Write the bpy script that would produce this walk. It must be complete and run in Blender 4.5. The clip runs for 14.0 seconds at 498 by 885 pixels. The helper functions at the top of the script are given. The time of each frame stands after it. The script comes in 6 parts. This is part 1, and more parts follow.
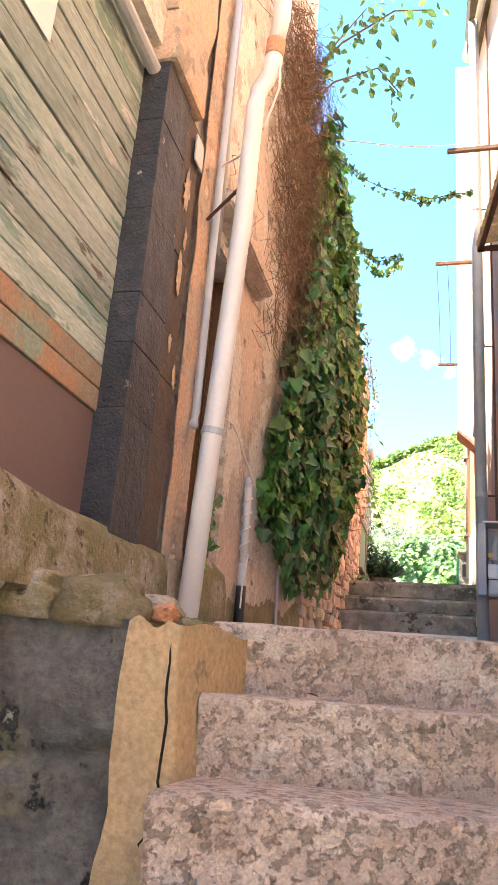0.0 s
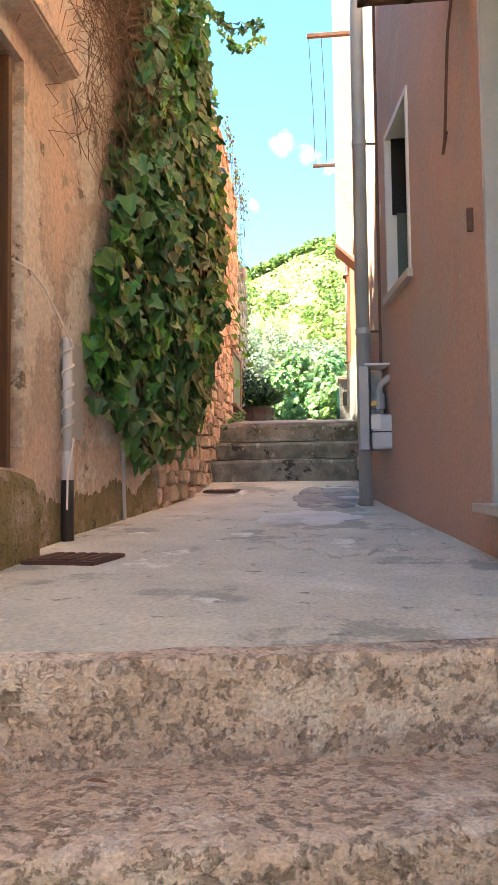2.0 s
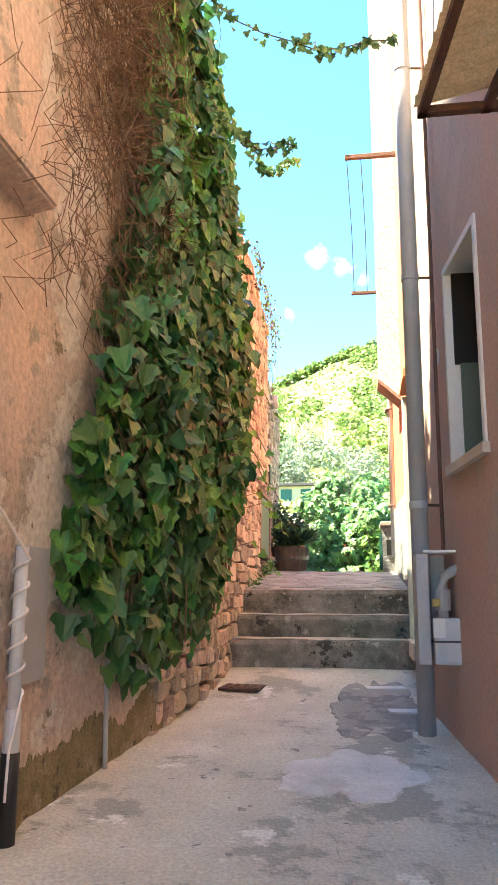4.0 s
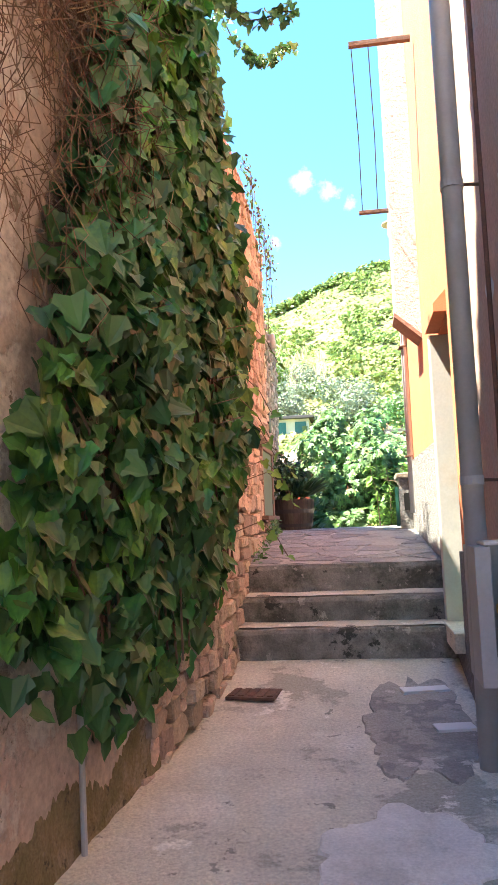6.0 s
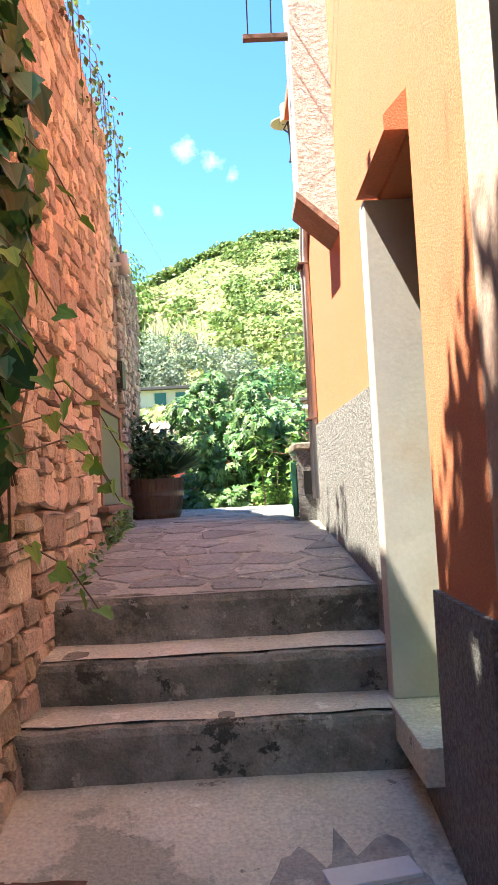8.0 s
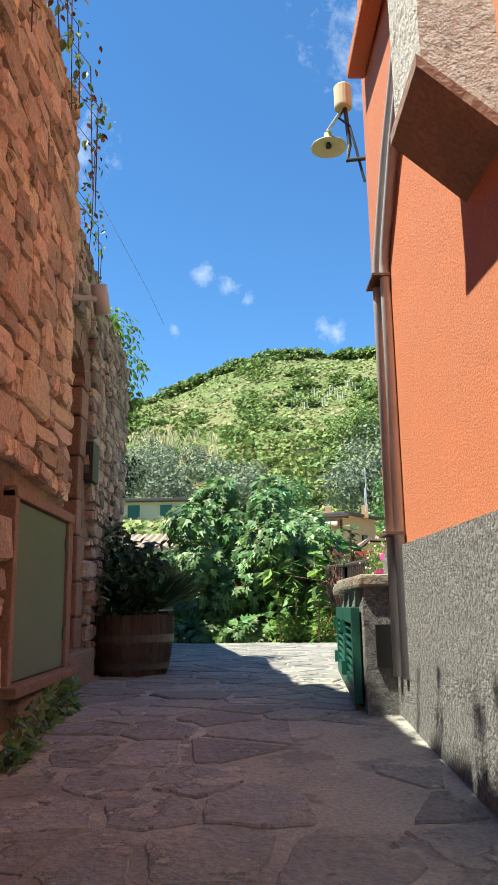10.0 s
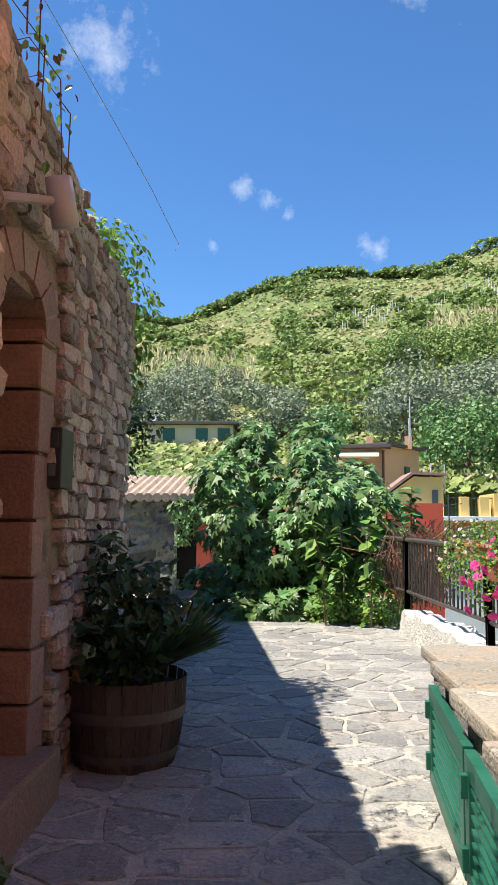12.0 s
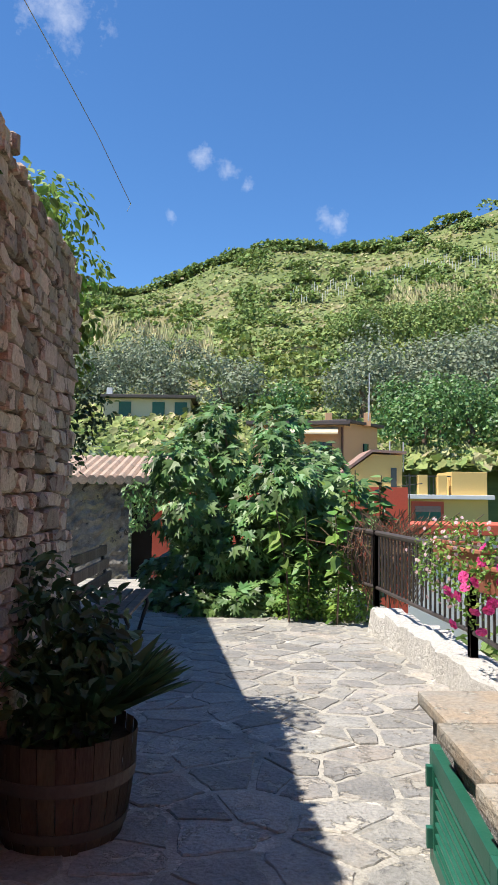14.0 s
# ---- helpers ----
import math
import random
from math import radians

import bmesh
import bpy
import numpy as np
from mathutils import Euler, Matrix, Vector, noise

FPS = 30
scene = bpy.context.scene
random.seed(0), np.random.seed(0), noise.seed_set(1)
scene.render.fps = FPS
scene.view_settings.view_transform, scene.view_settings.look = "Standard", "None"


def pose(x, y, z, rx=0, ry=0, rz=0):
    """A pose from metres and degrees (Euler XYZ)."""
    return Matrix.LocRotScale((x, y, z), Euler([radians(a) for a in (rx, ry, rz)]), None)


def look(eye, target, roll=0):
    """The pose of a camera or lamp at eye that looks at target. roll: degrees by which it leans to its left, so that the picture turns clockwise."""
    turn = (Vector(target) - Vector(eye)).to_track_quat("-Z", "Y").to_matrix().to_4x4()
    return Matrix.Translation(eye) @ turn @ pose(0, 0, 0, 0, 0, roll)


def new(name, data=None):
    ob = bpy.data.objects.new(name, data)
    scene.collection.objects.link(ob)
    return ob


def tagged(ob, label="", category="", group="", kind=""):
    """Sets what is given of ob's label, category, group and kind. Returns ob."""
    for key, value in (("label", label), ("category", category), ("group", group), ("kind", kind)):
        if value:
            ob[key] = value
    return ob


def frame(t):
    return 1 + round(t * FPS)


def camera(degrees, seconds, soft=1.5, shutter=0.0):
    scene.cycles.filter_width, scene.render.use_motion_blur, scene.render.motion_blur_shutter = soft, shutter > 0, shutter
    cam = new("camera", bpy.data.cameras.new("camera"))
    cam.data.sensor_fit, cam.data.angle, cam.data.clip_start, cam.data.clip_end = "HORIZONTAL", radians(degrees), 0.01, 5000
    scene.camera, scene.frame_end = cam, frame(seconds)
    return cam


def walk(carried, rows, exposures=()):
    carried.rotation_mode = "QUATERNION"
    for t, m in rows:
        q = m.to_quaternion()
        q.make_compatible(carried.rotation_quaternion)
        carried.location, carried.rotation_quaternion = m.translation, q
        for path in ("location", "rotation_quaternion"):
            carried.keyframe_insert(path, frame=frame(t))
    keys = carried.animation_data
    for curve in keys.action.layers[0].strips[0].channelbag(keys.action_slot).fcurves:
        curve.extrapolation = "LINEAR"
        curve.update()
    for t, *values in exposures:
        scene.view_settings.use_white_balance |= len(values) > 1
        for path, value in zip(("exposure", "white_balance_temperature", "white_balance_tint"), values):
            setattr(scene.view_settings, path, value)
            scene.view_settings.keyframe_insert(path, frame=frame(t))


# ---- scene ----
cam = camera(36.3, 14.0)
ROWS = [
    (0.0, (1.33, -2.761, -0.183), (0.788, -0.731, 0.471), 4.5),
    (0.5, (1.403, -2.495, 0.045), (0.995, -0.432, 0.692), 3.0),
    (1.0, (1.407, -2.213, 0.188), (1.142, -0.072, 0.616), 3.1),
    (1.5, (1.464, -1.892, 0.246), (1.258, 0.296, 0.355), 1.6),
    (2.0, (1.378, -1.67, 0.358), (1.155, 0.514, 0.484), -0.7),
    (2.5, (1.382, -1.427, 0.518), (1.15, 0.74, 0.816), -0.6),
    (3.0, (1.309, -1.184, 0.647), (0.939, 0.964, 0.947), -1.4),
    (3.5, (1.284, -0.886, 0.834), (0.943, 1.254, 1.222), -0.0),
    (3.7, (1.323, -0.765, 0.9), (1.005, 1.368, 1.332), 0.5),
    (5.8, (1.273, 0.114, 1.275), (0.933, 2.275, 1.505), -2.2),
    (6.0, (1.136, 0.298, 1.321), (0.834, 2.466, 1.55), -2.2),
    (6.5, (1.136, 0.825, 1.368), (0.945, 3.007, 1.57), -5.7),
    (7.0, (1.11, 1.36, 1.351), (1.055, 3.554, 1.502), -6.0),
    (7.2, (1.144, 1.632, 1.385), (1.121, 3.826, 1.538), -5.0),
    (9.3, (1.081, 4.053, 1.498), (1.065, 6.25, 1.597), -0.6),
    (9.5, (1.048, 4.283, 1.544), (1.009, 6.472, 1.753), 0.1),
    (10.0, (1.061, 4.875, 1.628), (1.081, 7.025, 2.094), -0.9),
    (10.5, (0.977, 5.431, 1.72), (0.995, 7.584, 2.171), -0.3),
    (11.0, (0.964, 5.852, 1.896), (1.012, 8.01, 2.323), -0.0),
    (11.5, (1.01, 6.178, 2.075), (1.012, 8.347, 2.439), -1.0),
    (12.0, (1.013, 6.567, 2.3), (0.925, 8.752, 2.537), 0.5),
    (12.5, (1.063, 6.794, 2.542), (1.011, 8.989, 2.673), 3.5),
    (13.0, (1.077, 6.889, 2.585), (1.074, 9.086, 2.714), 3.3),
    (13.5, (1.01, 6.978, 2.572), (1.081, 9.173, 2.713), 2.2),
    (14.0, (0.952, 7.183, 2.493), (0.989, 9.376, 2.654), 0.7),
]
# exposure of the clip's camera: bright in the alley, darker in the open
walk(cam, [(t, look(eye, target, roll)) for t, eye, target, roll in ROWS],
     exposures=[(0.0, 3.3, 7500, 1), (0.6, 2.9, 7600, 1), (1.5, 3.0, 7800, -4), (3.7, 3.1, 7500, -6), (6.0, 2.8, 7000, 4), (7.2, 2.5, 6900, 4), (9.3, 1.6, 6900, 2), (10.0, 1.05, 6700, 0), (11.0, 0.95, 6700, 5), (12.0, 0.85, 6700, 9), (14.0, 0.65, 6600, 11)])

# ---- light ----
SUN_FROM = Vector((-1.26, -0.40, 2.75)).normalized()
world = bpy.data.worlds.new("sky")
scene.world = world
world.use_nodes = True
wn, wl = world.node_tree.nodes, world.node_tree.links
sky = wn.new("ShaderNodeTexSky")
sky.sky_type, sky.sun_disc = "NISHITA", False
sky.sun_elevation = math.asin(SUN_FROM.z)
sky.sun_rotation = math.atan2(SUN_FROM.x, SUN_FROM.y)
sky.air_density, sky.dust_density, sky.ozone_density = 1.0, 0.0, 8.0
sky.altitude = 600
deep = wn.new("ShaderNodeHueSaturation")
deep.inputs["Saturation"].default_value = 1.12
wl.new(sky.outputs[0], deep.inputs["Color"])
wn["Background"].inputs[1].default_value = 0.12
# a few small clouds over the hill
tc = wn.new("ShaderNodeTexCoord")
cn = wn.new("ShaderNodeTexNoise")
cn.inputs["Scale"].default_value, cn.inputs["Detail"].default_value, cn.inputs["Roughness"].default_value = 38.0, 10.0, 0.66
wl.new(tc.outputs["Generated"], cn.inputs["Vector"])
mask = None
for az, el, size in ((-3.1, 24.6, 0.030), (-0.9, 24.0, 0.026), (0.6, 22.8, 0.018), (6.6, 20.6, 0.030), (7.6, 20.3, 0.028), (-5.3, 20.8, 0.02), (-14.0, 33.0, 0.09), (12.0, 40.0, 0.14)):
    c = Vector((math.sin(radians(az)) * math.cos(radians(el)), math.cos(radians(az)) * math.cos(radians(el)), math.sin(radians(el))))
    dist = wn.new("ShaderNodeVectorMath")
    dist.operation, dist.inputs[1].default_value = "DISTANCE", c
    wl.new(tc.outputs["Generated"], dist.inputs[0])
    r = wn.new("ShaderNodeMapRange")
    r.inputs[1].default_value, r.inputs[2].default_value, r.inputs[3].default_value, r.inputs[4].default_value = 0.0, size, 1.0, 0.0
    wl.new(dist.outputs["Value"], r.inputs[0])
    if mask is None:
        mask = r.outputs[0]
    else:
        mx = wn.new("ShaderNodeMath")
        mx.operation = "MAXIMUM"
        wl.new(mask, mx.inputs[0]), wl.new(r.outputs[0], mx.inputs[1])
        mask = mx.outputs[0]
mul = wn.new("ShaderNodeMath")
mul.operation, mul.inputs[1].default_value = "MULTIPLY_ADD", 0.45
wl.new(mask, mul.inputs[0]), wl.new(cn.outputs["Fac"], mul.inputs[2])
cr = wn.new("ShaderNodeMapRange")
cr.inputs[1].default_value, cr.inputs[2].default_value, cr.inputs[4].default_value = 0.72, 1.20, 0.45
wl.new(mul.outputs[0], cr.inputs[0])
cm = wn.new("ShaderNodeMix")
cm.data_type = "RGBA"
cm.inputs[7].default_value = (6.0, 6.2, 6.6, 1)
wl.new(cr.outputs[0], cm.inputs[0]), wl.new(deep.outputs[0], cm.inputs[6]), wl.new(cm.outputs[2], wn["Background"].inputs[0])
sun = new("sun", bpy.data.lights.new("sun", "SUN"))
sun.data.energy, sun.data.angle, sun.data.color = 5.0, radians(0.6), (1.0, 0.95, 0.86)
sun.matrix_world = look((0, 0, 40), Vector((0, 0, 40)) - SUN_FROM)


# ---- materials ----
def mat(name, c1, c2, c3=None, scale=6.0, fine=60.0, rough=0.85, bump=0.3, metal=0.0, vary=0.12, island=False,
        translucent=0.0, stretch=(1, 1, 1), contrast=0.5, peel=None):
    """Two tones broken up by noise, a third in stains, fine grain, bump, and a shift from piece to piece."""
    m = bpy.data.materials.new(name)
    m.use_nodes = True
    n, l = m.node_tree.nodes, m.node_tree.links
    bsdf = n["Principled BSDF"]
    geo = n.new("ShaderNodeNewGeometry")
    mp = n.new("ShaderNodeVectorMath")
    mp.operation = "MULTIPLY"
    mp.inputs[1].default_value = stretch
    l.new(geo.outputs["Position"], mp.inputs[0])

    def noise_tex(s, detail=5.0, r=0.6):
        t = n.new("ShaderNodeTexNoise")
        t.inputs["Scale"].default_value, t.inputs["Detail"].default_value, t.inputs["Roughness"].default_value = s, detail, r
        l.new(mp.outputs[0], t.inputs["Vector"])
        return t.outputs["Fac"]

    def ramp(f, a, b):
        t = n.new("ShaderNodeMapRange")
        t.inputs[1].default_value, t.inputs[2].default_value = a, b
        l.new(f, t.inputs[0])
        return t.outputs[0]

    def mix(f, a, b, how="MIX"):
        t = n.new("ShaderNodeMix")
        t.data_type, t.blend_type = "RGBA", how
        for v, s in ((f, t.inputs[0]), (a, t.inputs[6]), (b, t.inputs[7])):
            if isinstance(v, (tuple, float)):
                s.default_value = (*v, 1) if isinstance(v, tuple) else v
            else:
                l.new(v, s)
        return t.outputs[2]
    w = 0.28 * (1 - contrast) + 0.02
    big, small = noise_tex(scale), noise_tex(fine, 3.0)
    col = mix(ramp(big, 0.5 - w, 0.5 + w), c1, c2)
    if c3:
        col = mix(ramp(noise_tex(scale * 0.37, 6.0, 0.7), 0.52, 0.64), col, c3)
    flake = None
    for c4, s4, edge in peel or ():
        fl = ramp(noise_tex(s4, 8.0, 0.68), edge, edge + 0.03)
        col = mix(fl, col, c4)
        if flake is None:
            flake = fl
    grain = ramp(small, 0.2, 0.8)
    g = n.new("ShaderNodeMapRange")
    amp = min(0.30, 0.03 + 0.6 * bump)
    g.inputs[3].default_value, g.inputs[4].default_value = 1 - amp, 1 + amp
    l.new(grain, g.inputs[0])
    col = mix(1.0, col, g.outputs[0], "MULTIPLY")
    if vary:
        if island:
            rnd = geo.outputs["Random Per Island"]
        else:
            rnd = n.new("ShaderNodeObjectInfo").outputs["Random"]
        v = n.new("ShaderNodeMapRange")
        v.inputs[3].default_value, v.inputs[4].default_value = 1 - vary * 2.2, 1 + vary * 2.2
        l.new(rnd, v.inputs[0])
        h = n.new("ShaderNodeHueSaturation")
        hv = n.new("ShaderNodeMapRange")
        hv.inputs[3].default_value, hv.inputs[4].default_value = 0.5 - vary * 0.12, 0.5 + vary * 0.12
        wh = n.new("ShaderNodeMath")
        wh.operation, wh.inputs[1].default_value = "MULTIPLY", 7.31
        fr = n.new("ShaderNodeMath")
        fr.operation = "FRACT"
        l.new(rnd, wh.inputs[0]), l.new(wh.outputs[0], fr.inputs[0]), l.new(fr.outputs[0], hv.inputs[0])
        l.new(hv.outputs[0], h.inputs["Hue"]), l.new(v.outputs[0], h.inputs["Value"]), l.new(col, h.inputs["Color"])
        col = h.outputs[0]
    l.new(col, bsdf.inputs["Base Color"])
    bsdf.inputs["Roughness"].default_value, bsdf.inputs["Metallic"].default_value = rough, metal
    if bump:
        add = n.new("ShaderNodeMath")
        add.operation = "MULTIPLY_ADD"
        add.inputs[1].default_value = 0.35
        l.new(small, add.inputs[0]), l.new(big, add.inputs[2])
        if flake is not None:
            sub = n.new("ShaderNodeMath")
            sub.operation, sub.inputs[1].default_value = "MULTIPLY_ADD", -0.22
            l.new(flake, sub.inputs[0]), l.new(add.outputs[0], sub.inputs[2])
            add = sub
        b = n.new("ShaderNodeBump")
        b.inputs["Strength"].default_value, b.inputs["Distance"].default_value = bump, 0.03
        l.new(add.outputs[0], b.inputs["Height"]), l.new(b.outputs[0], bsdf.inputs["Normal"])
    if translucent:
        tr, ms = n.new("ShaderNodeBsdfTranslucent"), n.new("ShaderNodeMixShader")
        ms.inputs[0].default_value = translucent
        l.new(col, tr.inputs[0]), l.new(bsdf.outputs[0], ms.inputs[1]), l.new(tr.outputs[0], ms.inputs[2])
        l.new(ms.outputs[0], n["Material Output"].inputs[0])
    return m


M_PLASTER = mat("weathered_pink_plaster", (0.640, 0.470, 0.370), (0.550, 0.430, 0.350), (0.420, 0.345, 0.280), 1.7, 30, 0.92, 1.0, vary=0, contrast=0.6, peel=(((0.640, 0.565, 0.485), 1.3, 0.50), ((0.400, 0.335, 0.270), 3.0, 0.56), ((0.220, 0.175, 0.120), 5.0, 0.61)))
M_ORANGE_OLD = mat("peeling_orange_plaster", (0.640, 0.400, 0.260), (0.540, 0.400, 0.300), (0.300, 0.225, 0.180), 4.0, 50, 0.9, 0.7, vary=0, contrast=0.7, peel=(((0.36, 0.28, 0.21), 3.2, 0.57), ((0.70, 0.56, 0.44), 6.0, 0.63)))
M_PINK = mat("smooth_pink_render", (0.600, 0.375, 0.290), (0.550, 0.370, 0.300), (0.470, 0.355, 0.300), 1.3, 80, 0.85, 0.3, stretch=(1, 1, 0.6), vary=0, contrast=0.3, peel=(((0.53, 0.40, 0.33), 1.2, 0.54), ((0.42, 0.34, 0.29), 2.2, 0.64)))
M_ORANGE = mat("orange_roughcast", (0.62, 0.20, 0.09), (0.57, 0.20, 0.10), None, 2.0, 120, 0.85, 0.35, vary=0)
M_PLINTH = mat("grey_pebbledash", (0.338, 0.321, 0.304), (0.203, 0.195, 0.186), None, 55, 140, 0.95, 1.0, vary=0, contrast=0.7)
M_ROUGHWHITE = mat("white_roughcast", (0.70, 0.67, 0.62), (0.54, 0.51, 0.47), None, 30, 140, 0.95, 1.0, vary=0, peel=(((0.34, 0.31, 0.28), 8.0, 0.64),))
M_CONCRETE = mat("worn_concrete", (0.690, 0.640, 0.520), (0.540, 0.505, 0.410), (0.760, 0.715, 0.610), 2.2, 70, 0.85, 0.7, vary=0, contrast=0.5, peel=(((0.400, 0.385, 0.310), 1.1, 0.545), ((0.290, 0.275, 0.225), 9.0, 0.63), ((0.800, 0.765, 0.670), 2.3, 0.60)))
M_STEP = mat("stained_stair_concrete", (0.690, 0.535, 0.415), (0.560, 0.425, 0.325), (0.730, 0.600, 0.480), 6.0, 100, 0.92, 1.0, vary=0.02, contrast=0.4, peel=(((0.430, 0.325, 0.245), 30.0, 0.53), ((0.310, 0.235, 0.170), 11.0, 0.59), ((0.750, 0.620, 0.500), 4.0, 0.59)))
M_DARKSTEP = mat("dark_mossy_concrete", (0.170, 0.165, 0.140), (0.320, 0.300, 0.255), (0.090, 0.092, 0.070), 7.0, 90, 0.9, 0.9, vary=0.03, contrast=0.6, peel=(((0.430, 0.400, 0.340), 9.0, 0.60), ((0.060, 0.060, 0.048), 6.0, 0.60)))
M_STONE = mat("ochre_rubble_stone", (0.570, 0.410, 0.310), (0.500, 0.385, 0.310), (0.410, 0.345, 0.300), 9.0, 60, 0.9, 1.0, vary=0.17, peel=(((0.34, 0.25, 0.19), 11.0, 0.60), ((0.64, 0.53, 0.43), 7.0, 0.62)))
M_STONE_J = mat("ochre_rubble_stone_small", (0.570, 0.410, 0.310), (0.500, 0.385, 0.310), (0.410, 0.345, 0.300), 9.0, 60, 0.9, 1.0, vary=0.17, island=True, peel=(((0.34, 0.25, 0.19), 11.0, 0.60), ((0.64, 0.53, 0.43), 7.0, 0.62)))
M_STONE_G = mat("grey_brown_rubble_stone", (0.348, 0.268, 0.217), (0.420, 0.319, 0.261), (0.275, 0.232, 0.210), 7.0, 70, 0.9, 0.7, vary=0.15)
M_MORTAR = mat("ochre_wall_mortar", (0.330, 0.240, 0.175), (0.230, 0.170, 0.130), (0.150, 0.115, 0.090), 9, 90, 0.95, 0.9, vary=0)
M_FLAG = mat("grey_slate_flagstone", (0.245, 0.240, 0.230), (0.320, 0.305, 0.280), (0.360, 0.320, 0.270), 5.0, 50, 0.75, 1.0, vary=0.10, peel=(((0.40, 0.37, 0.32), 6.0, 0.56), ((0.17, 0.165, 0.16), 9.0, 0.62)))
M_FLAGWARM = mat("warm_slate_cap", (0.34, 0.26, 0.19), (0.29, 0.265, 0.23), (0.38, 0.28, 0.20), 4.0, 60, 0.8, 0.8, vary=0.12, peel=(((0.40, 0.36, 0.30), 6.0, 0.58),))
M_FENCE = mat("brown_painted_metal", (0.055, 0.045, 0.042), (0.075, 0.06, 0.055), None, 8, 60, 0.5, 0.05, vary=0.03)
M_TERRWALL = mat("dry_stone_terrace", (0.36, 0.27, 0.17), (0.28, 0.24, 0.14), (0.20, 0.22, 0.08), 0.5, 6, 0.95, 0.5, vary=0.1)
M_PALEFLOWER = mat("pale_pink_petals", (0.70, 0.45, 0.50), (0.75, 0.60, 0.60), None, 9, 40, 0.6, 0.0, island=True, vary=0.12, translucent=0.3)
M_STONE_GJ = mat("grey_brown_rubble_small", (0.36, 0.29, 0.245), (0.43, 0.345, 0.29), (0.28, 0.25, 0.23), 9.0, 60, 0.9, 1.0, vary=0.2, island=True, peel=(((0.20, 0.165, 0.14), 11.0, 0.59),))
M_GROUT = mat("pale_paving_mortar", (0.440, 0.410, 0.355), (0.350, 0.330, 0.290), (0.270, 0.255, 0.230), 3.5, 80, 0.9, 0.7, vary=0, contrast=0.4, peel=(((0.27, 0.26, 0.235), 5.0, 0.54), ((0.56, 0.52, 0.46), 4.0, 0.60)))
M_PALEPATCH = mat("pale_cement_skim", (0.78, 0.75, 0.70), (0.64, 0.61, 0.56), (0.55, 0.53, 0.48), 5.0, 80, 0.9, 0.3, vary=0)
M_DARKSTONE = mat("painted_black_stone", (0.022, 0.022, 0.026), (0.045, 0.042, 0.045), (0.07, 0.06, 0.055), 7, 70, 0.6, 0.9, vary=0.1, peel=(((0.42, 0.36, 0.30), 9.0, 0.655),))
M_BROWN = mat("brown_flaked_paint", (0.085, 0.06, 0.05), (0.12, 0.08, 0.06), None, 8, 60, 0.8, 0.5, vary=0.05)
M_RETAIN = mat("dark_damp_masonry", (0.075, 0.072, 0.066), (0.190, 0.178, 0.155), (0.210, 0.190, 0.110), 5.0, 45, 0.92, 1.0, vary=0.05, contrast=0.5, peel=(((0.040, 0.038, 0.036), 4.0, 0.58), ((0.30, 0.28, 0.24), 8.0, 0.64)))
M_TAN = mat("tan_lime_plaster", (0.620, 0.430, 0.230), (0.540, 0.380, 0.220), (0.420, 0.310, 0.190), 3.0, 50, 0.92, 0.5, vary=0.03, peel=(((0.36, 0.26, 0.16), 5.0, 0.62),))
M_MOSS = mat("mossy_stone", (0.200, 0.175, 0.075), (0.290, 0.235, 0.130), (0.420, 0.350, 0.270), 9.0, 70, 0.95, 0.9, vary=0.1, peel=(((0.11, 0.095, 0.06), 12.0, 0.60),))
M_BRICK = mat("broken_red_brick", (0.50, 0.21, 0.12), (0.42, 0.20, 0.13), None, 9, 60, 0.9, 0.5, vary=0.15)
M_QUOIN = mat("red_brown_sandstone", (0.300, 0.195, 0.145), (0.250, 0.165, 0.130), None, 9, 60, 0.9, 0.5, vary=0.12)
M_PLANK = mat("faded_green_planks", (0.470, 0.500, 0.440), (0.330, 0.380, 0.320), (0.270, 0.330, 0.270), 5, 60, 0.8, 0.6, stretch=(1, 0.35, 1.6), vary=0.12, peel=(((0.20, 0.28, 0.22), 4.0, 0.56), ((0.14, 0.11, 0.09), 7.0, 0.63), ((0.62, 0.60, 0.54), 5.0, 0.62)))
M_RUSTPLANK = mat("rust_bare_plank", (0.42, 0.20, 0.12), (0.28, 0.22, 0.16), (0.24, 0.28, 0.21), 6, 60, 0.8, 0.4, vary=0.1)
M_SHEET = mat("mauve_painted_sheet", (0.185, 0.125, 0.115), (0.165, 0.115, 0.105), None, 2, 60, 0.6, 0.08, vary=0)
M_WHITEPIPE = mat("white_plastic", (0.80, 0.74, 0.70), (0.74, 0.68, 0.64), None, 4, 60, 0.4, 0.03, vary=0)
M_GREYPIPE = mat("grey_painted_metal", (0.470, 0.465, 0.470), (0.400, 0.395, 0.400), None, 5, 60, 0.45, 0.05, vary=0.05)
M_LIGHTPIPE = mat("pale_grey_gutter", (0.600, 0.600, 0.610), (0.500, 0.500, 0.510), None, 4, 60, 0.5, 0.05, vary=0.05)
M_BLACK = mat("black_plastic", (0.02, 0.02, 0.021), (0.03, 0.03, 0.03), None, 8, 60, 0.5, 0.05, vary=0)
M_DKMETAL = mat("dark_iron", (0.05, 0.05, 0.052), (0.08, 0.075, 0.07), None, 8, 60, 0.5, 0.1, metal=0.4, vary=0.05)
M_RUST = mat("rusty_iron", (0.16, 0.075, 0.05), (0.10, 0.06, 0.045), None, 14, 90, 0.85, 0.4, vary=0.08)
M_MARBLE = mat("pale_marble", (0.62, 0.57, 0.52), (0.52, 0.48, 0.45), (0.54, 0.45, 0.38), 3, 60, 0.45, 0.06, vary=0.04)
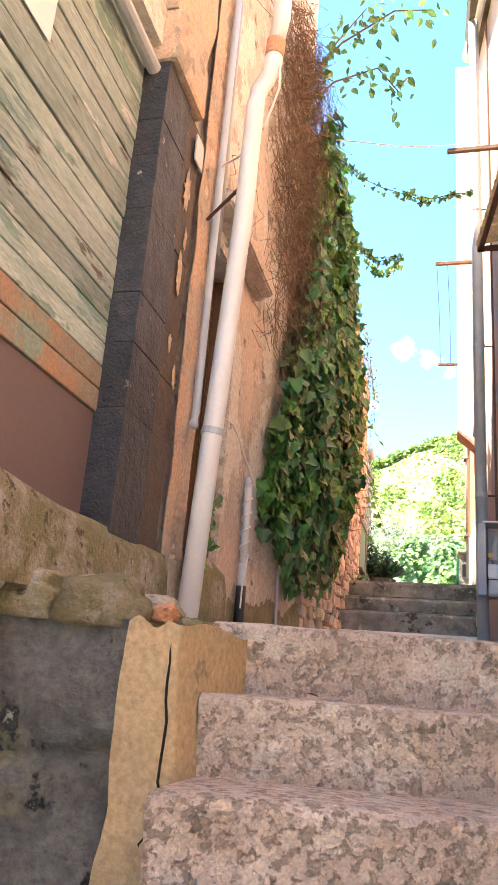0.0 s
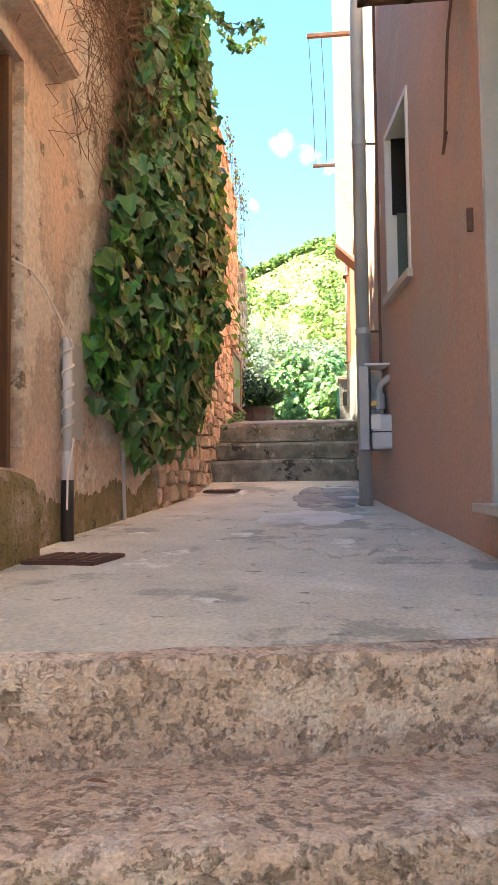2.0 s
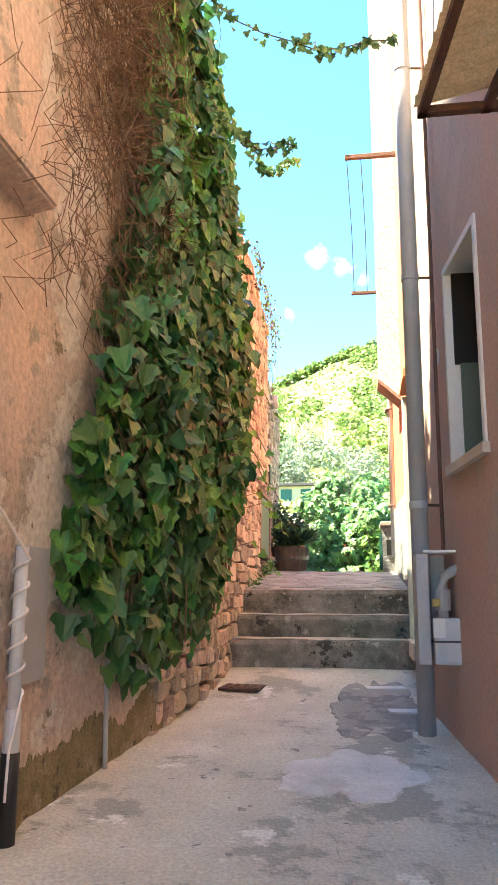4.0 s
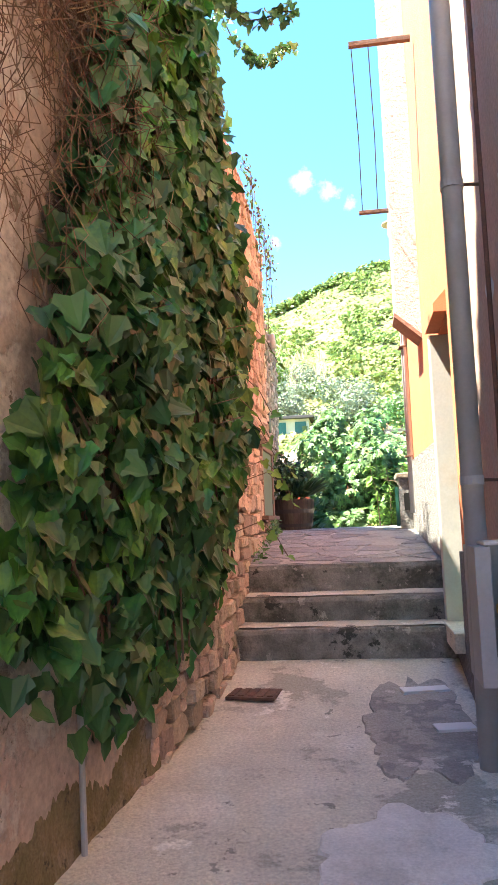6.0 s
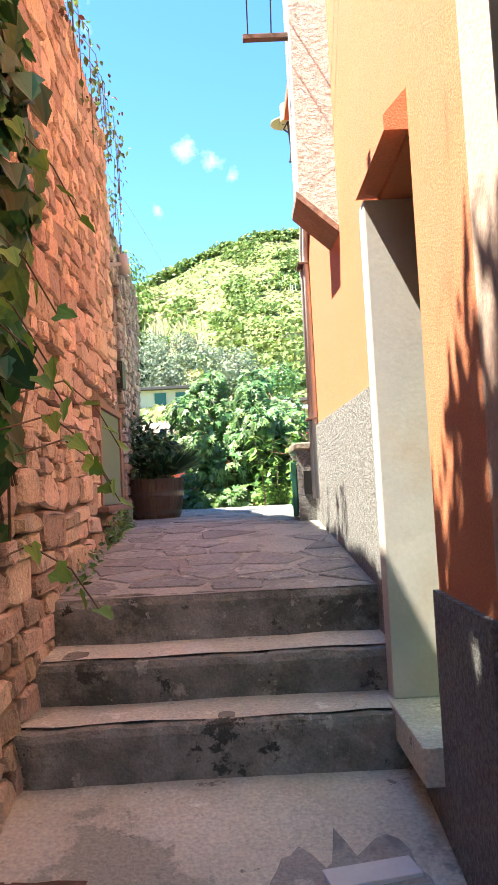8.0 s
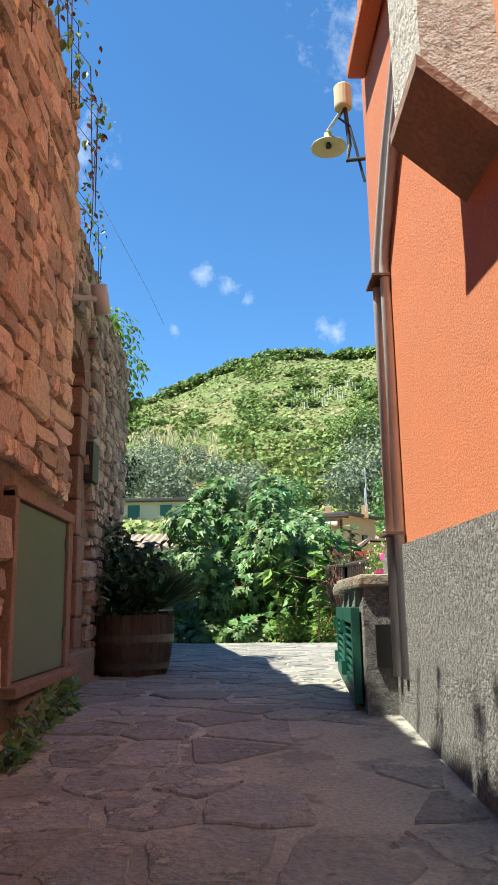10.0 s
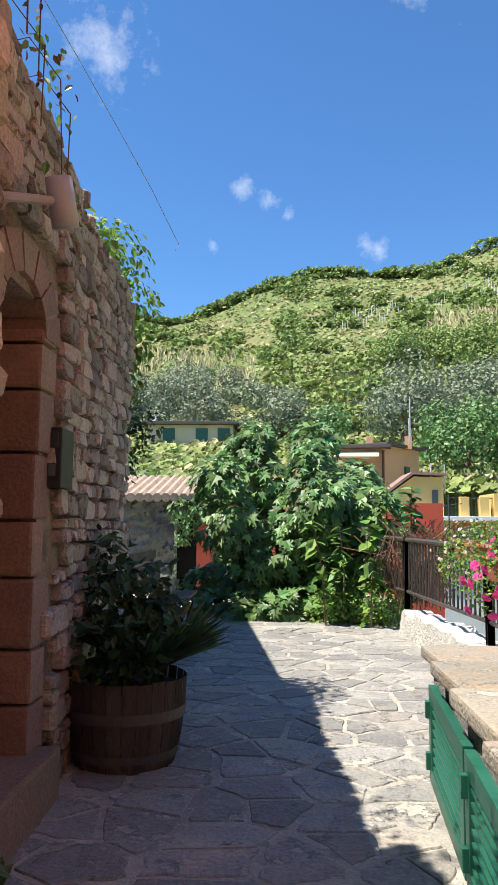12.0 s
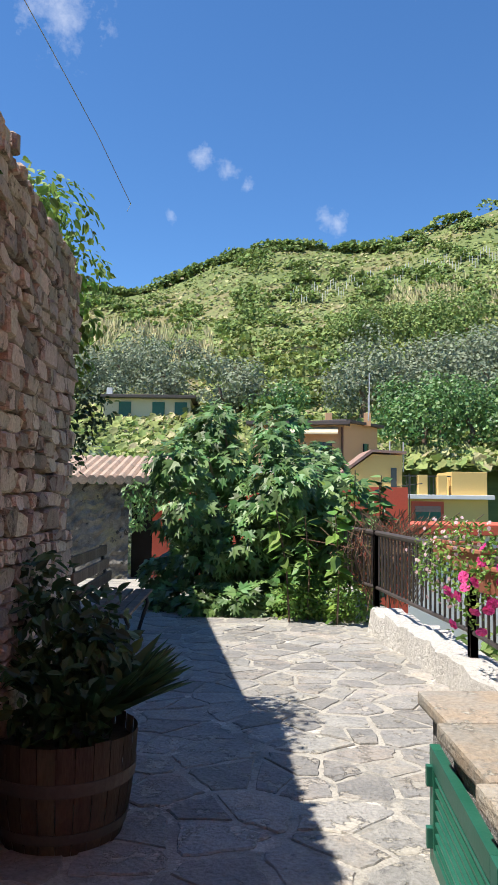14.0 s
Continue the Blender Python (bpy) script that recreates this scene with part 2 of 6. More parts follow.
M_DOORWOOD = mat("dark_door_wood", (0.075, 0.04, 0.02), (0.12, 0.065, 0.03), None, 5, 70, 0.55, 0.25, stretch=(3, 3, 0.3), vary=0.05)
M_GREENPAINT = mat("dark_green_paint", (0.012, 0.10, 0.065), (0.02, 0.12, 0.08), None, 5, 60, 0.45, 0.08, vary=0.06)
M_PANEL = mat("grey_green_metal", (0.085, 0.115, 0.085), (0.10, 0.13, 0.10), None, 3, 60, 0.5, 0.05, vary=0)
# near-black colour stands in for shade inside openings, gaps and the crack
M_DARK = mat("painted_depth_shade", (0.012, 0.011, 0.01), (0.02, 0.018, 0.016), None, 4, 40, 0.9, 0.0, vary=0)
M_BARREL = mat("weathered_oak", (0.17, 0.12, 0.085), (0.11, 0.08, 0.06), (0.21, 0.16, 0.115), 6, 70, 0.85, 0.4, stretch=(2, 2, 0.3), vary=0.14)
M_HOOP = mat("dull_iron_hoop", (0.12, 0.105, 0.095), (0.16, 0.12, 0.10), None, 9, 60, 0.6, 0.2, metal=0.5, vary=0)
M_SOIL = mat("dark_soil", (0.05, 0.035, 0.025), (0.07, 0.05, 0.035), None, 14, 60, 1.0, 0.7, vary=0)
M_TERRA = mat("terracotta", (0.42, 0.15, 0.08), (0.36, 0.14, 0.08), None, 6, 60, 0.8, 0.1, vary=0.06)
M_CORR = mat("straw_corrugated_sheet", (0.62, 0.50, 0.32), (0.50, 0.39, 0.24), None, 10, 90, 0.85, 0.5, vary=0, translucent=0.35)
M_YELLOW = mat("yellow_facade", (0.72, 0.50, 0.17), (0.68, 0.47, 0.17), None, 0.5, 20, 0.85, 0.05, vary=0)
M_PEACH = mat("peach_facade", (0.62, 0.36, 0.19), (0.58, 0.34, 0.19), None, 0.5, 20, 0.85, 0.05, vary=0)
M_CREAM = mat("cream_facade", (0.66, 0.56, 0.36), (0.60, 0.52, 0.34), None, 0.5, 20, 0.85, 0.05, vary=0)
M_WHITE = mat("white_paint", (0.78, 0.76, 0.73), (0.72, 0.70, 0.67), None, 2, 40, 0.6, 0.05, vary=0.03)
M_RED = mat("red_facade", (0.62, 0.10, 0.055), (0.58, 0.12, 0.07), None, 0.9, 30, 0.85, 0.1, vary=0)
M_ROOF = mat("roof_tiles", (0.33, 0.22, 0.165), (0.40, 0.29, 0.225), (0.24, 0.20, 0.16), 6, 30, 0.85, 0.5, vary=0.08)
M_DKROOF = mat("dark_roof_edge", (0.11, 0.085, 0.08), (0.08, 0.07, 0.065), None, 6, 30, 0.8, 0.2, vary=0)
M_GLASS = mat("dark_window_glass", (0.02, 0.03, 0.035), (0.03, 0.04, 0.045), None, 2, 20, 0.1, 0.0, vary=0)
M_IVY = mat("ivy_leaves", (0.032, 0.115, 0.034), (0.050, 0.160, 0.040), (0.130, 0.300, 0.045), 5, 30, 0.40, 0.1, island=True, vary=0.24, translucent=0.25)
M_FIG = mat("fig_leaves", (0.105, 0.205, 0.065), (0.140, 0.255, 0.075), None, 3, 30, 0.45, 0.1, island=True, vary=0.25, translucent=0.28)
M_BRIGHT = mat("bright_weed_leaves", (0.150, 0.275, 0.050), (0.200, 0.338, 0.062), None, 5, 30, 0.55, 0.1, island=True, vary=0.22, translucent=0.3)
M_DKLEAF = mat("dark_pot_leaves", (0.045, 0.088, 0.032), (0.070, 0.120, 0.042), None, 5, 30, 0.5, 0.1, island=True, vary=0.28, translucent=0.25)
M_OLIVE = mat("olive_foliage", (0.240, 0.280, 0.180), (0.190, 0.230, 0.145), None, 0.6, 8, 0.7, 0.1, island=True, vary=0.2, translucent=0.2)
M_SCRUB = mat("hill_scrub", (0.180, 0.260, 0.070), (0.230, 0.300, 0.090), None, 0.2, 5, 0.8, 0.1, island=True, vary=0.2, translucent=0.2)
M_VINE = mat("vine_rows", (0.220, 0.290, 0.070), (0.270, 0.320, 0.100), None, 0.4, 6, 0.7, 0.1, island=True, vary=0.2, translucent=0.2)
M_REED = mat("pale_reeds", (0.380, 0.380, 0.170), (0.440, 0.380, 0.200), None, 0.4, 6, 0.7, 0.1, island=True, vary=0.2, translucent=0.2)
M_DRY = mat("dry_twigs", (0.20, 0.125, 0.075), (0.15, 0.09, 0.055), None, 6, 30, 0.9, 0.1, island=True, vary=0.2)
M_BARK = mat("brown_bark", (0.14, 0.095, 0.065), (0.19, 0.13, 0.09), None, 9, 60, 0.9, 0.4, vary=0.06)
M_PINKFLOWER = mat("magenta_petals", (0.72, 0.03, 0.26), (0.80, 0.10, 0.36), None, 9, 40, 0.6, 0.0, island=True, vary=0.12, translucent=0.3)
M_HILL = mat("terraced_hillside", (0.110, 0.155, 0.042), (0.155, 0.185, 0.060), (0.230, 0.195, 0.090), 0.09, 0.9, 0.95, 0.9, vary=0, contrast=0.2, stretch=(0.35, 1, 2.6))
M_GROUND = mat("rough_earth", (0.22, 0.19, 0.13), (0.16, 0.17, 0.08), None, 0.5, 12, 0.95, 0.4, vary=0)


# ---- helpers for things ----
ORIGIN = {}


def thing(name, at, label, category, group="", kind=""):
    """An empty at a thing's base, which parents its parts."""
    ob = new(name)
    ob.location = at
    ORIGIN[ob.name] = Vector(at)
    return tagged(ob, label, category, group, kind)


def part(name, bm, material, parent=None, label="", smooth=False):
    """Links a bmesh, given in world places, as one mesh object under a thing or a part."""
    me = bpy.data.meshes.new(name)
    o = ORIGIN.get(parent.name, Vector()) if parent else Vector()
    bmesh.ops.recalc_face_normals(bm, faces=bm.faces)
    bmesh.ops.translate(bm, verts=bm.verts, vec=-o)
    bm.to_mesh(me)
    bm.free()
    me.materials.append(material)
    if smooth:
        me.shade_smooth()
    ob = new(name, me)
    if parent:
        ob.parent = parent
        ORIGIN[ob.name] = o
    if label:
        ob["label"] = label
    return ob


def solo(name, bm, material, label, category, group="", kind="", smooth=False):
    return tagged(part(name, bm, material, None, "", smooth), label, category, group, kind)


def setting(name, bm, material, label, category):
    return tagged(part(name, bm, material), label, category, kind="structure")


def B():
    return bmesh.new()


def box(bm, x0, x1, y0, y1, z0, z1, bevel=0.0, m=None):
    made = bmesh.ops.create_cube(bm, size=1)
    vs = made["verts"]
    for v in vs:
        v.co = Vector((x0 + (v.co.x + 0.5) * (x1 - x0), y0 + (v.co.y + 0.5) * (y1 - y0), z0 + (v.co.z + 0.5) * (z1 - z0)))
        if m:
            v.co = m @ v.co
    if bevel:
        es = list({e for v in vs for e in v.link_edges})
        bmesh.ops.bevel(bm, geom=es, offset=bevel, segments=2, affect="EDGES", profile=0.6)
    return bm


def tube(bm, pts, r, seg=10, taper=1.0):
    """A round bar along a line of points."""
    pts = [Vector(p) for p in pts]
    rings = []
    for i, p in enumerate(pts):
        d = (pts[min(i + 1, len(pts) - 1)] - pts[max(i - 1, 0)]).normalized()
        u = d.cross(Vector((0.31, 0.2, 0.93))).normalized()
        if u.length < 0.5:
            u = d.cross(Vector((1, 0, 0))).normalized()
        w = d.cross(u)
        k = r * (1 + (taper - 1) * i / max(1, len(pts) - 1))
        rings.append([bm.verts.new(p + k * (math.cos(a) * u + math.sin(a) * w)) for a in (2 * math.pi * j / seg for j in range(seg))])
    for a, b in zip(rings, rings[1:]):
        for j in range(seg):
            bm.faces.new((a[j], a[(j + 1) % seg], b[(j + 1) % seg], b[j]))
    bm.faces.new(rings[0]), bm.faces.new(rings[-1])
    return bm


def lathe(bm, centre, profile, seg=28):
    c = Vector(centre)
    rings = [[bm.verts.new(c + Vector((r * math.cos(a), r * math.sin(a), z))) for a in (2 * math.pi * j / seg for j in range(seg))] for r, z in profile]
    for a, b in zip(rings, rings[1:]):
        for j in range(seg):
            bm.faces.new((a[j], a[(j + 1) % seg], b[(j + 1) % seg], b[j]))
    return bm


def prism(bm, pts, vec):
    """A polygon pushed along a way."""
    a = [bm.verts.new(Vector(p)) for p in pts]
    b = [bm.verts.new(Vector(p) + Vector(vec)) for p in pts]
    bm.faces.new(a), bm.faces.new(b)
    for i in range(len(a)):
        j = (i + 1) % len(a)
        bm.faces.new((a[i], a[j], b[j], b[i]))
    return bm


def sheet(bm, nu, nv, f):
    """A grid surface from a function of two steps between 0 and 1."""
    vs = [[bm.verts.new(f(i / nu, j / nv)) for j in range(nv + 1)] for i in range(nu + 1)]
    for i in range(nu):
        for j in range(nv):
            bm.faces.new((vs[i][j], vs[i + 1][j], vs[i + 1][j + 1], vs[i][j + 1]))
    return bm


LEAF = {  # half outlines, from the stalk to the tip
    "ivy": ((0, 0), (0.42, -0.12), (0.62, 0.22), (0.36, 0.42), (0.34, 0.66), (0, 1.0)),
    "fig": ((0, 0), (0.30, 0.02), (0.55, 0.30), (0.24, 0.36), (0.40, 0.78), (0.12, 0.56), (0, 1.0)),
    "oval": ((0, 0), (0.26, 0.30), (0.24, 0.62), (0, 1.0)),
    "blade": ((0, 0), (0.09, 0.35), (0.07, 0.70), (0, 1.0)),
    "tuft": ((0, 0), (0.55, 0.10), (0.40, 0.45), (0.62, 0.75), (0, 1.0)),
    "petal": ((0, 0), (0.5, 0.25), (0.5, 0.7), (0, 0.9)),
}


def foliage(name, places, ways, tips, sizes, shape, material, parent=None, label="", fold=0.18, jitter=0.6, seed=1):
    """Many leaves as one mesh: at each place one leaf that faces its way and points to its tip."""
    rng = np.random.default_rng(seed)
    n = len(places)
    P = np.asarray(places, float)
    N = np.asarray(ways, float) + rng.normal(0, jitter, (n, 3))
    N /= np.linalg.norm(N, axis=1)[:, None] + 1e-9
    T = np.asarray(tips, float) + rng.normal(0, jitter * 0.7, (n, 3))
    T -= N * np.sum(T * N, axis=1)[:, None]
    T /= np.linalg.norm(T, axis=1)[:, None] + 1e-9
    U = np.cross(T, N)
    S = np.asarray(sizes, float)[:, None] * np.ones((n, 1))
    half = LEAF[shape]
    k = len(half)
    side = [(a, b) for a, b in half[1:-1]]
    outline = [(0, 0)] + side + [half[-1]] + [(-a, b) for a, b in reversed(side)]
    m = len(outline)
    V = np.zeros((n, m, 3))
    for i, (a, b) in enumerate(outline):
        V[:, i] = P + S * (a * U + b * T + (fold * abs(a) - 0.15 * b * b) * N)
    verts = V.reshape(-1, 3)
    o = ORIGIN.get(parent.name, Vector()) if parent else Vector()
    verts = verts - np.array(o)
    faces = []
    right, left = list(range(0, k)), [0] + list(range(k - 1, m))
    for i in range(n):
        s = i * m
        faces.append([s + j for j in right])
        faces.append([s + j for j in left])
    me = bpy.data.meshes.new(name)
    me.from_pydata(verts.tolist(), [], faces)
    me.materials.append(material)
    ob = new(name, me)
    if parent:
        ob.parent = parent
        ORIGIN[ob.name] = o
    if label:
        ob["label"] = label
    return ob


def blob_points(rng, n, centres, radii, shell=0.55):
    """Places in the outer part of a heap of ball-like clumps, and the ways out of them."""
    c = np.asarray(centres, float)
    r = np.asarray(radii, float)
    pick = rng.choice(len(c), n, p=(r.prod(1) ** 0.67 if r.ndim > 1 else r ** 2) / (r.prod(1) ** 0.67 if r.ndim > 1 else r ** 2).sum())
    d = rng.normal(0, 1, (n, 3))
    d /= np.linalg.norm(d, axis=1)[:, None]
    k = shell + (1 - shell) * rng.random(n) ** 0.5
    rr = r[pick] if r.ndim > 1 else r[pick][:, None]
    return c[pick] + d * k[:, None] * rr, d


# ---- lie of the land ----
def ground_z(y):
    """Height of the walked floor along the alley."""
    for (a, za), (b, zb) in zip(FLOOR, FLOOR[1:]):
        if a <= y <= b:
            return za + (zb - za) * (y - a) / (b - a)
    return FLOOR[-1][1] if y > FLOOR[-1][0] else FLOOR[0][1]


FLOOR = [(0, 0.0), (1.5, 0.05), (2.3, 0.10), (4.3, 0.24), (5.45, 0.40)]
LEFT = [(-6.0, 0.0), (2.4, 0.0), (3.6, 0.12), (4.7, 0.26), (6.0, 0.27), (8.4, 0.19), (9.0, 0.05), (11.6, 0.0)]
RIGHT = [(-6.0, 2.95), (1.6, 2.06), (4.42, 1.73), (5.6, 1.75), (8.22, 1.70), (8.83, 1.80)]


def along(line, y):
    for (a, xa), (b, xb) in zip(line, line[1:]):
        if a <= y <= b:
            return xa + (xb - xa) * (y - a) / (b - a)
    return line[0][1] if y < line[0][0] else line[-1][1]


def terrace_z(y):
    return 0.99 + min(1.0, max(0.0, (y - 6.03) / 2.0)) * 0.20 - 0.012 * max(0.0, y - 11)


def hill_z(x, y):
    """The valley floor and the terraced hill beyond it, as seen by its slope from the terrace."""
    d = math.hypot(x - 1, y - 6.5)
    az = math.degrees(math.atan2(x - 1, max(y - 6.5, 0.01)))
    top = 17.0 + 2.6 * max(-1.2, min(1.0, (az + 1) / 14)) + 0.9 * math.sin(az * 0.35 + 1)
    if y < 24 or d < 48:
        return -2.6
    k = (d - 48) / 105
    e = 2.0 + (top - 2.0) * min(1.0, max(0.0, k)) ** 0.78
    z = 2.4 + d * math.tan(radians(e))
    if k > 1:
        z = 2.4 + 153 * math.tan(radians(top)) - (k - 1) * 25
    step = 2.3
    f = z / step
    z = step * (math.floor(f) + min(1.0, (f - math.floor(f)) * 1.25)) * 0.5 + z * 0.5
    return max(-2.6, z + 0.9 * noise.noise(Vector((x * 0.05, y * 0.05, 0))))


# ---- the large structure ----
bm = B()
sheet(bm, 120, 110, lambda u, v: Vector((-260 + 520 * u, -60 + 420 * v, hill_z(-260 + 520 * u, -60 + 420 * v))))
setting("ground", bm, M_HILL, "terraced green hillside with vineyards and dry grass", "hillside")

# entry stair: eight skewed steps, from the foot up to the landing
SKEW = math.tan(radians(11))
stair = thing("stair_1", (1.3, -0.3, -1.6), "worn pinkish concrete stairs with stained risers", "stairs", kind="structure")
RISE, TREAD = 0.228, 0.36
for i in range(1, 7):
    y, z = -i * TREAD, -i * RISE
    bm = B()
    n = 28

    def tread_line(u, y=y):
        x = 0.64 + 2.16 * u
        return x, y + (x - 1.42) * SKEW

    def f(u, v, z=z):
        x, yy = tread_line(u)
        wob = 0.010 * noise.noise(Vector((x * 5, z * 9, 0))) + 0.005 * noise.noise(Vector((x * 18, z * 9, 3)))
        prof = ((TREAD + 0.02, -0.002), (0.03, 0.0), (0.004, -0.008), (-0.004, -0.03), (0.012, -0.12), (0.02, -RISE - 0.03))
        a, b = prof[min(5, round(v * 5))]
        return Vector((x, yy + a + wob * (1 if a < 0.2 else 0), z + b + wob * 0.6))
    sheet(bm, n, 5, f)
    part("step", bm, M_STEP, stair)

bm = B()
sheet(bm, 30, 60, lambda u, v: (lambda yy: Vector((-0.6 + 3.6 * u, yy, ground_z(max(0, yy)) + 0.006 * noise.noise(Vector((u * 9, yy * 3, 0))))))(
    max(0.06 + (-0.6 + 3.6 * u - 1.42) * SKEW * (1 - v) ** 8, -9) + v * 5.54))
box(bm, -0.6, 3.0, 0.2, 5.6, -1.7, -0.1)
setting("floor_landing", bm, M_CONCRETE, "cracked grey concrete alley floor with pale patches", "alley floor")
bm = B()


def nose(u, v):
    x = 0.56 + 2.24 * u
    yy = (x - 1.42) * SKEW
    wob = 0.010 * noise.noise(Vector((x * 5, 0, 0))) + 0.005 * noise.noise(Vector((x * 18, 0, 3)))
    a, b = ((0.16, -0.012), (0.05, 0.007), (0.004, -0.003), (-0.004, -0.03), (0.012, -0.12), (0.02, -RISE - 0.03))[round(v * 5)]
    return Vector((x, yy + a + wob, b + wob * 0.6))


sheet(bm, 28, 5, nose)
part("step", bm, M_STEP, stair)
bm = box(B(), -3.5, 4.0, -9.0, -2.1, -1.75, -1.6)
setting("floor_lower", bm, M_CONCRETE, "grey concrete at the foot of the stairs", "alley floor")

# upper stair: three dark steps
stair2 = thing("stair_2", (1.0, 5.6, 0.3), "three dark mossy concrete steps across the alley", "stairs", kind="structure")
for y, z0, z1, y1 in ((5.43, 0.33, 0.605, 5.75), (5.70, 0.55, 0.785, 6.05), (6.0, 0.72, 0.992, 6.3)):
    bm = B()

    def f(u, v, y=y, z0=z0, z1=z1, y1=y1):
        x = 0.12 + 1.75 * u
        w = 0.018 * noise.noise(Vector((x * 4, y * 7, 0))) + 0.01 * noise.noise(Vector((x * 13, y * 7, v * 3)))
        a, b = ((y1, z1), (y + 0.05, z1), (y + 0.012, z1 - 0.008), (y, z1 - 0.035), (y + 0.02, (z0 + z1) / 2), (y + 0.03, z0 - 0.05))[round(v * 5)]
        return Vector((x, a + w * 0.8, b + w * 0.6))
    sheet(bm, 30, 5, f)
    part("step", bm, M_DARKSTEP, stair2)
for y, z1, y1 in ((5.46, 0.611, 5.74), (5.73, 0.791, 6.04)):
    bm = B()
    sheet(bm, 24, 4, lambda u, v: Vector((0.12 + 1.75 * u, y + 0.01 + (y1 - y) * v + 0.02 * noise.noise(Vector((u * 9, y * 5, 1))), z1 + 0.010 * noise.noise(Vector((u * 7, v * 2, y * 5))))))
    part("tread", bm, M_CONCRETE, stair2)

# terrace bed under the flagstones
bm = B()
sheet(bm, 24, 70, lambda u, v: Vector((-3.0 + (5.9 - 0.0) * u, 6.02 + 15.5 * v, terrace_z(6.02 + 15.5 * v) + 0.008 * noise.noise(Vector((u * 12, v * 40, 0))))))
terrace = setting("floor_terrace", bm, M_GROUT, "grey slate crazy paving set in pale mortar", "paving")
bm = box(B(), -3.0, 2.9, 6.2, 21.5, -2.7, 0.9)
setting("terrace_base", bm, M_MORTAR, "rough masonry base under the terrace", "retaining wall")


def wall_strip(bm, line, y0, y1, z0, z1, away, thick=0.5, n=None):
    """A wall whose face follows a line, with a top that follows z1(y)."""
    n = n or max(2, int((y1 - y0) / 0.15))
    rows = []
    for i in range(n + 1):
        y = y0 + (y1 - y0) * i / n
        x = along(line, y)
        top = z1(y) if callable(z1) else z1
        rows.append([bm.verts.new(p) for p in ((x, y, z0), (x, y, top), (x + away * thick, y, top), (x + away * thick, y, z0))])
    for a, b in zip(rows, rows[1:]):
        for j in range(4):
            bm.faces.new((a[j], b[j], b[(j + 1) % 4], a[(j + 1) % 4]))
    bm.faces.new(rows[0]), bm.faces.new(rows[-1])
    return bm


# left house: garage opening, pilaster, door opening
HOUSE_TOP = 7.7
bm = B()
for y0, y1, z0, z1 in ((-6.0, -2.2, -1.6, HOUSE_TOP), (-2.2, 0.02, 2.75, HOUSE_TOP), (-2.2, 0.02, -1.6, 0.35), (0.02, 1.0, -1.6, HOUSE_TOP),
                       (1.0, 1.66, -1.6, 0.45), (1.0, 1.66, 2.36, HOUSE_TOP), (1.66, 3.3, -1.6, HOUSE_TOP), (3.3, 3.9, -1.6, 5.0)):
    wall_strip(bm, LEFT, y0, y1, z0, z1, -1, 0.5)
setting("wall_house_left", bm, M_PLASTER, "weathered pink plaster wall of an old house", "wall")
bm = box(B(), -4.0, -0.5, -6.0, 3.3, HOUSE_TOP - 0.3, HOUSE_TOP)
box(bm, -4.0, -3.8, -6.0, 3.3, -1.6, HOUSE_TOP - 0.3), box(bm, -4.0, -0.5, -6.2, -6.0, -1.6, HOUSE_TOP)
# unseen mass behind the stone wall, added to block sun through the doorway
box(bm, -4.0, -0.58, 3.9, 11.6, -1.6, 3.4)
setting("wall_house_rear", bm, M_PLASTER, "plain rear walls of the old house and an unseen sun-blocking mass", "wall")


def stone_top(y):
    return 4.30 + 0.06 * noise.noise(Vector((0, y * 3, 0))) if y < 8.93 else 4.02 - 0.10 * (y - 9) + 0.06 * noise.noise(Vector((0, y * 4, 0)))


bm = B()
for y0, y1, z0, z1 in ((3.9, 8.93, -1.6, stone_top), (8.93, 9.08, -1.6, stone_top), (9.08, 9.66, 3.2, stone_top), (9.08, 9.66, -1.6, 1.38), (9.66, 11.6, -1.6, stone_top)):
    wall_strip(bm, [(y, x - 0.02) for y, x in LEFT], y0, y1, z0, z1, -1, 0.55)
wall_stone = setting("wall_stone", bm, M_MORTAR, "tall rubble stone wall in ochre and brown stone", "stone wall")

# unseen wall behind the stone wall's end, added to shade the terrace
bm = B()
wall_strip(bm, [(11.62, -0.12), (17.2, -1.46)], 11.62, 17.2, 0.8, lambda y: 3.85 + 0.27 * min(5.0, max(0.0, y - 11.9)), -1, 0.4)
setting("wall_garden", bm, M_RETAIN, "unseen wall added to shade the far terrace", "wall")

# right houses
bm = B()
R1 = RIGHT
# walls carried unseen above the eave, added height to bounce sun into the alley
TOP_R = 8.6
for y0, y1, z0, z1 in ((-6.0, 0.55, -1.7, TOP_R), (0.55, 1.60, -1.7, 0.27), (0.55, 1.60, 2.50, TOP_R), (1.60, 2.95, -1.7, TOP_R),
                       (2.95, 3.58, -1.7, 1.66), (2.95, 3.58, 2.76, TOP_R), (3.58, 4.42, -1.7, TOP_R)):
    wall_strip(bm, R1, y0, y1, z0, z1, 1, 0.45)
setting("wall_house_pink", bm, M_PINK, "smooth dusty pink rendered house wall", "wall")
bm = B()
for y0, y1, z0, z1 in ((4.42, 5.0, 1.1, 8.6), (5.0, 5.56, 2.55, 8.6), (5.56, 8.83, 1.86, 8.6)):
    wall_strip(bm, R1, y0, y1, z0, z1, 1, 0.45)
box(bm, 2.2505, 5.5, 8.4, 8.83, -2.0, 8.6)
setting("wall_house_orange", bm, M_ORANGE, "sunlit orange roughcast house wall", "wall")
bm = B()
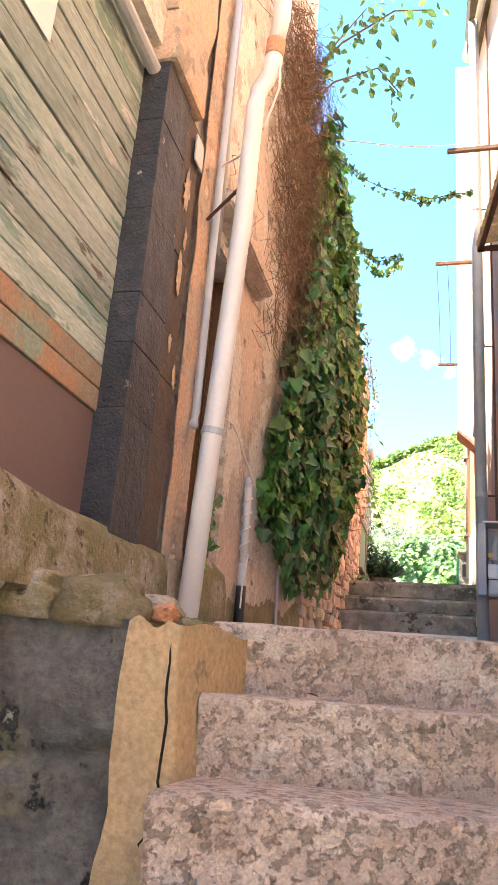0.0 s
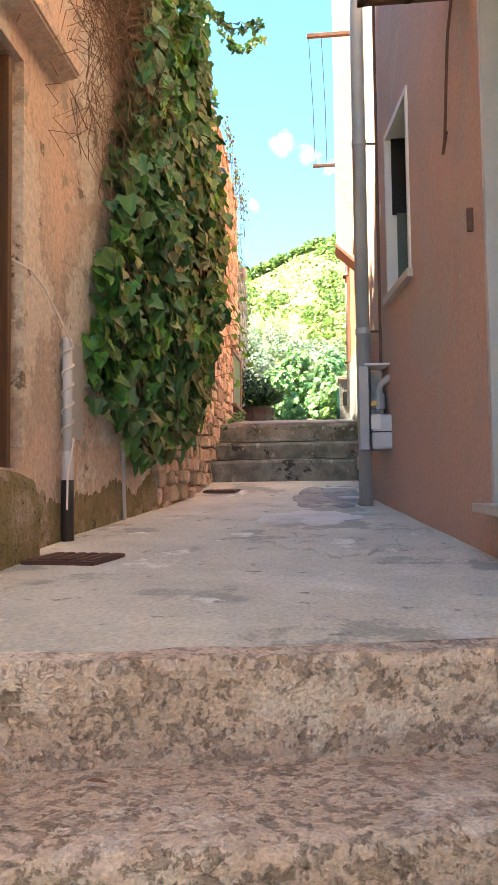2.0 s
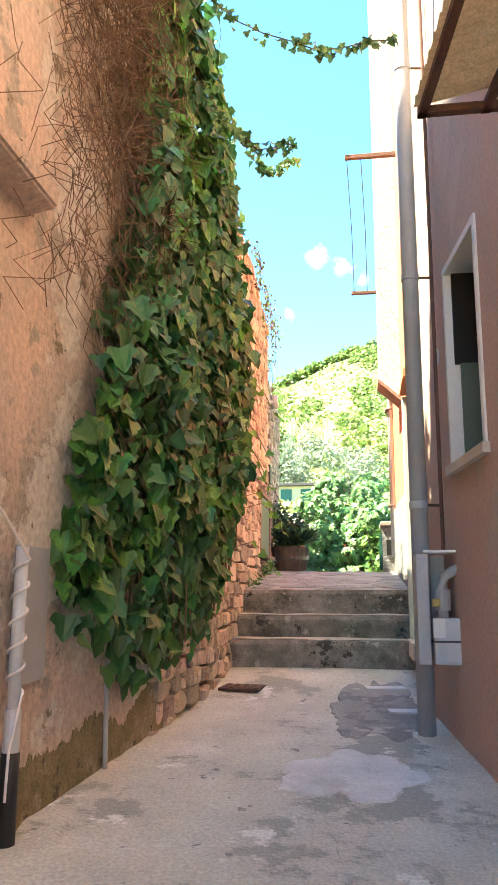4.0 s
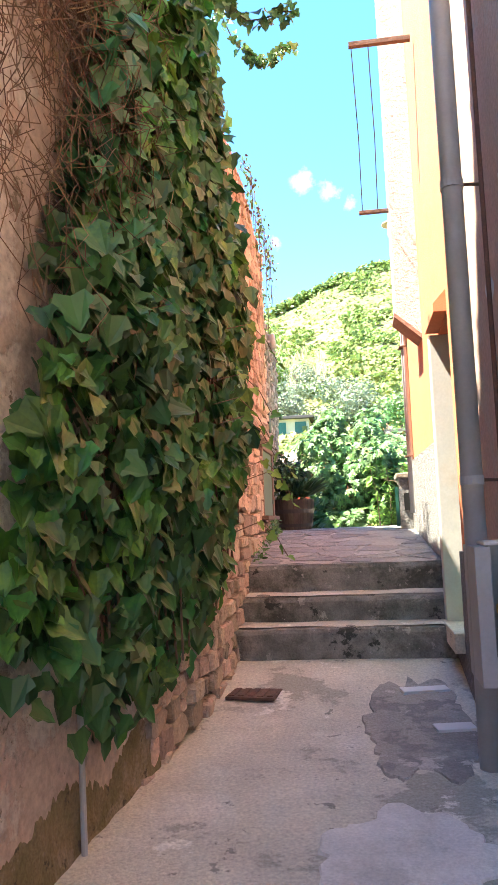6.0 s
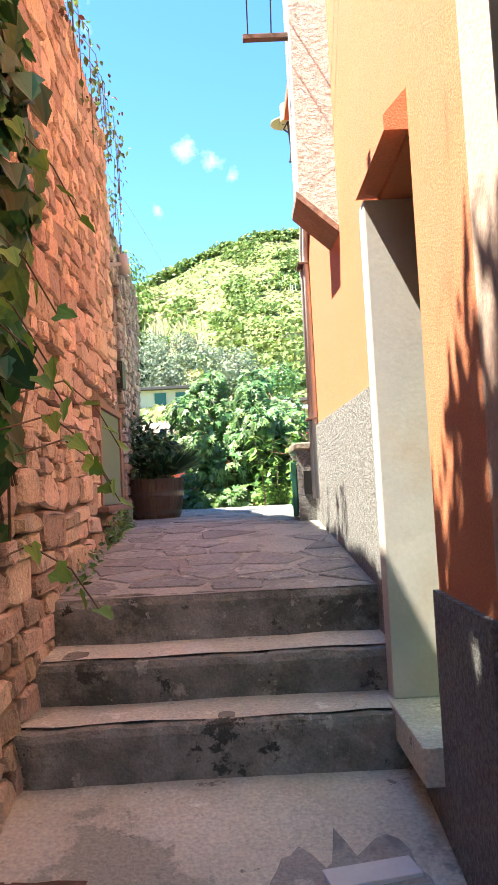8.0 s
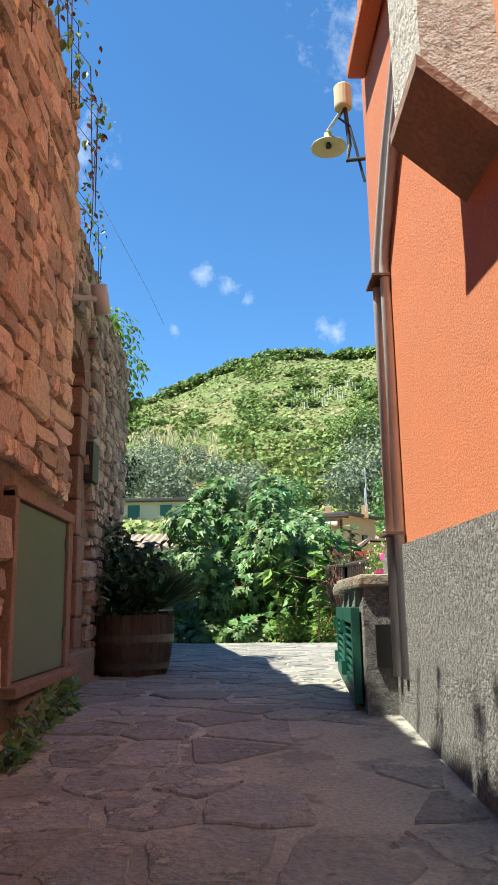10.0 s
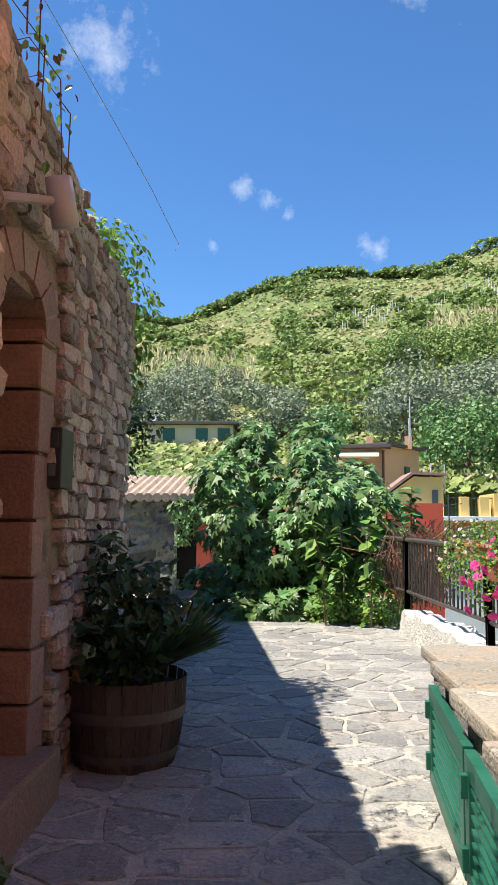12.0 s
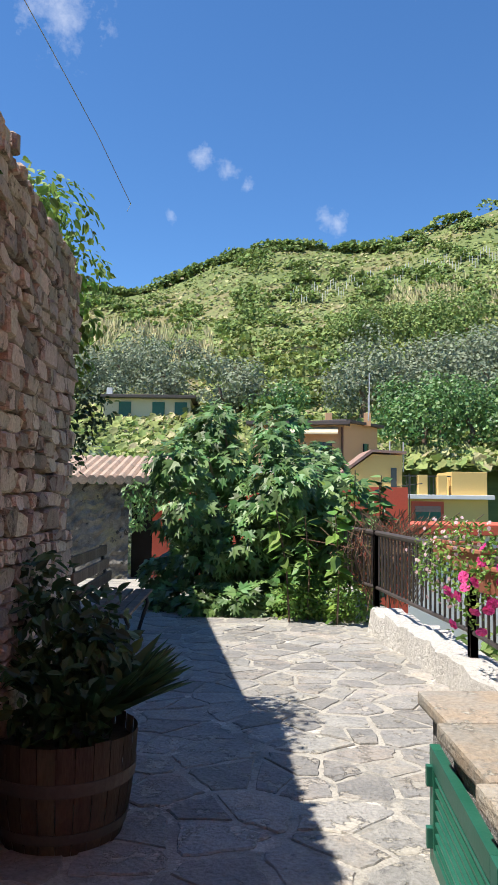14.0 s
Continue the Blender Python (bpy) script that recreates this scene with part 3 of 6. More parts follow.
for y0, y1, z0, z1 in ((4.42, 5.0, -1.7, 1.1), (5.0, 5.56, -1.7, 0.6), (5.56, 8.835, -1.7, 1.86)):
    wall_strip(bm, [(y, x - 0.02) for y, x in R1], y0, y1, z0, z1, 1, 0.45)
setting("plinth", bm, M_PLINTH, "grey pebbledash plinth of the orange house", "plinth")
bm = box(B(), 2.6, 5.5, -6.0, 8.4, 8.3, 8.6)
box(bm, 5.3, 5.5, -6.0, 8.4, -1.7, 8.3), box(bm, 2.6, 5.5, -6.2, -6.0, -1.7, 8.6), box(bm, -0.0, 3.0, -9.2, -9.0, -1.7, 1.5)
setting("wall_house_right_rear", bm, M_PINK, "plain rear walls of the right hand houses", "wall")


# ---- lower stairs, left side ----
rng = np.random.default_rng(5)
retain = thing("retaining_wall", (0.0, -0.9, -1.6), "dark damp masonry wall with tan plaster beside the stairs", "retaining wall", kind="structure")
bm = B()


def rough_face(x, z):
    """Depth of the hewn face: hollows, ridges and two sunk bed joints."""
    d = 0.045 * noise.noise(Vector((x * 2.4, z * 2.4, 0))) + 0.05 * abs(noise.noise(Vector((x * 4.5, z * 5.5, 2)))) + 0.016 * noise.noise(Vector((x * 17, z * 17, 4)))
    for zj in (-0.42, -0.86):
        d += 0.03 * math.exp(-((z - zj - 0.04 * noise.noise(Vector((x * 3, zj, 7)))) / 0.018) ** 2)
    return d


def retain_face(u, v):
    x, z = -2.6 + 3.07 * u, -1.6 + 1.56 * v
    return Vector((x + 0.02 * noise.noise(Vector((z * 4, 1, 1))) * (u == 1), -0.63 + rough_face(x, z), z))


sheet(bm, 130, 70, retain_face)
part("front_face", bm, M_RETAIN, retain, "dark damp rough stone face", smooth=True)
bm = B()


def side_face(u, v):
    z = -1.6 + (1.555 + 0.03 * noise.noise(Vector((u * 5, 0, 0)))) * v
    if u < 0.55:
        x, y = 0.45 + 0.16 * u / 0.55 - 0.05 * (1 - v) * (1 - u) + 0.02 * noise.noise(Vector((0, 0, z * 6))) * (u == 0), -0.655 + 0.015 * u
    else:
        x, y = 0.61 + 0.07 * math.sin((u - 0.55) * 3.5), -0.64 + 0.56 * (u - 0.55) / 0.45
    return Vector((x + 0.015 * noise.noise(Vector((y * 3, z * 3, 5))), y + 0.02 * noise.noise(Vector((x * 4, z * 3, 9))) + 0.006 * noise.noise(Vector((x * 16, z * 16, 2))), z))


sheet(bm, 46, 70, side_face)
part("side_face", bm, M_TAN, retain, "cracked tan lime plaster", smooth=True)
crack = [(0.585 + 0.06 * noise.noise(Vector((0, 0, k * 0.55))) + 0.02 * noise.noise(Vector((0, 4, k * 1.7))) - 0.02 * (k > 9), -0.652 + 0.012 * noise.noise(Vector((3, 0, k * 0.4))), -0.10 - 0.052 * k) for k in range(20)]
part("crack", tube(B(), crack, 0.0042, 5), M_DARK, retain, "dark open crack")
part("core", box(B(), -2.6, 0.54, -0.55, 0.6, -1.6, -0.06), M_RETAIN, retain)


def lump(at, size, seed):
    """A weathered stone: a ball pulled about by noise and flattened on its bed."""
    bm = B()
    bmesh.ops.create_icosphere(bm, subdivisions=3, radius=1.0)
    for v in bm.verts:
        c = v.co * (1 + 0.5 * noise.noise(v.co * 1.3 + Vector((seed * 7.1, 0, 0))) + 0.26 * noise.noise(v.co * 4 + Vector((seed * 3.3, 2, 0))))
        c.x, c.y, c.z = (math.copysign(abs(q) ** 0.75, q) for q in c)
        v.co = Vector(at) + Vector((c.x * size[0], c.y * size[1], max(c.z, -0.7) * size[2]))
    return bm


for i, (x, y, z, sx, sy, sz, m) in enumerate((
        (0.02, -0.50, 0.015, 0.17, 0.14, 0.075, M_MOSS), (0.30, -0.50, 0.0, 0.15, 0.13, 0.07, M_MOSS), (-0.32, -0.50, 0.03, 0.20, 0.14, 0.08, M_MOSS),
        (-0.72, -0.50, 0.03, 0.22, 0.15, 0.08, M_RETAIN), (-1.15, -0.50, 0.04, 0.23, 0.15, 0.08, M_MOSS), (-1.6, -0.50, 0.04, 0.24, 0.15, 0.08, M_MOSS), (-2.1, -0.50, 0.04, 0.26, 0.15, 0.08, M_RETAIN),
        (0.12, -0.24, 0.02, 0.16, 0.12, 0.08, M_MOSS), (-0.2, -0.24, 0.05, 0.2, 0.12, 0.08, M_TAN), (-0.6, -0.24, 0.06, 0.22, 0.13, 0.08, M_MOSS), (-1.1, -0.24, 0.06, 0.26, 0.13, 0.08, M_MOSS), (0.36, -0.22, -0.01, 0.11, 0.11, 0.06, M_MOSS))):
    part("coping_stone", lump((x, y, z), (sx, sy, sz * 1.3), i), m, retain, smooth=True)
for i, (x, y, z, r, m) in enumerate(((0.475, -0.44, 0.0, 0.055, M_BRICK), (0.545, -0.36, -0.03, 0.05, M_MOSS), (0.50, -0.26, -0.02, 0.06, M_RETAIN), (0.56, -0.20, -0.04, 0.05, M_BRICK), (0.58, -0.45, -0.075, 0.05, M_MOSS),
                                     (0.585, -0.30, -0.09, 0.055, M_BRICK), (0.53, -0.10, -0.03, 0.06, M_MOSS), (0.40, -0.56, -0.02, 0.05, M_MOSS), (0.59, -0.12, -0.06, 0.045, M_TAN), (0.56, -0.54, -0.07, 0.045, M_TAN))):
    part("brick" if m is M_BRICK else "rubble_stone", lump((x, y, z - 0.01), (r * 0.8, r * 0.75, r * 0.6), i + 30), m, retain)
bm = B()
sheet(bm, 40, 3, lambda u, v: Vector((((-0.10, 0.05, 0.07, 0.085)[round(v * 3)]) + 0.02 * noise.noise(Vector((u * 12, v, 0))), -2.4 + 3.06 * u,
                                      (0.375, 0.365 - 0.02 * u, 0.32 - 0.03 * u, 0.04)[round(v * 3)] + 0.02 * noise.noise(Vector((u * 9, v * 2, 4))))))
solo("garage_threshold", bm, M_MOSS, "mossy stone threshold ledge under the garage door", "ledge", smooth=True)

# garage door of horizontal planks
garage = thing("garage_door", (-0.15, -1.0, 0.42), "old faded green plank garage door with a mauve metal foot", "garage door")
z = 0.84
i = 0
while z < 2.72:
    m = M_RUSTPLANK if i in (0, 1) else M_PLANK
    part("plank", box(B(), -0.115, -0.08 + rng.uniform(-0.004, 0.004), -2.2, 0.02, z, z + 0.098, 0.006), m, garage)
    z += 0.105
    i += 1
part("foot_sheet", box(B(), -0.115, -0.088, -2.2, 0.02, 0.36, 0.835), M_SHEET, garage, "mauve painted metal sheet")
part("backing", box(B(), -0.16, -0.118, -2.2, 0.02, 0.36, 2.75), M_DARK, garage)
for y in (-0.20, -0.08):
    part("knob", lathe(B(), (0, 0, 0), ((0.001, 0.03), (0.022, 0.028), (0.026, 0.015), (0.012, 0.0))), M_BARREL, garage).matrix_basis = pose(0.07, y + 1.0, 0.98, 0, 90, 0)
part("frame_bar", tube(B(), [(-0.03, -2.2, 2.62), (-0.03, 0.0, 2.62)], 0.035), M_GREYPIPE, garage)
bm = box(B(), -0.076, -0.072, -1.02, -0.80, 2.0, 2.24)
solo("paper_notice", bm, M_WHITE, "blank white paper notice pinned to the planks", "notice")

# pilaster of black stone blocks with flaking paint
pil = thing("pilaster", (0.03, 0.25, 0.33), "black painted stone door pilaster with flaking edges", "pilaster", kind="structure")
zs = [0.33, 0.86, 1.16, 1.40, 1.83, 2.12, 2.32, 2.66]
for a, b in zip(zs, zs[1:]):
    part("block", box(B(), -0.12, 0.050 + rng.uniform(-0.003, 0.003), -0.01, 0.315 + rng.uniform(-0.004, 0.004), a + 0.001, b - 0.001, 0.005), M_DARKSTONE, pil)
    part("side_block", box(B(), -0.1, 0.042 + rng.uniform(-0.005, 0.005), 0.322, 0.54, a + 0.001, b - 0.001, 0.005), M_BROWN, pil, "brown flaked paint")
part("capital", box(B(), -0.12, 0.09, -0.02, 0.44, 2.665, 2.98, 0.03), M_ORANGE_OLD, pil, "tan stone capital block")
for y, z, dy, dz in ((0.40, 2.22, 0.045, 0.12), (0.42, 1.75, 0.03, 0.12), (0.45, 1.95, 0.02, 0.06), (0.40, 1.35, 0.02, 0.05), (0.50, 1.2, 0.02, 0.07)):
    bm = B()
    pts = [(0.0465, y + dy * math.cos(a) * q, z + dz * math.sin(a) * q) for a, q in ((k * 0.3142, rng.uniform(0.45, 1.25)) for k in range(20))]
    part("bare_patch", prism(bm, pts, (0.004, 0, 0)), M_ORANGE_OLD, pil, "bare orange plaster patch")
bm = B()
sheet(bm, 6, 30, lambda u, v: Vector((0.055 + 0.015 * noise.noise(Vector((u * 3, v * 14, 0))), 0.58 + (0.40 - 0.1 * (v < 0.5)) * u, 0.35 + 4.2 * v)))
setting("plaster_strip", bm, M_ORANGE_OLD, "strip of flaking orange plaster beside the pilaster", "plaster")
bm = B()
arch = [(0.06, -0.02, 2.98), (0.06, 0.42, 2.98), (0.06, 0.55, 3.4), (0.06, 0.4, 4.4), (0.06, -2.2, 4.6), (0.06, -2.2, 3.5), (0.06, -0.9, 3.42), (0.06, -0.35, 3.28), (0.06, -0.1, 3.12)]
setting("arch_surround", prism(bm, arch, (-0.1, 0, 0)), M_ORANGE_OLD, "orange plaster arch over the garage door", "arch")
solo("number_plate", box(B(), 0.056, 0.066, 0.42, 0.54, 2.42, 2.58, 0.003), M_MARBLE, "small white marble house number plate", "house number")

# pipes on the left house
wp = thing("drainpipe_white", (0.28, 0.4, 0.0), "white plastic drainpipe with an orange socket", "drainpipe")
part("pipe", tube(B(), [(0.27, 0.40, 0.0), (0.31, 0.40, 0.9), (0.36, 0.41, 2.0), (0.375, 0.41, 2.72), (0.385, 0.41, 2.80), (0.42, 0.41, 2.87), (0.445, 0.41, 2.93), (0.455, 0.41, 3.02)], 0.048, 18), M_WHITEPIPE, wp, smooth=True)
part("collar", tube(B(), [(0.308, 0.40, 0.87), (0.311, 0.40, 0.90)], 0.053, 18), M_GREYPIPE, wp)
part("socket", tube(B(), [(0.455, 0.41, 3.02), (0.46, 0.41, 3.12)], 0.052, 18), M_BRICK, wp, "orange plastic socket")
part("upper_pipe", tube(B(), [(0.46, 0.41, 3.12), (0.48, 0.42, 3.3), (0.48, 0.42, 4.2)], 0.046, 16), M_WHITEPIPE, wp, smooth=True)
part("bracket", tube(B(), [(0.34, 0.44, 2.25), (0.06, 0.72, 2.25)], 0.010, 6), M_RUST, wp)
gp = thing("conduits", (0.05, 0.78, 1.0), "two thin grey conduits up the flaking wall", "conduit")
part("conduit", tube(B(), [(0.12, 0.66, 1.02), (0.085, 0.78, 1.05), (0.085, 0.78, 1.12), (0.09, 0.78, 3.0), (0.09, 0.80, 4.6)], 0.022, 10), M_GREYPIPE, gp, smooth=True)
part("conduit", tube(B(), [(0.085, 0.86, 2.1), (0.085, 0.86, 3.0), (0.085, 0.86, 4.6)], 0.018, 10), M_GREYPIPE, gp, smooth=True)
bm = B()
tube(bm, [(0.1, 0.75, 2.62), (0.25, 0.6, 2.55), (0.42, 0.45, 2.6), (0.50, 0.40, 2.8), (0.49, 0.4, 3.05), (0.44, 0.4, 3.3), (0.43, 0.42, 4.0)], 0.006, 6)
solo("white_cable", bm, M_WHITEPIPE, "thin white cable looped round the drainpipe", "cable")
# brown door, lintel and step
door = thing("door_1", (-0.15, 1.33, 0.45), "old brown wooden door with a rusty frame", "door", kind="structure")
part("leaf", box(B(), -0.20, -0.16, 1.0, 1.60, 0.45, 2.36), M_DOORWOOD, door)
for z0, z1 in ((0.55, 1.0), (1.08, 1.55), (1.63, 2.22)):
    part("panel", box(B(), -0.16, -0.148, 1.08, 1.50, z0, z1, 0.006), M_DOORWOOD, door)
part("frame", box(B(), -0.16, -0.06, 1.60, 1.66, 0.45, 2.36, 0.008), M_RUST, door, "dark flaking door frame")
part("frame", box(B(), -0.07, -0.03, 1.56, 1.60, 0.45, 2.34, 0.004), M_DOORWOOD, door)
bm = B()
prism(bm, [(-0.02, 0.92, 2.47), (0.13, 0.92, 2.50), (0.14, 0.92, 2.58), (-0.02, 0.92, 2.66)], (0, 1.17, 0))
bmesh.ops.bevel(bm, geom=bm.edges[:], offset=0.012, segments=2, affect="EDGES")
setting("lintel", bm, M_PLASTER, "grey plaster lintel shelf over the door", "lintel")
bm = B()
sheet(bm, 24, 3, lambda u, v: Vector(((0.0, 0.07, 0.09, 0.10)[round(v * 3)] + 0.02 * noise.noise(Vector((u * 9, v * 2, 1))), 0.95 + 0.68 * u,
                                      (0.44, 0.43, 0.38, 0.0)[round(v * 3)] + 0.03 * noise.noise(Vector((u * 6, v, 8))) - 0.05 * max(0, u - 0.8) * 5 * (v < 0.9))))
solo("doorstep", bm, M_MOSS, "mossy worn stone doorstep under the brown door", "doorstep", smooth=True)

# moss crust along the wall foot
bm = B()
sheet(bm, 220, 10, lambda u, v: (lambda y, t: Vector((along(LEFT, y) + 0.004 + 0.018 * (1 - v) * (0.7 + 0.6 * noise.noise(Vector((y * 9, v * 4, 1)))) - 0.02 * (v > 0.95), y,
                                                     ground_z(y) - 0.01 + v * t)))(1.66 + 2.2 * u, 0.24 + 0.16 * noise.noise(Vector((u * 6, 0, 3))) + 0.06 * noise.noise(Vector((u * 40, 0, 5))) + 0.04 * noise.noise(Vector((u * 110, 0, 5)))))
setting("moss_crust", bm, M_MOSS, "mossy damp crust along the foot of the plaster wall", "moss")
# riser pipe with cable and flat cover
rp = thing("riser_pipe", (0.03, 2.14, 0.1), "grey and black riser pipe wound with white cable", "pipe")
part("lower_sleeve", tube(B(), [(0.045, 2.14, 0.08), (0.045, 2.14, 0.40)], 0.034, 14), M_BLACK, rp, "black rubber sleeve", smooth=True)
part("coupling", tube(B(), [(0.045, 2.14, 0.38), (0.045, 2.14, 0.41), (0.045, 2.14, 0.47), (0.045, 2.14, 0.55)], 0.030, 14), M_LIGHTPIPE, rp, "pale plastic coupling")
part("pipe", tube(B(), [(0.045, 2.14, 0.5), (0.045, 2.14, 1.14)], 0.024, 14), M_LIGHTPIPE, rp, smooth=True)
helix = [(0.045 + 0.031 * math.cos(k * 0.5), 2.14 + 0.031 * math.sin(k * 0.5), 0.60 + 0.5 * (k / 64) ** 1.0) for k in range(64)]
part("cable_winding", tube(B(), [(0.07, 2.06, 0.25), (0.07, 2.07, 0.42)] + helix + [(0.05, 2.0, 1.22), (0.03, 1.85, 1.33), (0.02, 1.7, 1.38), (-0.03, 1.6, 1.40)], 0.0055, 6), M_WHITEPIPE, rp, "thin white cable")
part("cover", box(B(), 0.0, 0.022, 2.17, 2.46, 0.62, 1.15, 0.004), M_GREYPIPE, rp, "flat grey metal cover")
solo("thin_pipe", tube(B(), [(0.10, 3.05, 0.12), (0.09, 3.05, 0.65)], 0.012, 8), M_GREYPIPE, "short thin grey pipe at the wall foot", "pipe")


# ground covers
def cover(name, x, y, w, d, z, rot, m, label, cat):
    t = thing(name, (x, y, z), label, cat)
    mm = pose(x, y, z, 1.5, 0, rot)
    part("frame", box(B(), -w / 2, w / 2, -d / 2, d / 2, -0.01, 0.008, 0.002, mm), m, t)
    n = int(w / 0.05)
    for i in range(n):
        part("bar", box(B(), -w / 2 + w * (i + 0.2) / n, -w / 2 + w * (i + 0.8) / n, -d / 2 + 0.025, d / 2 - 0.025, 0.007, 0.013, 0, mm), m, t)


cover("manhole_cover", 0.30, 1.50, 0.33, 0.30, 0.058, -10, M_RUST, "rusty square iron cover set in the concrete", "manhole cover")
cover("drain_grate", 0.48, 4.83, 0.29, 0.22, 0.318, -8, M_RUST, "rusty iron drain grate below the steps", "drain grate")
for x, y, w, d, rot in ((1.46, 4.86, 0.27, 0.10, 12), (1.56, 4.34, 0.20, 0.11, 10)):
    solo("stone_slab", box(B(), -w / 2, w / 2, -d / 2, d / 2, -0.02, 0.016, 0.004, pose(x, y, ground_z(y) + 0.004, 2, 0, rot)), M_WHITE, "small pale slab let into the concrete", "slab", "pale slabs")
# concrete repairs and broken edges
for x, y, rx, ry, m in ((1.38, 4.35, 0.30, 0.62, 1), (1.42, 2.05, 0.26, 0.42, 0), (1.25, 3.1, 0.30, 0.34, 2)):
    bm = B()
    rings = []
    for f, h in ((0.0, 0.011), (0.35, 0.011), (0.7, 0.010), (0.97, 0.009), (1.0, -0.004)):
        ring = []
        for k in range(72):
            a = k * 2 * math.pi / 72
            q = 1 + 0.35 * noise.noise(Vector((x * 3 + math.cos(a) * 1.6, y * 3 + math.sin(a) * 1.6, 0))) + 0.22 * noise.noise(Vector((x * 9 + math.cos(a) * 6, y * 9 + math.sin(a) * 6, 0))) + 0.08 * noise.noise(Vector((math.cos(a) * 19, math.sin(a) * 19, y)))
            px, py = x + rx * q * f * math.cos(a), y + ry * q * f * math.sin(a)
            ring.append(bm.verts.new((px, py, ground_z(py) + h)))
        rings.append(ring)
    for p, q in zip(rings, rings[1:]):
        for k in range(72):
            bm.faces.new((p[k], p[(k + 1) % 72], q[(k + 1) % 72], q[k]))
    solo("concrete_patch", bm, (M_CONCRETE, M_GROUT, M_PALEPATCH)[m], "thin irregular concrete repair on the alley floor", "patch", "concrete patches")

# ---- right house, near ----
rd = thing("door_2", (2.15, 1.05, 0.27), "doorway framed in pale marble slabs", "doorway", kind="structure")
part("jamb", box(B(), 2.062, 2.47, 1.56, 1.605, 0.27, 2.50, 0.004), M_MARBLE, rd)
part("jamb", box(B(), 2.12, 2.47, 0.53, 0.60, 0.27, 2.50, 0.004), M_MARBLE, rd)
part("sill", box(B(), 1.99, 2.50, 0.50, 1.66, 0.235, 0.275, 0.006), M_MARBLE, rd, "thin marble sill")
part("leaf", box(B(), 2.34, 2.40, 0.6, 1.5, 0.27, 2.5), M_DOORWOOD, rd)
part("latch", box(B(), 1.985, 2.012, 1.55, 1.575, 1.42, 1.52, 0.004), M_RUST, rd)
part("boot_stop", lathe(B(), (2.12, 1.40, 0.275), ((0.03, 0), (0.03, 0.06), (0.02, 0.10), (0.001, 0.11)), 12), M_BLACK, rd)
aw = thing("awning", (2.0, 1.2, 2.7), "small corrugated brown sheet awning on an iron frame", "awning")
bm = B()
sheet(bm, 60, 8, lambda u, v: Vector((along(RIGHT, 0.25 + 1.76 * u) - 0.46 + 0.50 * v, 0.25 + 1.76 * u, 2.77 + 0.10 * v + 0.014 * math.sin(u * 2 * math.pi * 22))))
bmesh.ops.solidify(bm, geom=bm.faces[:], thickness=0.012)
part("sheet", bm, M_CORR, aw)
for y in (0.30, 1.15, 1.98):
    part("rafter", box(B(), along(RIGHT, y) - 0.45, along(RIGHT, y) + 0.02, y - 0.018, y + 0.018, 2.715, 2.745, 0.003), M_RUST, aw)
for dx in (-0.43, -0.20):
    x0, x1 = along(RIGHT, 0.27) + dx, along(RIGHT, 2.0) + dx
    bm = B()
    prism(bm, [(x0 - 0.016, 0.27, 2.715), (x0 + 0.016, 0.27, 2.715), (x0 + 0.016, 0.27, 2.742), (x0 - 0.016, 0.27, 2.742)], (x1 - x0, 1.73, 0))
    part("purlin", bm, M_RUST, aw)
ct = [(1.985, 1.75, 2.6), (1.96, 1.76, 2.4), (1.955, 1.80, 2.2), (1.95, 1.85, 1.95), (1.945, 1.88, 1.90), (1.95, 1.80, 1.97)]
solo("wall_cable", tube(B(), ct, 0.008, 6), M_RUST, "loose brown cable hanging under the awning", "cable")

win = thing("window_1", (1.82, 3.38, 1.66), "small window with worn white surround and open dark casement", "window", kind="structure")
for nm, y0, y1, z0, z1 in (("frame", 3.57, 3.60, 1.64, 2.79), ("frame", 2.91, 2.95, 1.64, 2.79), ("frame", 2.95, 3.57, 2.75, 2.79)):
    bm = B()
    wall_strip(bm, [(y, x - 0.012) for y, x in RIGHT], y0, y1, z0, z1, 1, 0.2)
    part(nm, bm, M_WHITE, win)
bm = B()
wall_strip(bm, [(y, x - 0.035) for y, x in RIGHT], 2.88, 3.62, 1.60, 1.65, 1, 0.25)
part("window_sill", bm, M_MARBLE, win)
part("pane", box(B(), 2.12, 2.13, 2.95, 3.58, 1.66, 2.76), M_GLASS, win)
# casement panel carries the room's shade as its near-black colour
part("casement", box(B(), 1.86, 2.10, 3.545, 3.57, 2.22, 2.76), M_DARK, win, "open casement painted in interior shade")
part("screen", box(B(), 1.89, 2.10, 3.54, 3.57, 1.68, 2.22), M_PANEL, win, "greenish insect screen")
part("reveal", box(B(), 1.90, 2.12, 3.575, 3.582, 1.66, 2.76), M_WHITE, win, "white painted reveal")
solo("vent_cover", lathe(B(), (0, 0, 0), ((0.001, 0.012), (0.04, 0.012), (0.052, 0.004), (0.055, 0.0)), 20), M_LIGHTPIPE, "small round white vent cover on the wall", "vent").matrix_basis = pose(along(RIGHT, 3.85) - 0.001, 3.85, 2.35, 0, -90, 7)

dp = thing("downpipe", (1.655, 3.86, 0.2), "tall grey metal downpipe between the two houses", "downpipe")
part("pipe", tube(B(), [(1.655, 3.86, 0.2), (1.655, 3.86, 7.0)], 0.05, 18), M_GREYPIPE, dp, smooth=True)
for z in (1.45, 2.85, 4.3):
    part("collar", tube(B(), [(1.655, 3.86, z), (1.655, 3.86, z + 0.04)], 0.055, 18), M_GREYPIPE, dp)
    part("bracket", tube(B(), [(1.69, 3.86, z + 0.02), (1.81, 3.88, z + 0.02)], 0.008, 6), M_RUST, dp)
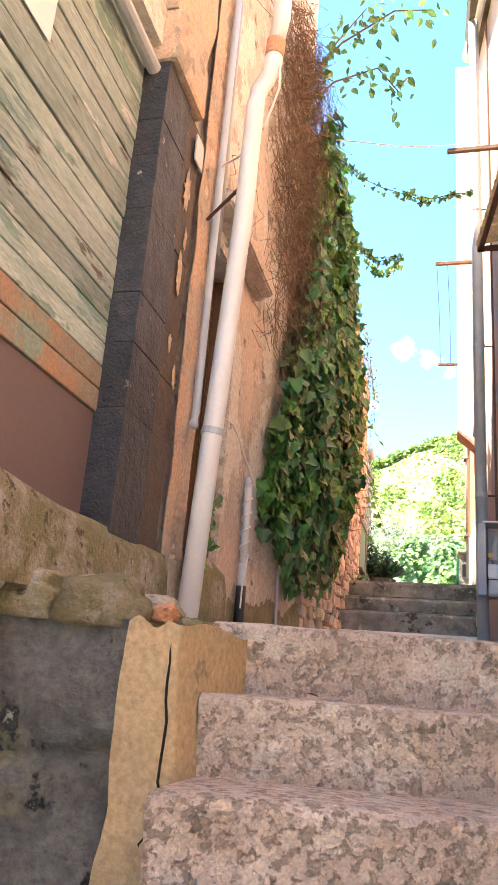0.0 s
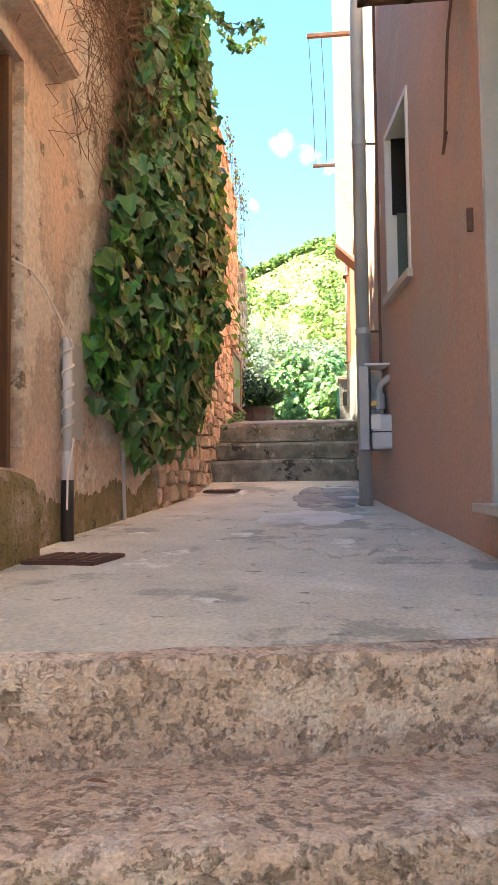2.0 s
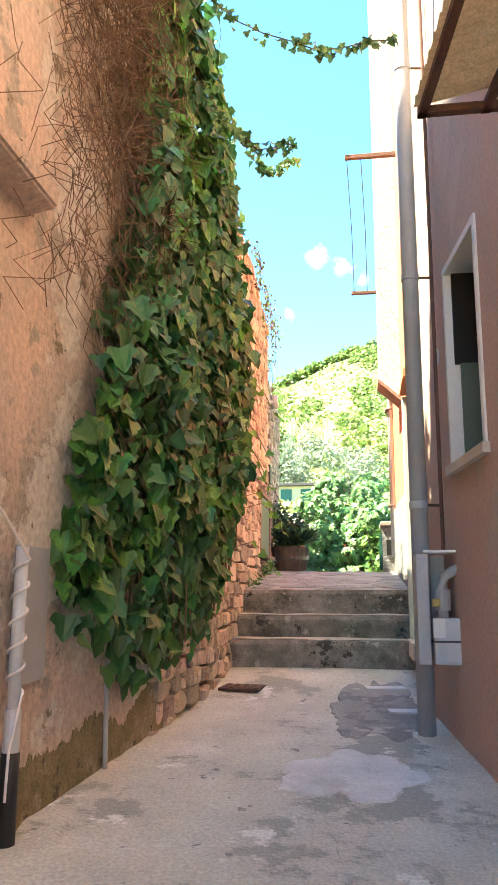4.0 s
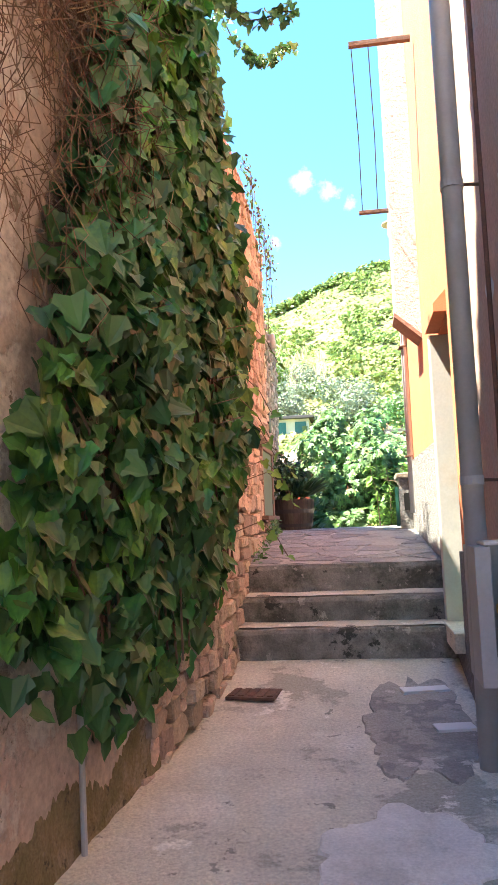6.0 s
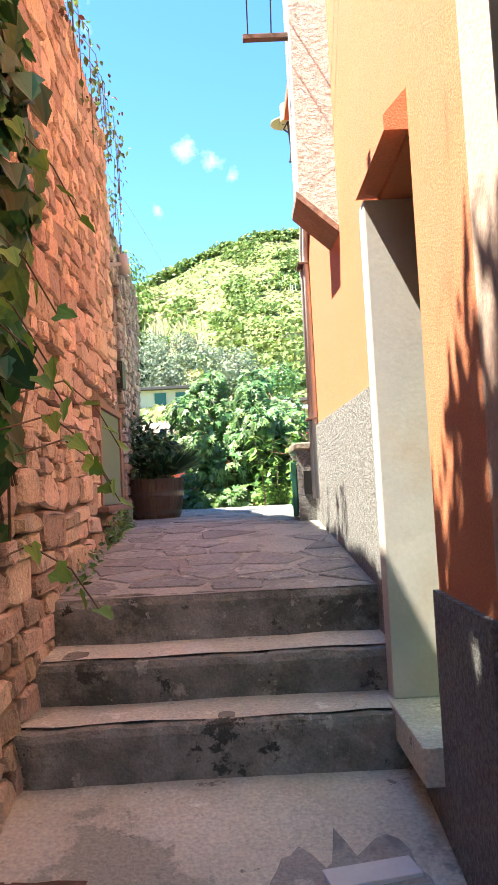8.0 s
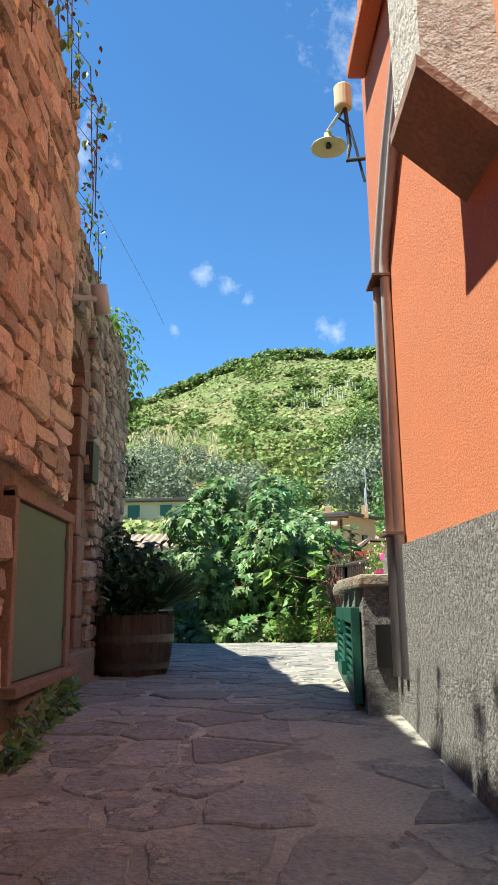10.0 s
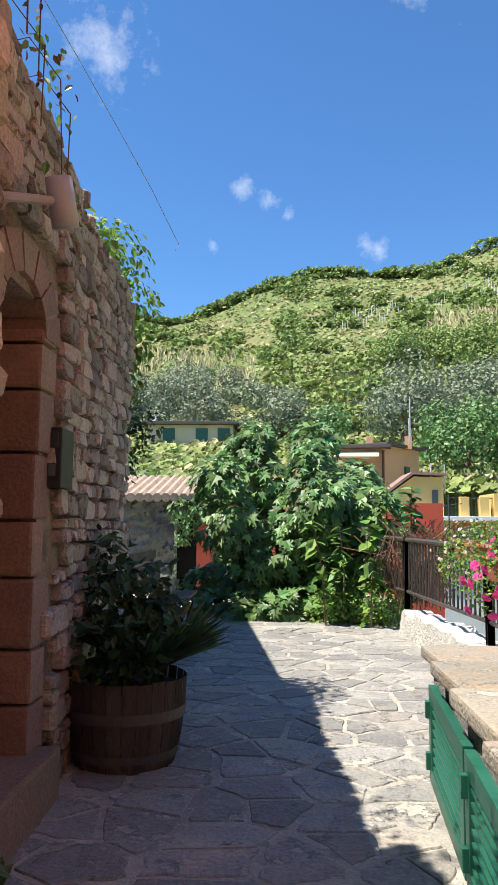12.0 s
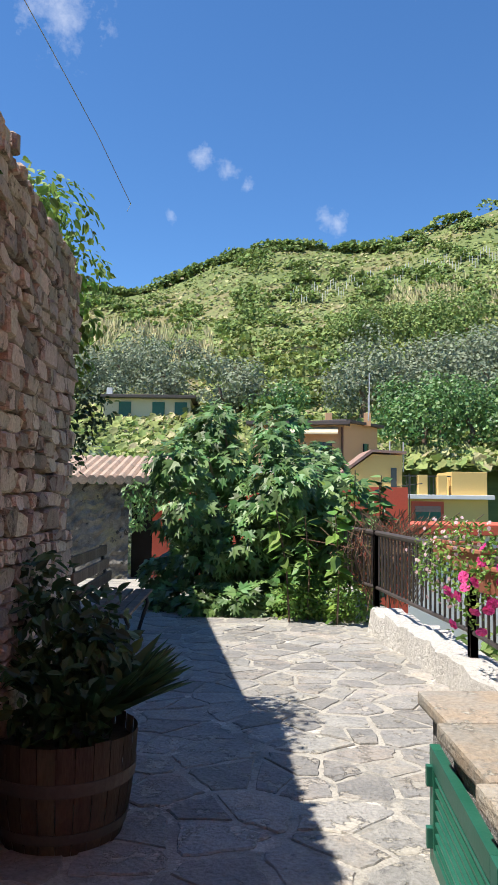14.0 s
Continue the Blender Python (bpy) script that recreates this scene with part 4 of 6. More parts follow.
solo("red_cable", tube(B(), [(1.775, 3.78, 1.2), (1.775, 3.77, 3.0), (1.775, 3.76, 6.5)], 0.011, 8), M_RUST, "brown red cable beside the downpipe", "cable")

gm = thing("gas_meter", (1.790, 3.800, 0.6), "grey gas meter with pipework in a metal cabinet", "gas meter")
part("cabinet", box(B(), 1.610, 1.675, 3.620, 3.960, 0.60, 1.18, 0.004), M_GREYPIPE, gm, "grey sheet metal cabinet side")
part("cabinet_back", box(B(), 1.675, 1.810, 3.920, 3.960, 0.60, 1.18, 0.004), M_GREYPIPE, gm)
part("meter_body", box(B(), 1.690, 1.890, 3.600, 3.750, 0.60, 0.84, 0.02), M_LIGHTPIPE, gm, "pale grey meter body")
part("band", box(B(), 1.687, 1.893, 3.597, 3.753, 0.715, 0.725), M_BLACK, gm)
part("dial_label", box(B(), 1.687, 1.750, 3.592, 3.600, 0.74, 0.84), M_WHITE, gm, "white dial label")
part("pipe", tube(B(), [(1.750, 3.670, 0.84), (1.750, 3.670, 1.0), (1.760, 3.670, 1.06), (1.810, 3.660, 1.09), (1.890, 3.600, 1.12), (1.950, 3.500, 1.14)], 0.028, 12), M_GREYPIPE, gm, smooth=True)
part("fitting", tube(B(), [(1.750, 3.670, 0.88), (1.750, 3.670, 0.93), (1.750, 3.670, 0.99)], 0.042, 12), M_GREYPIPE, gm)
part("valve", box(B(), 1.690, 1.735, 3.630, 3.670, 0.90, 0.94, 0.008), M_YELLOW, gm, "yellow brass valve")
part("cloth", box(B(), 1.650, 1.850, 3.620, 3.860, 1.185, 1.20, 0.006, pose(0, 0, 0.0, 0, 0, 0)), M_WHITE, gm, "folded white sheet on top")
part("drop_pipe", tube(B(), [(1.860, 3.720, 0.6), (1.865, 3.720, 0.12)], 0.03, 12), M_BLACK, gm, "black pipe down to the floor")
part("drop_pipe", tube(B(), [(1.950, 3.500, 1.14), (1.945, 3.480, 1.08), (1.940, 3.480, 0.95)], 0.012, 8), M_RUST, gm)

# gutter and roof edge high up
gut = thing("roof_gutter", (1.7, 3.0, 5.0), "weathered metal roof gutter with wooden eave", "gutter")
part("gutter", tube(B(), [(2.2, -2.0, 6.72), (1.75, 3.4, 6.70), (1.62, 4.4, 6.68)], 0.07, 14), M_LIGHTPIPE, gut)
part("eave", prism(B(), [(1.75, -3, 6.62), (2.5, -3, 6.75), (2.5, -3, 6.82), (1.72, -3, 6.70)], (-0.15, 7.4, 0)), M_BARREL, gut)

# clothes line brackets
cl = thing("clothes_line", (1.5, 6.0, 3.9), "rusty clothes line brackets with hanging wires", "clothes line")
part("bracket", box(B(), 1.28, 1.72, 6.68, 6.72, 3.92, 3.95, 0.004), M_RUST, cl)
part("bracket", box(B(), 1.25, 1.72, 5.9, 5.94, 4.95, 4.99, 0.004), M_RUST, cl)
for x in (1.29, 1.42):
    part("wire", tube(B(), [(x - 0.02, 5.92, 4.95), (x + 0.01, 6.3, 4.4), (x + 0.02, 6.7, 3.94)], 0.004, 5), M_DKMETAL, cl)

# ---- orange house ----
ch = thing("chimney_breast", (1.62, 6.5, 3.0), "rough white chimney breast on a sloped corbel", "chimney", kind="structure")
part("shaft", prism(B(), [(1.53, 6.56, 8.6), (1.53, 6.56, 2.99), (1.74, 6.56, 2.80), (1.74, 6.56, 8.6)], (0, 0.32, 0)), M_ROUGHWHITE, ch)
bm = B()
prism(bm, [(1.515, 6.55, 2.998), (1.515, 6.55, 2.962), (1.74, 6.55, 2.758), (1.74, 6.55, 2.796)], (0, 0.34, 0))
part("corbel", bm, M_QUOIN, ch, "sloped dark red corbel")
d3 = thing("door_3", (1.85, 5.3, 0.6), "green door with a pale marble post and hood", "door", kind="structure")
part("post", box(B(), 1.68, 2.1, 5.545, 5.66, 0.62, 2.55, 0.006), M_MARBLE, d3, "pale marble doorpost")
part("leaf", box(B(), 1.98, 2.03, 5.0, 5.55, 0.6, 2.55), M_GREENPAINT, d3)
bm = B()
prism(bm, [(1.75, 5.0, 2.72), (1.66, 5.0, 2.62), (1.66, 5.0, 2.57), (1.75, 5.0, 2.57)], (0, 0.6, 0))
part("hood", bm, M_ORANGE, d3, "small orange plaster hood")
part("threshold", box(B(), 1.66, 2.1, 5.0, 5.6, 0.5, 0.62, 0.008), M_CONCRETE, d3)
rp2 = thing("corner_pipes", (1.64, 8.0, 1.2), "two grey rainwater pipes at the house corner", "downpipe")
for dx, dy in ((0, 0), (0.012, -0.11)):
    part("pipe", tube(B(), [(1.672 + dx, 8.02 + dy, 1.35), (1.672 + dx, 8.02 + dy, 3.05), (1.672 + dx, 7.99 + dy, 3.12), (1.672 + dx, 7.7 + dy, 3.45), (1.672 + dx, 7.1 + dy, 3.95), (1.672 + dx, 6.95 + dy, 4.1)], 0.022, 14), M_LIGHTPIPE, rp2, smooth=True)
for z in (1.9, 3.0):
    part("clip", box(B(), 1.625, 1.70, 7.88, 8.05, z, z + 0.012), M_RUST, rp2)
sl = thing("street_lamp", (1.80, 8.84, 4.2), "old street lamp with a white enamel shade on a long arm", "street lamp")
part("arm", tube(B(), [(1.70, 8.87, 4.54), (1.74, 9.5, 4.90), (1.785, 10.3, 5.36), (1.785, 10.3, 5.32)], 0.014, 8), M_LIGHTPIPE, sl)
part("shade", lathe(B(), (1.785, 10.3, 5.20), ((0.032, 0.13), (0.036, 0.075), (0.07, 0.056), (0.138, 0.014), (0.142, 0.0), (0.134, 0.002), (0.065, 0.036), (0.02, 0.042)), 28), M_CREAM, sl, "dull cream enamel shade", smooth=True)
part("bulb", lathe(B(), (1.785, 10.3, 5.19), ((0.001, 0.0), (0.02, 0.012), (0.026, 0.03), (0.014, 0.055)), 14), M_GLASS, sl)
part("ballast_box", lathe(B(), (1.69, 8.87, 4.52), ((0.001, 0.0), (0.05, 0.0), (0.053, 0.01), (0.053, 0.14), (0.045, 0.15), (0.001, 0.15)), 18), M_CREAM, sl, "yellowed junction box")
part("bracket", tube(B(), [(1.83, 8.80, 4.15), (1.70, 8.86, 4.17), (1.72, 8.88, 4.28), (1.70, 8.87, 4.54)], 0.013, 8), M_DKMETAL, sl)
part("cable", tube(B(), [(1.70, 8.86, 4.52), (1.66, 8.86, 4.45), (1.72, 8.86, 4.40), (1.75, 8.85, 4.25), (1.79, 8.84, 4.02)], 0.008, 6), M_BLACK, sl)
sh = thing("window_shutter", (1.68, 7.75, 4.6), "dark green louvred shutter beside a high window", "shutter")
part("panel", box(B(), 1.655, 1.69, 7.72, 7.98, 4.35, 5.4, 0.004), M_GREENPAINT, sh)
bm = box(B(), 1.61, 1.70, 7.55, 8.20, 4.20, 4.27, 0.01)
setting("window_ledge", bm, M_ORANGE, "orange plaster ledge under a high window", "ledge")

# ---- pier and low wall with green shutters ----
lw = thing("low_wall", (1.85, 9.1, 1.2), "low pebbledash wall with a stone cap", "low wall", kind="structure")
bm = B()
prism(bm, [(1.555, 8.10, 1.1), (1.72, 10.15, 1.1), (2.5, 10.3, 1.1), (2.5, 8.10, 1.1)], (0, 0, 0.60))
part("body", bm, M_PLINTH, lw)
n = 0
for (x0, y0, x1, y1) in ((1.535, 8.08, 1.95, 8.62), (1.96, 8.08, 2.5, 8.55), (1.58, 8.64, 2.0, 9.2), (2.01, 8.57, 2.5, 9.25), (1.625, 9.22, 2.05, 9.75), (2.06, 9.27, 2.5, 9.8), (1.67, 9.77, 2.1, 10.2), (2.11, 9.82, 2.5, 10.3)):
    part("cap_stone", box(B(), x0, x1, y0, y1, 1.70 + 0.003 * (n % 3), 1.755 + 0.006 * (n % 3), 0.014), M_FLAGWARM, lw)
    n += 1
# box on the wall face, its colour standing in for the hole's shade
part("hole", box(B(), 1.60, 1.70, 8.086, 8.11, 1.38, 1.55), M_DARK, lw)
gs = thing("green_shutters", (1.6, 9.1, 1.2), "pair of green louvred metal shutters against the low wall", "shutters")
ang = math.degrees(math.atan2(0.165, 2.05))
for k, (y0, y1) in enumerate(((8.24, 9.02), (9.05, 9.98))):
    mm = pose(1.555 - 0.024 + 0.0805 * (y0 - 8.10), y0, 1.22, 0, 0, -ang)
    L = y1 - y0
    leaf = part("leaf", box(B(), -0.02, 0.016, 0, 0.07, 0.0, 0.40, 0.003, mm), M_GREENPAINT, gs)
    part("stile", box(B(), -0.02, 0.016, L - 0.07, L, 0.0, 0.40, 0.003, mm), M_GREENPAINT, gs)
    part("rail", box(B(), -0.02, 0.016, 0.07, L - 0.07, 0.0, 0.06, 0.003, mm), M_GREENPAINT, gs)
    part("rail", box(B(), -0.02, 0.016, 0.07, L - 0.07, 0.33, 0.40, 0.003, mm), M_GREENPAINT, gs)
    for j in range(7):
        part("slat", box(B(), -0.014, 0.012, 0.07, L - 0.07, 0.068 + j * 0.038, 0.078 + j * 0.038, 0, mm @ pose(0, 0, 0, 0, 0, 0)), M_GREENPAINT, gs)
    part("hinge", box(B(), -0.04, -0.018, L - 0.06, L - 0.03, 0.27, 0.34, 0.003, mm), M_GREENPAINT, gs)
    part("hinge", box(B(), -0.04, -0.018, L - 0.06, L - 0.03, 0.06, 0.13, 0.003, mm), M_GREENPAINT, gs)

# ---- left wall fittings by the terrace ----
mp_ = thing("meter_cupboard", (0.2, 8.04, 1.36), "grey green metal cupboard door in the stone wall", "cupboard")
part("frame", box(B(), 0.13, 0.245, 7.60, 7.65, 1.36, 2.06, 0.006), M_QUOIN, mp_)
part("frame", box(B(), 0.13, 0.245, 8.45, 8.54, 1.36, 2.06, 0.006), M_QUOIN, mp_)
part("frame", box(B(), 0.13, 0.25, 7.60, 8.54, 2.03, 2.075, 0.006), M_QUOIN, mp_)
part("sill", box(B(), 0.10, 0.29, 7.55, 8.58, 1.335, 1.375, 0.008), M_QUOIN, mp_)
part("door", box(B(), 0.20, 0.232, 7.655, 8.445, 1.38, 2.025, 0.004), M_PANEL, mp_)
for z in (1.5, 1.9):
    part("hinge", tube(B(), [(0.238, 8.435, z), (0.238, 8.435, z + 0.05)], 0.008, 8), M_PANEL, mp_)
ad = thing("door_4", (-0.2, 9.37, 1.4), "recessed doorway with red brown sandstone quoins", "doorway", kind="structure")
part("leaf", box(B(), -0.42, -0.36, 9.08, 9.66, 1.38, 3.3), M_DOORWOOD, ad)
z = 1.38
while z < 3.25:
    h = rng.uniform(0.16, 0.30)
    part("quoin", box(B(), -0.36, 0.035 + rng.uniform(-0.01, 0.012), 9.60, 9.60 + rng.uniform(0.14, 0.24), z, z + h - 0.012, 0.014), M_QUOIN, ad)
    part("quoin", box(B(), -0.36, 0.055 + rng.uniform(-0.01, 0.012), 9.0 - rng.uniform(0.02, 0.10), 9.10, z, z + h - 0.012, 0.014), M_QUOIN, ad)
    z += h
for k in range(7):
    a0, a1 = math.pi * k / 7, math.pi * (k + 1) / 7 - 0.05
    bm = B()
    pts = [(0.05, 9.36 + r * math.cos(a), 3.06 + 0.75 * r * math.sin(a)) for r, a in ((0.25, a0), (0.25, a1), (0.45, a1), (0.45, a0))]
    part("arch_stone", prism(bm, pts, (-0.36, 0, 0)), M_QUOIN, ad)
part("step", box(B(), -0.40, 0.13, 9.0, 9.75, 1.15, 1.40, 0.015), M_QUOIN, ad)
mb = thing("letter_box", (0.03, 9.86, 2.46), "black metal letter box on the stone wall", "letter box")
part("body", box(B(), -0.02, 0.085, 9.76, 9.95, 2.45, 2.71, 0.008), M_BLACK, mb)
part("flap", box(B(), 0.02, 0.07, 9.752, 9.762, 2.62, 2.69, 0.003), M_DKMETAL, mb)
part("plate", box(B(), 0.03, 0.06, 9.754, 9.761, 2.50, 2.55), M_PANEL, mb)
sp = thing("wall_spotlight", (0.05, 9.7, 3.75), "grey cylindrical spotlight on a wall bracket", "spotlight")
part("arm", tube(B(), [(0.0, 8.98, 3.40), (0.10, 9.08, 3.43), (0.20, 9.18, 3.46)], 0.018, 8), M_GREYPIPE, sp)
part("head", tube(B(), [(0.205, 9.18, 3.55), (0.225, 9.23, 3.38)], 0.05, 16), M_GREYPIPE, sp, smooth=True)
part("intercom", box(B(), 0.03, 0.06, 8.80, 8.90, 2.62, 2.80, 0.005), M_CREAM, thing("intercom", (0.05, 8.85, 2.62), "small pale intercom panel on the wall", "intercom"))

# barrel planter
bar = thing("barrel_planter", (0.29, 10.27, 1.19), "weathered oak half barrel with iron hoops, full of plants", "planter")
BR = ((0.232, 0.0), (0.262, 0.12), (0.280, 0.26), (0.287, 0.40))


def barrel_r(z):
    for (a, za), (b, zb) in zip(BR, BR[1:]):
        if za <= z <= zb:
            return a + (b - a) * (z - za) / (zb - za)
    return BR[-1][0]


for k in range(26):
    a0, a1 = 2 * math.pi * k / 26, 2 * math.pi * (k + 1) / 26 - 0.012
    bm = B()
    hgt = 0.40 + rng.uniform(-0.004, 0.004)
    sheet(bm, 2, 6, lambda u, v: Vector((0.29 + (barrel_r(hgt * v)) * math.cos(a0 + (a1 - a0) * u), 10.27 + barrel_r(hgt * v) * math.sin(a0 + (a1 - a0) * u), 1.19 + hgt * v)))
    bmesh.ops.solidify(bm, geom=bm.faces[:], thickness=-0.02)
    part("stave", bm, M_BARREL, bar)
for z0, z1 in ((0.045, 0.085), (0.22, 0.27)):
    part("hoop", lathe(B(), (0.29, 10.27, 1.19), ((barrel_r(z0) + 0.001, z0), (barrel_r(z0) + 0.005, z0), (barrel_r(z1) + 0.005, z1), (barrel_r(z1) + 0.001, z1)), 40), M_HOOP, bar)
part("soil", lathe(B(), (0.29, 10.27, 1.19), ((0.001, 0.36), (0.26, 0.35)), 24), M_SOIL, bar)


# ---- plants of the alley ----
def ivy_edge(y):
    """Lowest and highest ivy along the wall."""
    lo = np.interp(y, [2.5, 2.7, 2.95, 3.4, 4.0, 4.6, 5.2, 5.5], [0.98, 0.90, 0.84, 0.62, 0.72, 1.0, 1.7, 3.0])
    hi = np.interp(y, [2.5, 2.9, 3.2, 3.6, 4.2, 4.9, 5.3], [1.5, 2.6, 4.9, 5.3, 4.7, 3.9, 2.2])
    return lo, hi


ivy = thing("ivy", (0.15, 4.0, 0.6), "dense dark green ivy hanging down the old wall", "ivy")
pl, wy, tp, sz = [], [], [], []
while len(pl) < 4600:
    y, z = rng.uniform(2.5, 5.35), rng.uniform(0.5, 5.4)
    lo, hi = ivy_edge(y)
    if not lo + rng.normal(0, 0.12) < z < hi + rng.normal(0, 0.15):
        continue
    d = 0.03 + 0.17 * rng.random() ** 0.7 * (0.4 + 0.6 * min(1, (z - lo) / 0.8)) + 0.10 * noise.noise(Vector((y * 1.6, z * 1.6, 3)))
    if noise.noise(Vector((y * 2.6, z * 2.6, 9))) < -0.42 and rng.random() < 0.6:
        continue
    pl.append((along(LEFT, y) + max(0.02, d), y, z))
    wy.append((1.0, -0.45, 0.35)), tp.append((0.15, rng.normal(0, 0.4), -1.0))
    sz.append(rng.uniform(0.055, 0.14))
foliage("leaves", pl, wy, tp, sz, "ivy", M_IVY, ivy, jitter=0.45, seed=3)
for k in range(46):
    y = rng.uniform(2.7, 5.2)
    lo, hi = ivy_edge(y)
    x = along(LEFT, y)
    pts = [(x + 0.06 + 0.08 * rng.random(), y + 0.12 * math.sin(j * 1.3 + k) + 0.03 * j, hi - (hi - lo) * j / 7) for j in range(8)]
    part("vine", tube(B(), pts, 0.006, 5), M_BARK, ivy)
for k in range(8):
    y, z = rng.uniform(4.2, 5.0), rng.uniform(1.2, 2.6)
    x = along(LEFT, y) + 0.2
    q = [(x, y, z), (x + 0.12, y + 0.12, z + 0.05), (x + 0.20, y + 0.25, z - 0.03), (x + 0.26, y + 0.33, z - 0.16)]
    part("runner", tube(B(), q, 0.003, 4), M_BARK, ivy)
    foliage("runner_leaves", [Vector(q[1]) * (1 - f) + Vector(q[3]) * f for f in (0, 0.35, 0.7, 1)], [(0.6, -0.5, 0.6)] * 4, [(0.6, 0.2, -0.5)] * 4, [0.06] * 4, "ivy", M_BRIGHT, ivy, seed=k)
tw = B()
for k in range(3000):
    y, z = 2.75 + 0.42 * rng.normal(), rng.uniform(2.3, 5.6)
    if z < 3.7 - (y - 2.2) * 0.7 and rng.random() < 0.7:
        continue
    x = along(LEFT, y) + rng.uniform(0.01, 0.20)
    a, l, q = rng.normal(0, 0.7), rng.uniform(0.12, 0.45), rng.normal(0, 0.05, 3)
    tube(tw, [(x, y, z), (x + 0.03 + q[0], y + l * math.sin(a) * 0.4 + q[1], z - l * 0.35), (x + 0.03 - q[2], y + l * math.sin(a) * 0.7 - q[1], z - l * 0.7), (x + 0.02, y + l * math.sin(a) + q[2], z - l)], 0.0022, 3)
solo("dry_creeper", tw, M_DRY, "tangle of dry brown creeper on the wall", "dry creeper", kind="stuff")

fg = thing("fig_branch", (0.4, 3.2, 4.6), "leafy branch overhanging the alley with small fruit", "branch")
branches = [[(0.0, 3.0, 4.9), (0.35, 3.0, 5.25), (0.75, 3.0, 5.35), (0.98, 3.0, 5.0)], [(0.0, 3.1, 5.3), (0.4, 3.0, 5.7), (0.9, 2.9, 5.9), (1.25, 2.9, 5.85)], [(0.0, 3.1, 5.0), (0.3, 3.2, 5.9), (0.6, 3.2, 6.3)]]
pl = []
for b in branches:
    part("limb", tube(B(), b, 0.014, 6, 0.4), M_BARK, fg)
    for k in range(60):
        f = rng.random() ** 0.7 * (len(b) - 1)
        i = min(len(b) - 2, int(f))
        pl.append(np.array(b[i]) * (1 - f + i) + np.array(b[i + 1]) * (f - i) + rng.normal(0, 0.11, 3))
foliage("leaves", pl, [(0.2, -0.7, -0.2)] * len(pl), [(0.4, 0, -0.8)] * len(pl), rng.uniform(0.06, 0.12, len(pl)), "oval", M_FIG, fg, jitter=0.7)
gl = thing("ivy_garland", (0.9, 3.6, 4.4), "trailing strand of small ivy leaves across the gap", "ivy")
for a, b, s in (((0.3, 3.4, 4.75), (1.62, 3.6, 4.35), 1), ((0.3, 3.8, 4.4), (0.98, 3.7, 3.75), 2), ((0.35, 5.0, 4.8), (0.85, 5.0, 4.45), 3)):
    pts = [Vector(a).lerp(Vector(b), k / 8) + Vector((0, 0, -0.25 * math.sin(math.pi * k / 8) + 0.02 * math.sin(k * 2.1))) for k in range(9)]
    part("stem", tube(B(), pts, 0.004, 5), M_BARK, gl)
    q = [pts[min(7, int(f))].lerp(pts[min(7, int(f)) + 1], f % 1) + Vector(rng.normal(0, 0.02, 3)) for f in rng.uniform(0, 8, 110)]
    foliage("leaves", q, [(0.2, -0.8, 0.3)] * 110, [(0.2, 0, -1)] * 110, rng.uniform(0.03, 0.06, 110), "ivy", M_FIG, gl, seed=s)
solo("overhead_wire", tube(B(), [(0.2, 3.4, 4.95), (1.0, 3.45, 4.80), (1.75, 3.5, 4.78)], 0.006, 5), M_LIGHTPIPE, "thin pale wire across the alley", "wire")
solo("wall_bracket", box(B(), 1.38, 1.85, 3.48, 3.52, 4.72, 4.76, 0.004), M_RUST, "rusty iron arm on the house wall", "bracket")

hv = thing("hanging_creeper", (0.1, 8.8, 4.2), "thin creeper with reddish leaves hanging over the wall top", "creeper")
pl = []
for s in range(16):
    y0, l = rng.uniform(6.2, 9.6), rng.uniform(0.15, 0.75)
    x0, z0 = along(LEFT, y0), stone_top(y0)
    pts = [(x0 - 0.15, y0 - 0.05, z0 + 0.02), (x0 + 0.02, y0, z0 + 0.10), (x0 + 0.13, y0 + 0.05, z0 - 0.04), (x0 + 0.10 + 0.05 * rng.random(), y0 + 0.12, z0 - l)]
    part("stem", tube(B(), pts, 0.003, 4), M_BARK, hv)
    for k in range(int(26 * l) + 8):
        f = rng.random() * 2 + 1
        i = min(2, int(f))
        pl.append(np.array(pts[i]) * (1 - f + i) + np.array(pts[min(3, i + 1)]) * (f - i) + rng.normal(0, 0.035, 3))
foliage("leaves", pl[::2], [(0.6, -0.6, 0.3)] * len(pl[::2]), [(0.2, 0, -1)] * len(pl[::2]), rng.uniform(0.03, 0.06, len(pl[::2])), "oval", M_FIG, hv)
foliage("red_leaves", pl[1::2], [(0.6, -0.6, 0.3)] * len(pl[1::2]), [(0.2, 0, -1)] * len(pl[1::2]), rng.uniform(0.025, 0.05, len(pl[1::2])), "oval", M_DRY, hv, "reddish leaves", seed=4)
wp_ = [(0.02, 8.6, 4.34), (0.08, 9.0, 4.30), (0.16, 9.5, 4.24), (0.25, 9.9, 4.14), (0.36, 10.25, 3.99), (0.43, 10.48, 3.87), (0.455, 10.58, 3.83), (0.44, 10.57, 3.79)]
solo("stray_tendril", tube(B(), wp_, 0.0016, 5), M_REED, "long bare creeper tendril arching off the wall", "tendril")

tb = thing("wall_top_shrub", (-0.15, 11.3, 3.6), "bright green climber spilling over the wall end", "climber")
c = [(-0.12, 11.0, 3.98), (-0.1, 11.4, 4.05), (-0.05, 11.75, 3.85), (-0.05, 11.8, 3.55), (-0.25, 11.3, 4.0), (-0.1, 11.9, 3.3)]
p, d = blob_points(rng, 1500, c, np.array([0.22, 0.26, 0.24, 0.2, 0.25, 0.16]), 0.3)
